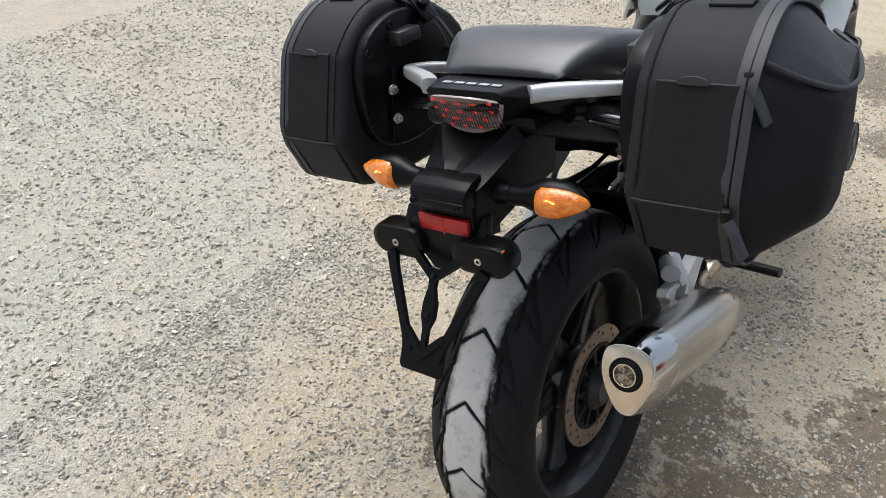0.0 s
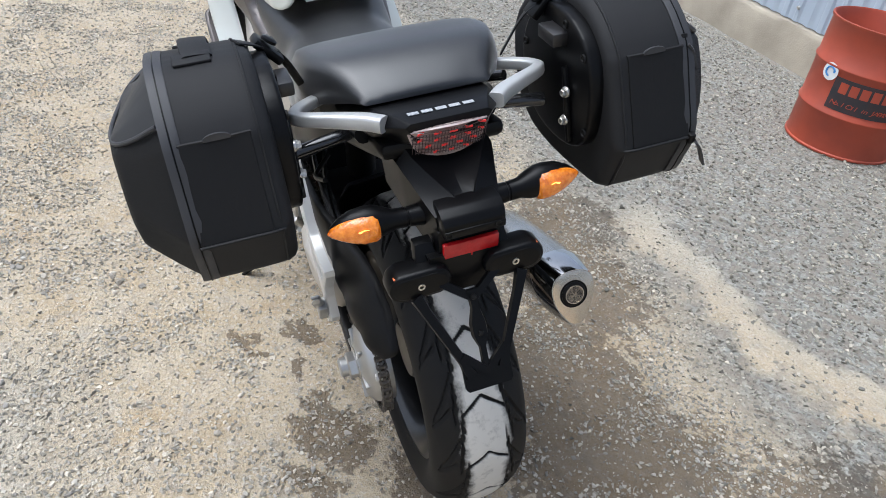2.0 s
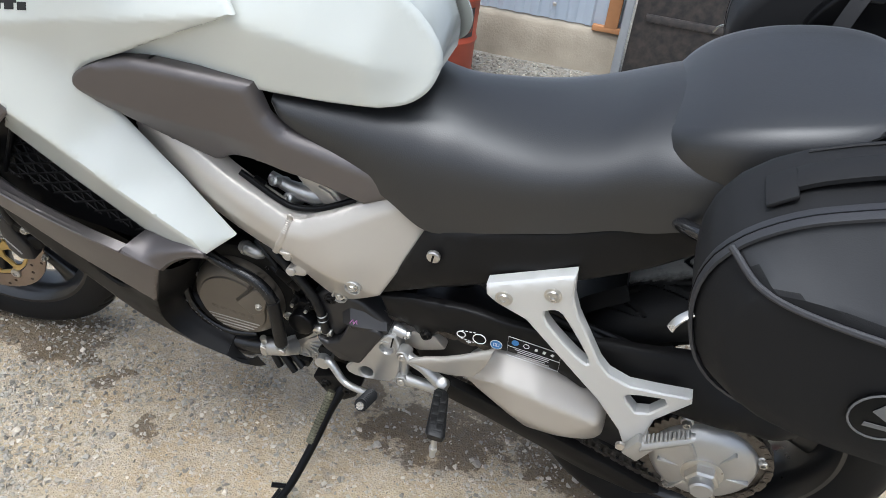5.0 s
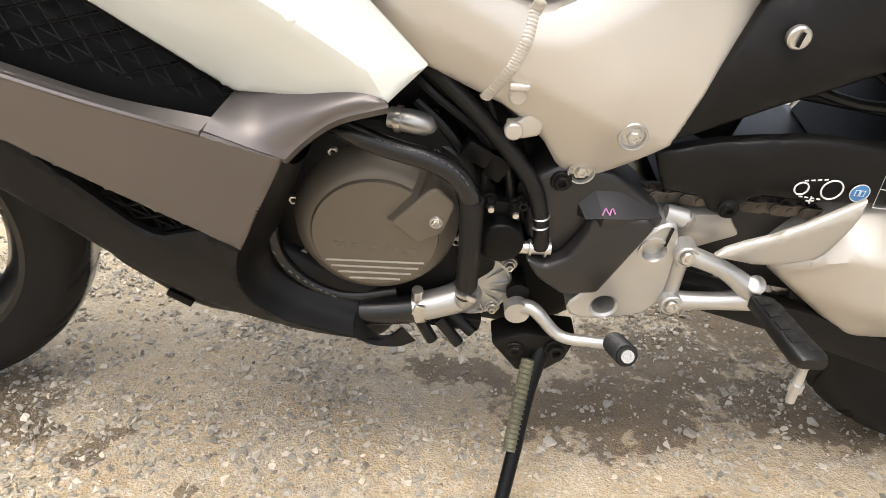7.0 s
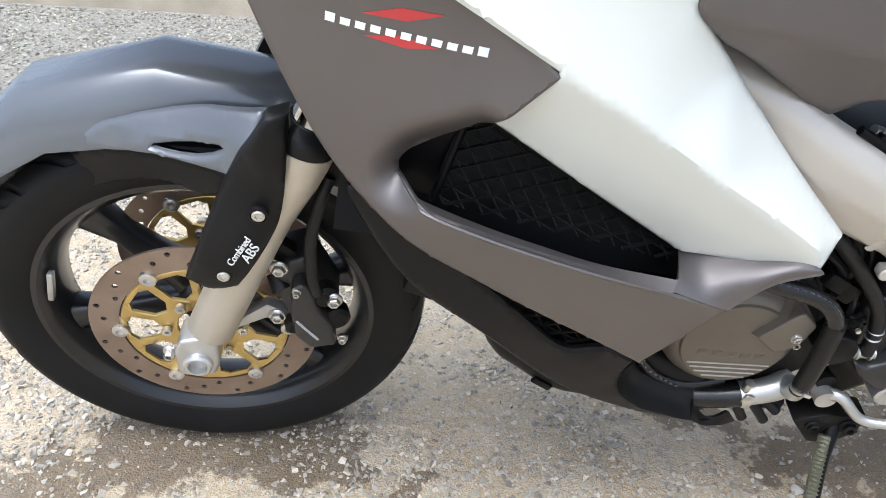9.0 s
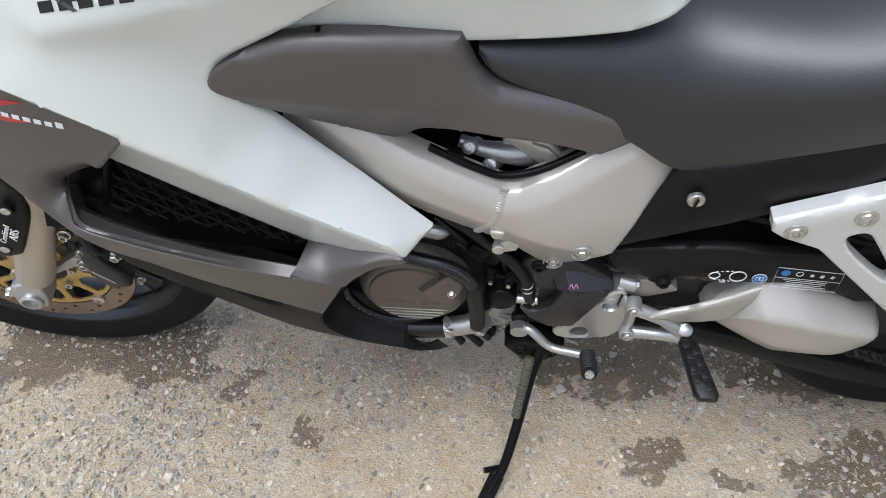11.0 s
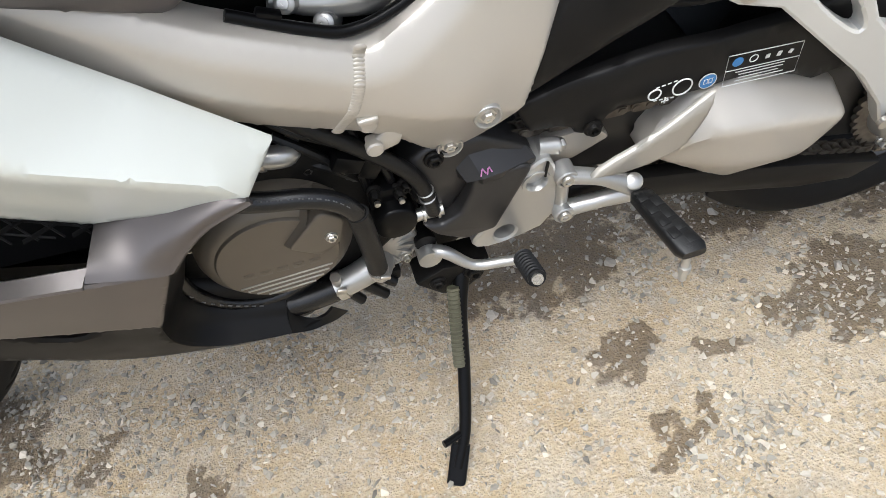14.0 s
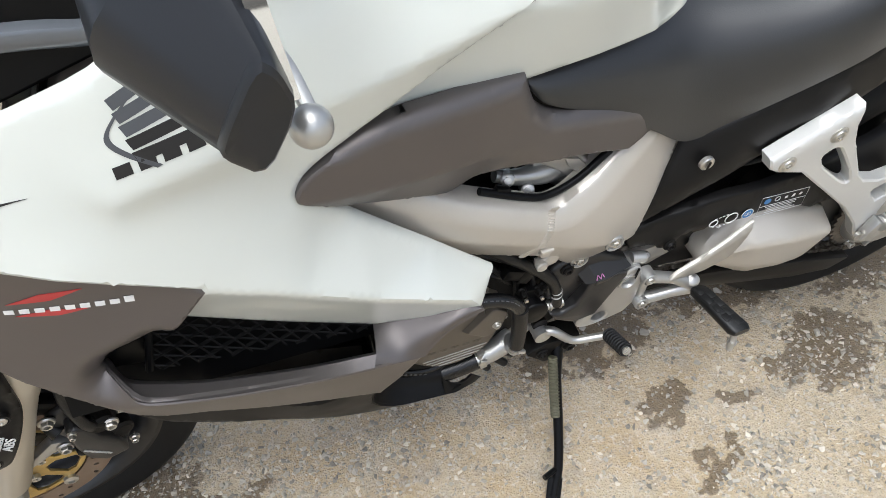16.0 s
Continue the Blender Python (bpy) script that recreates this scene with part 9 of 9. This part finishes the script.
    part("badge_rim", tube([bc + V(0.029 * math.cos(t), s * 0.003, 0.029 * math.sin(t)) for t in np.linspace(0, 6.0, 22)], 0.0011, 6, 1, closed=True), GREYTAB, bag)
    part("badge_mark", box(bc + V(0, s * 0.004, 0.008), (0.018, 0.0008, 0.016), (0, 30, 0), 0), GREYTAB, bag)
    part("badge_mark", box(bc + V(0, s * 0.004, -0.012), (0.026, 0.0008, 0.005), (0, 0, 0), 0), GREYTAB, bag)
    # zipper pulls, which show on the silencer side
    for x, z, a in ((0.198, 0.985, -25), (0.252, 0.848, 10)) if s > 0 else ():
        pull = part("zipper_slider", box((x, s * 0.362, z), (0.010, 0.011, 0.016), (0, a, 0), 0.002), DARKMETAL, bag)
        part("pull_tab", tube([V(x + 0.006, s * 0.366, z - 0.004), V(x + 0.008, s * 0.374, z - 0.016), V(x + 0.006, s * 0.386, z - 0.046)], 0.004, 8, 4, flat=(0.0085, 0.0022)), PIPING, pull)
    fr_ = part("zipper_slider", box((-0.112, s * 0.358, 0.86), (0.014, 0.014, 0.018), (0, 0, 0), 0.003), BOLT, bag)
    part("pull_tab", tube([V(-0.118, s * 0.362, 0.86), V(-0.136, s * 0.372, 0.848), V(-0.142, s * 0.376, 0.836)], 0.004, 8, 4, flat=(0.005, 0.0016)), BOLT, fr_)
    # mounting plate with its screws and brackets, on the side towards the machine
    mp = [(0.205, 0.905, 0), (0.190, 0.985, 0), (0.120, 1.025, 0), (0.030, 1.020, 0), (-0.030, 0.960, 0), (-0.040, 0.890, 0), (0.0, 0.815, 0), (0.10, 0.800, 0), (0.185, 0.825, 0)]
    loop = [(p[0], p[1]) for p in chaikin(mp, 2)]
    y0, y1 = sorted((s * 0.212, s * 0.240))
    plate_ = part("mounting_plate", prism(loop, y0, y1, 0.006, 3), PLASTIC, bag, "round-edged black mounting plate")
    for x, z in ((0.175, 0.975), (0.115, 1.005), (0.040, 1.000), (0.190, 0.860), (-0.02, 0.93)):
        part("plate_screw", lathe([(0.007, 0), (0.007, 0.003), (0.004, 0.003), (0.003, 0.001), (0, 0.001)], (x, s * 0.212, z), (0, -s, 0), 14), DARKMETAL, plate_)
    br_ = part("bracket_rail", box((0.138, s * 0.210, 0.885), (0.010, 0.012, 0.12), (0, -12, 0), 0.002), PLASTIC, bag)
    for z in (0.920, 0.872):
        part("bracket_nut", hexbolt((0.140, s * 0.204, z - 0.012), 0.0065, 0.008, (0.2, -s, 0)), BOLT, br_)
    part("lock_block", box((0.095, s * 0.203, 0.985), (0.055, 0.030, 0.022), (0, 0, 0), 0.004), GREYCASE, bag, "grey plastic lock block")
    # strap with a side-release buckle over the seat edge
    strap = part("strap", tube([V(0.06, s * 0.250, 1.041), V(0.045, s * 0.222, 1.025), V(0.020, s * 0.190, 0.995), V(-0.005, s * 0.160, 0.925)], 0.01, 10, 6, flat=(0.012, 0.0018)), CLOTHTOP, bag, "black webbing strap with a plastic buckle")
    part("buckle", box((0.034, s * 0.207, 1.012), (0.036, 0.050, 0.014), (s * 48, 0, 0), 0.004), PLASTIC, strap)
    part("buckle_button", lathe([(0.012, 0), (0.012, 0.004), (0.008, 0.006), (0, 0.006)], (0.036, s * 0.203, 1.024), (0, s * -0.6, 0.8), 18), PLASTIC, strap)
    return bag


pannier(-1, "black soft side pannier with a woven rear pocket and top handle")
pannier(1, "black soft side pannier hung above the silencer", (0.018, 0.010, 0.0))
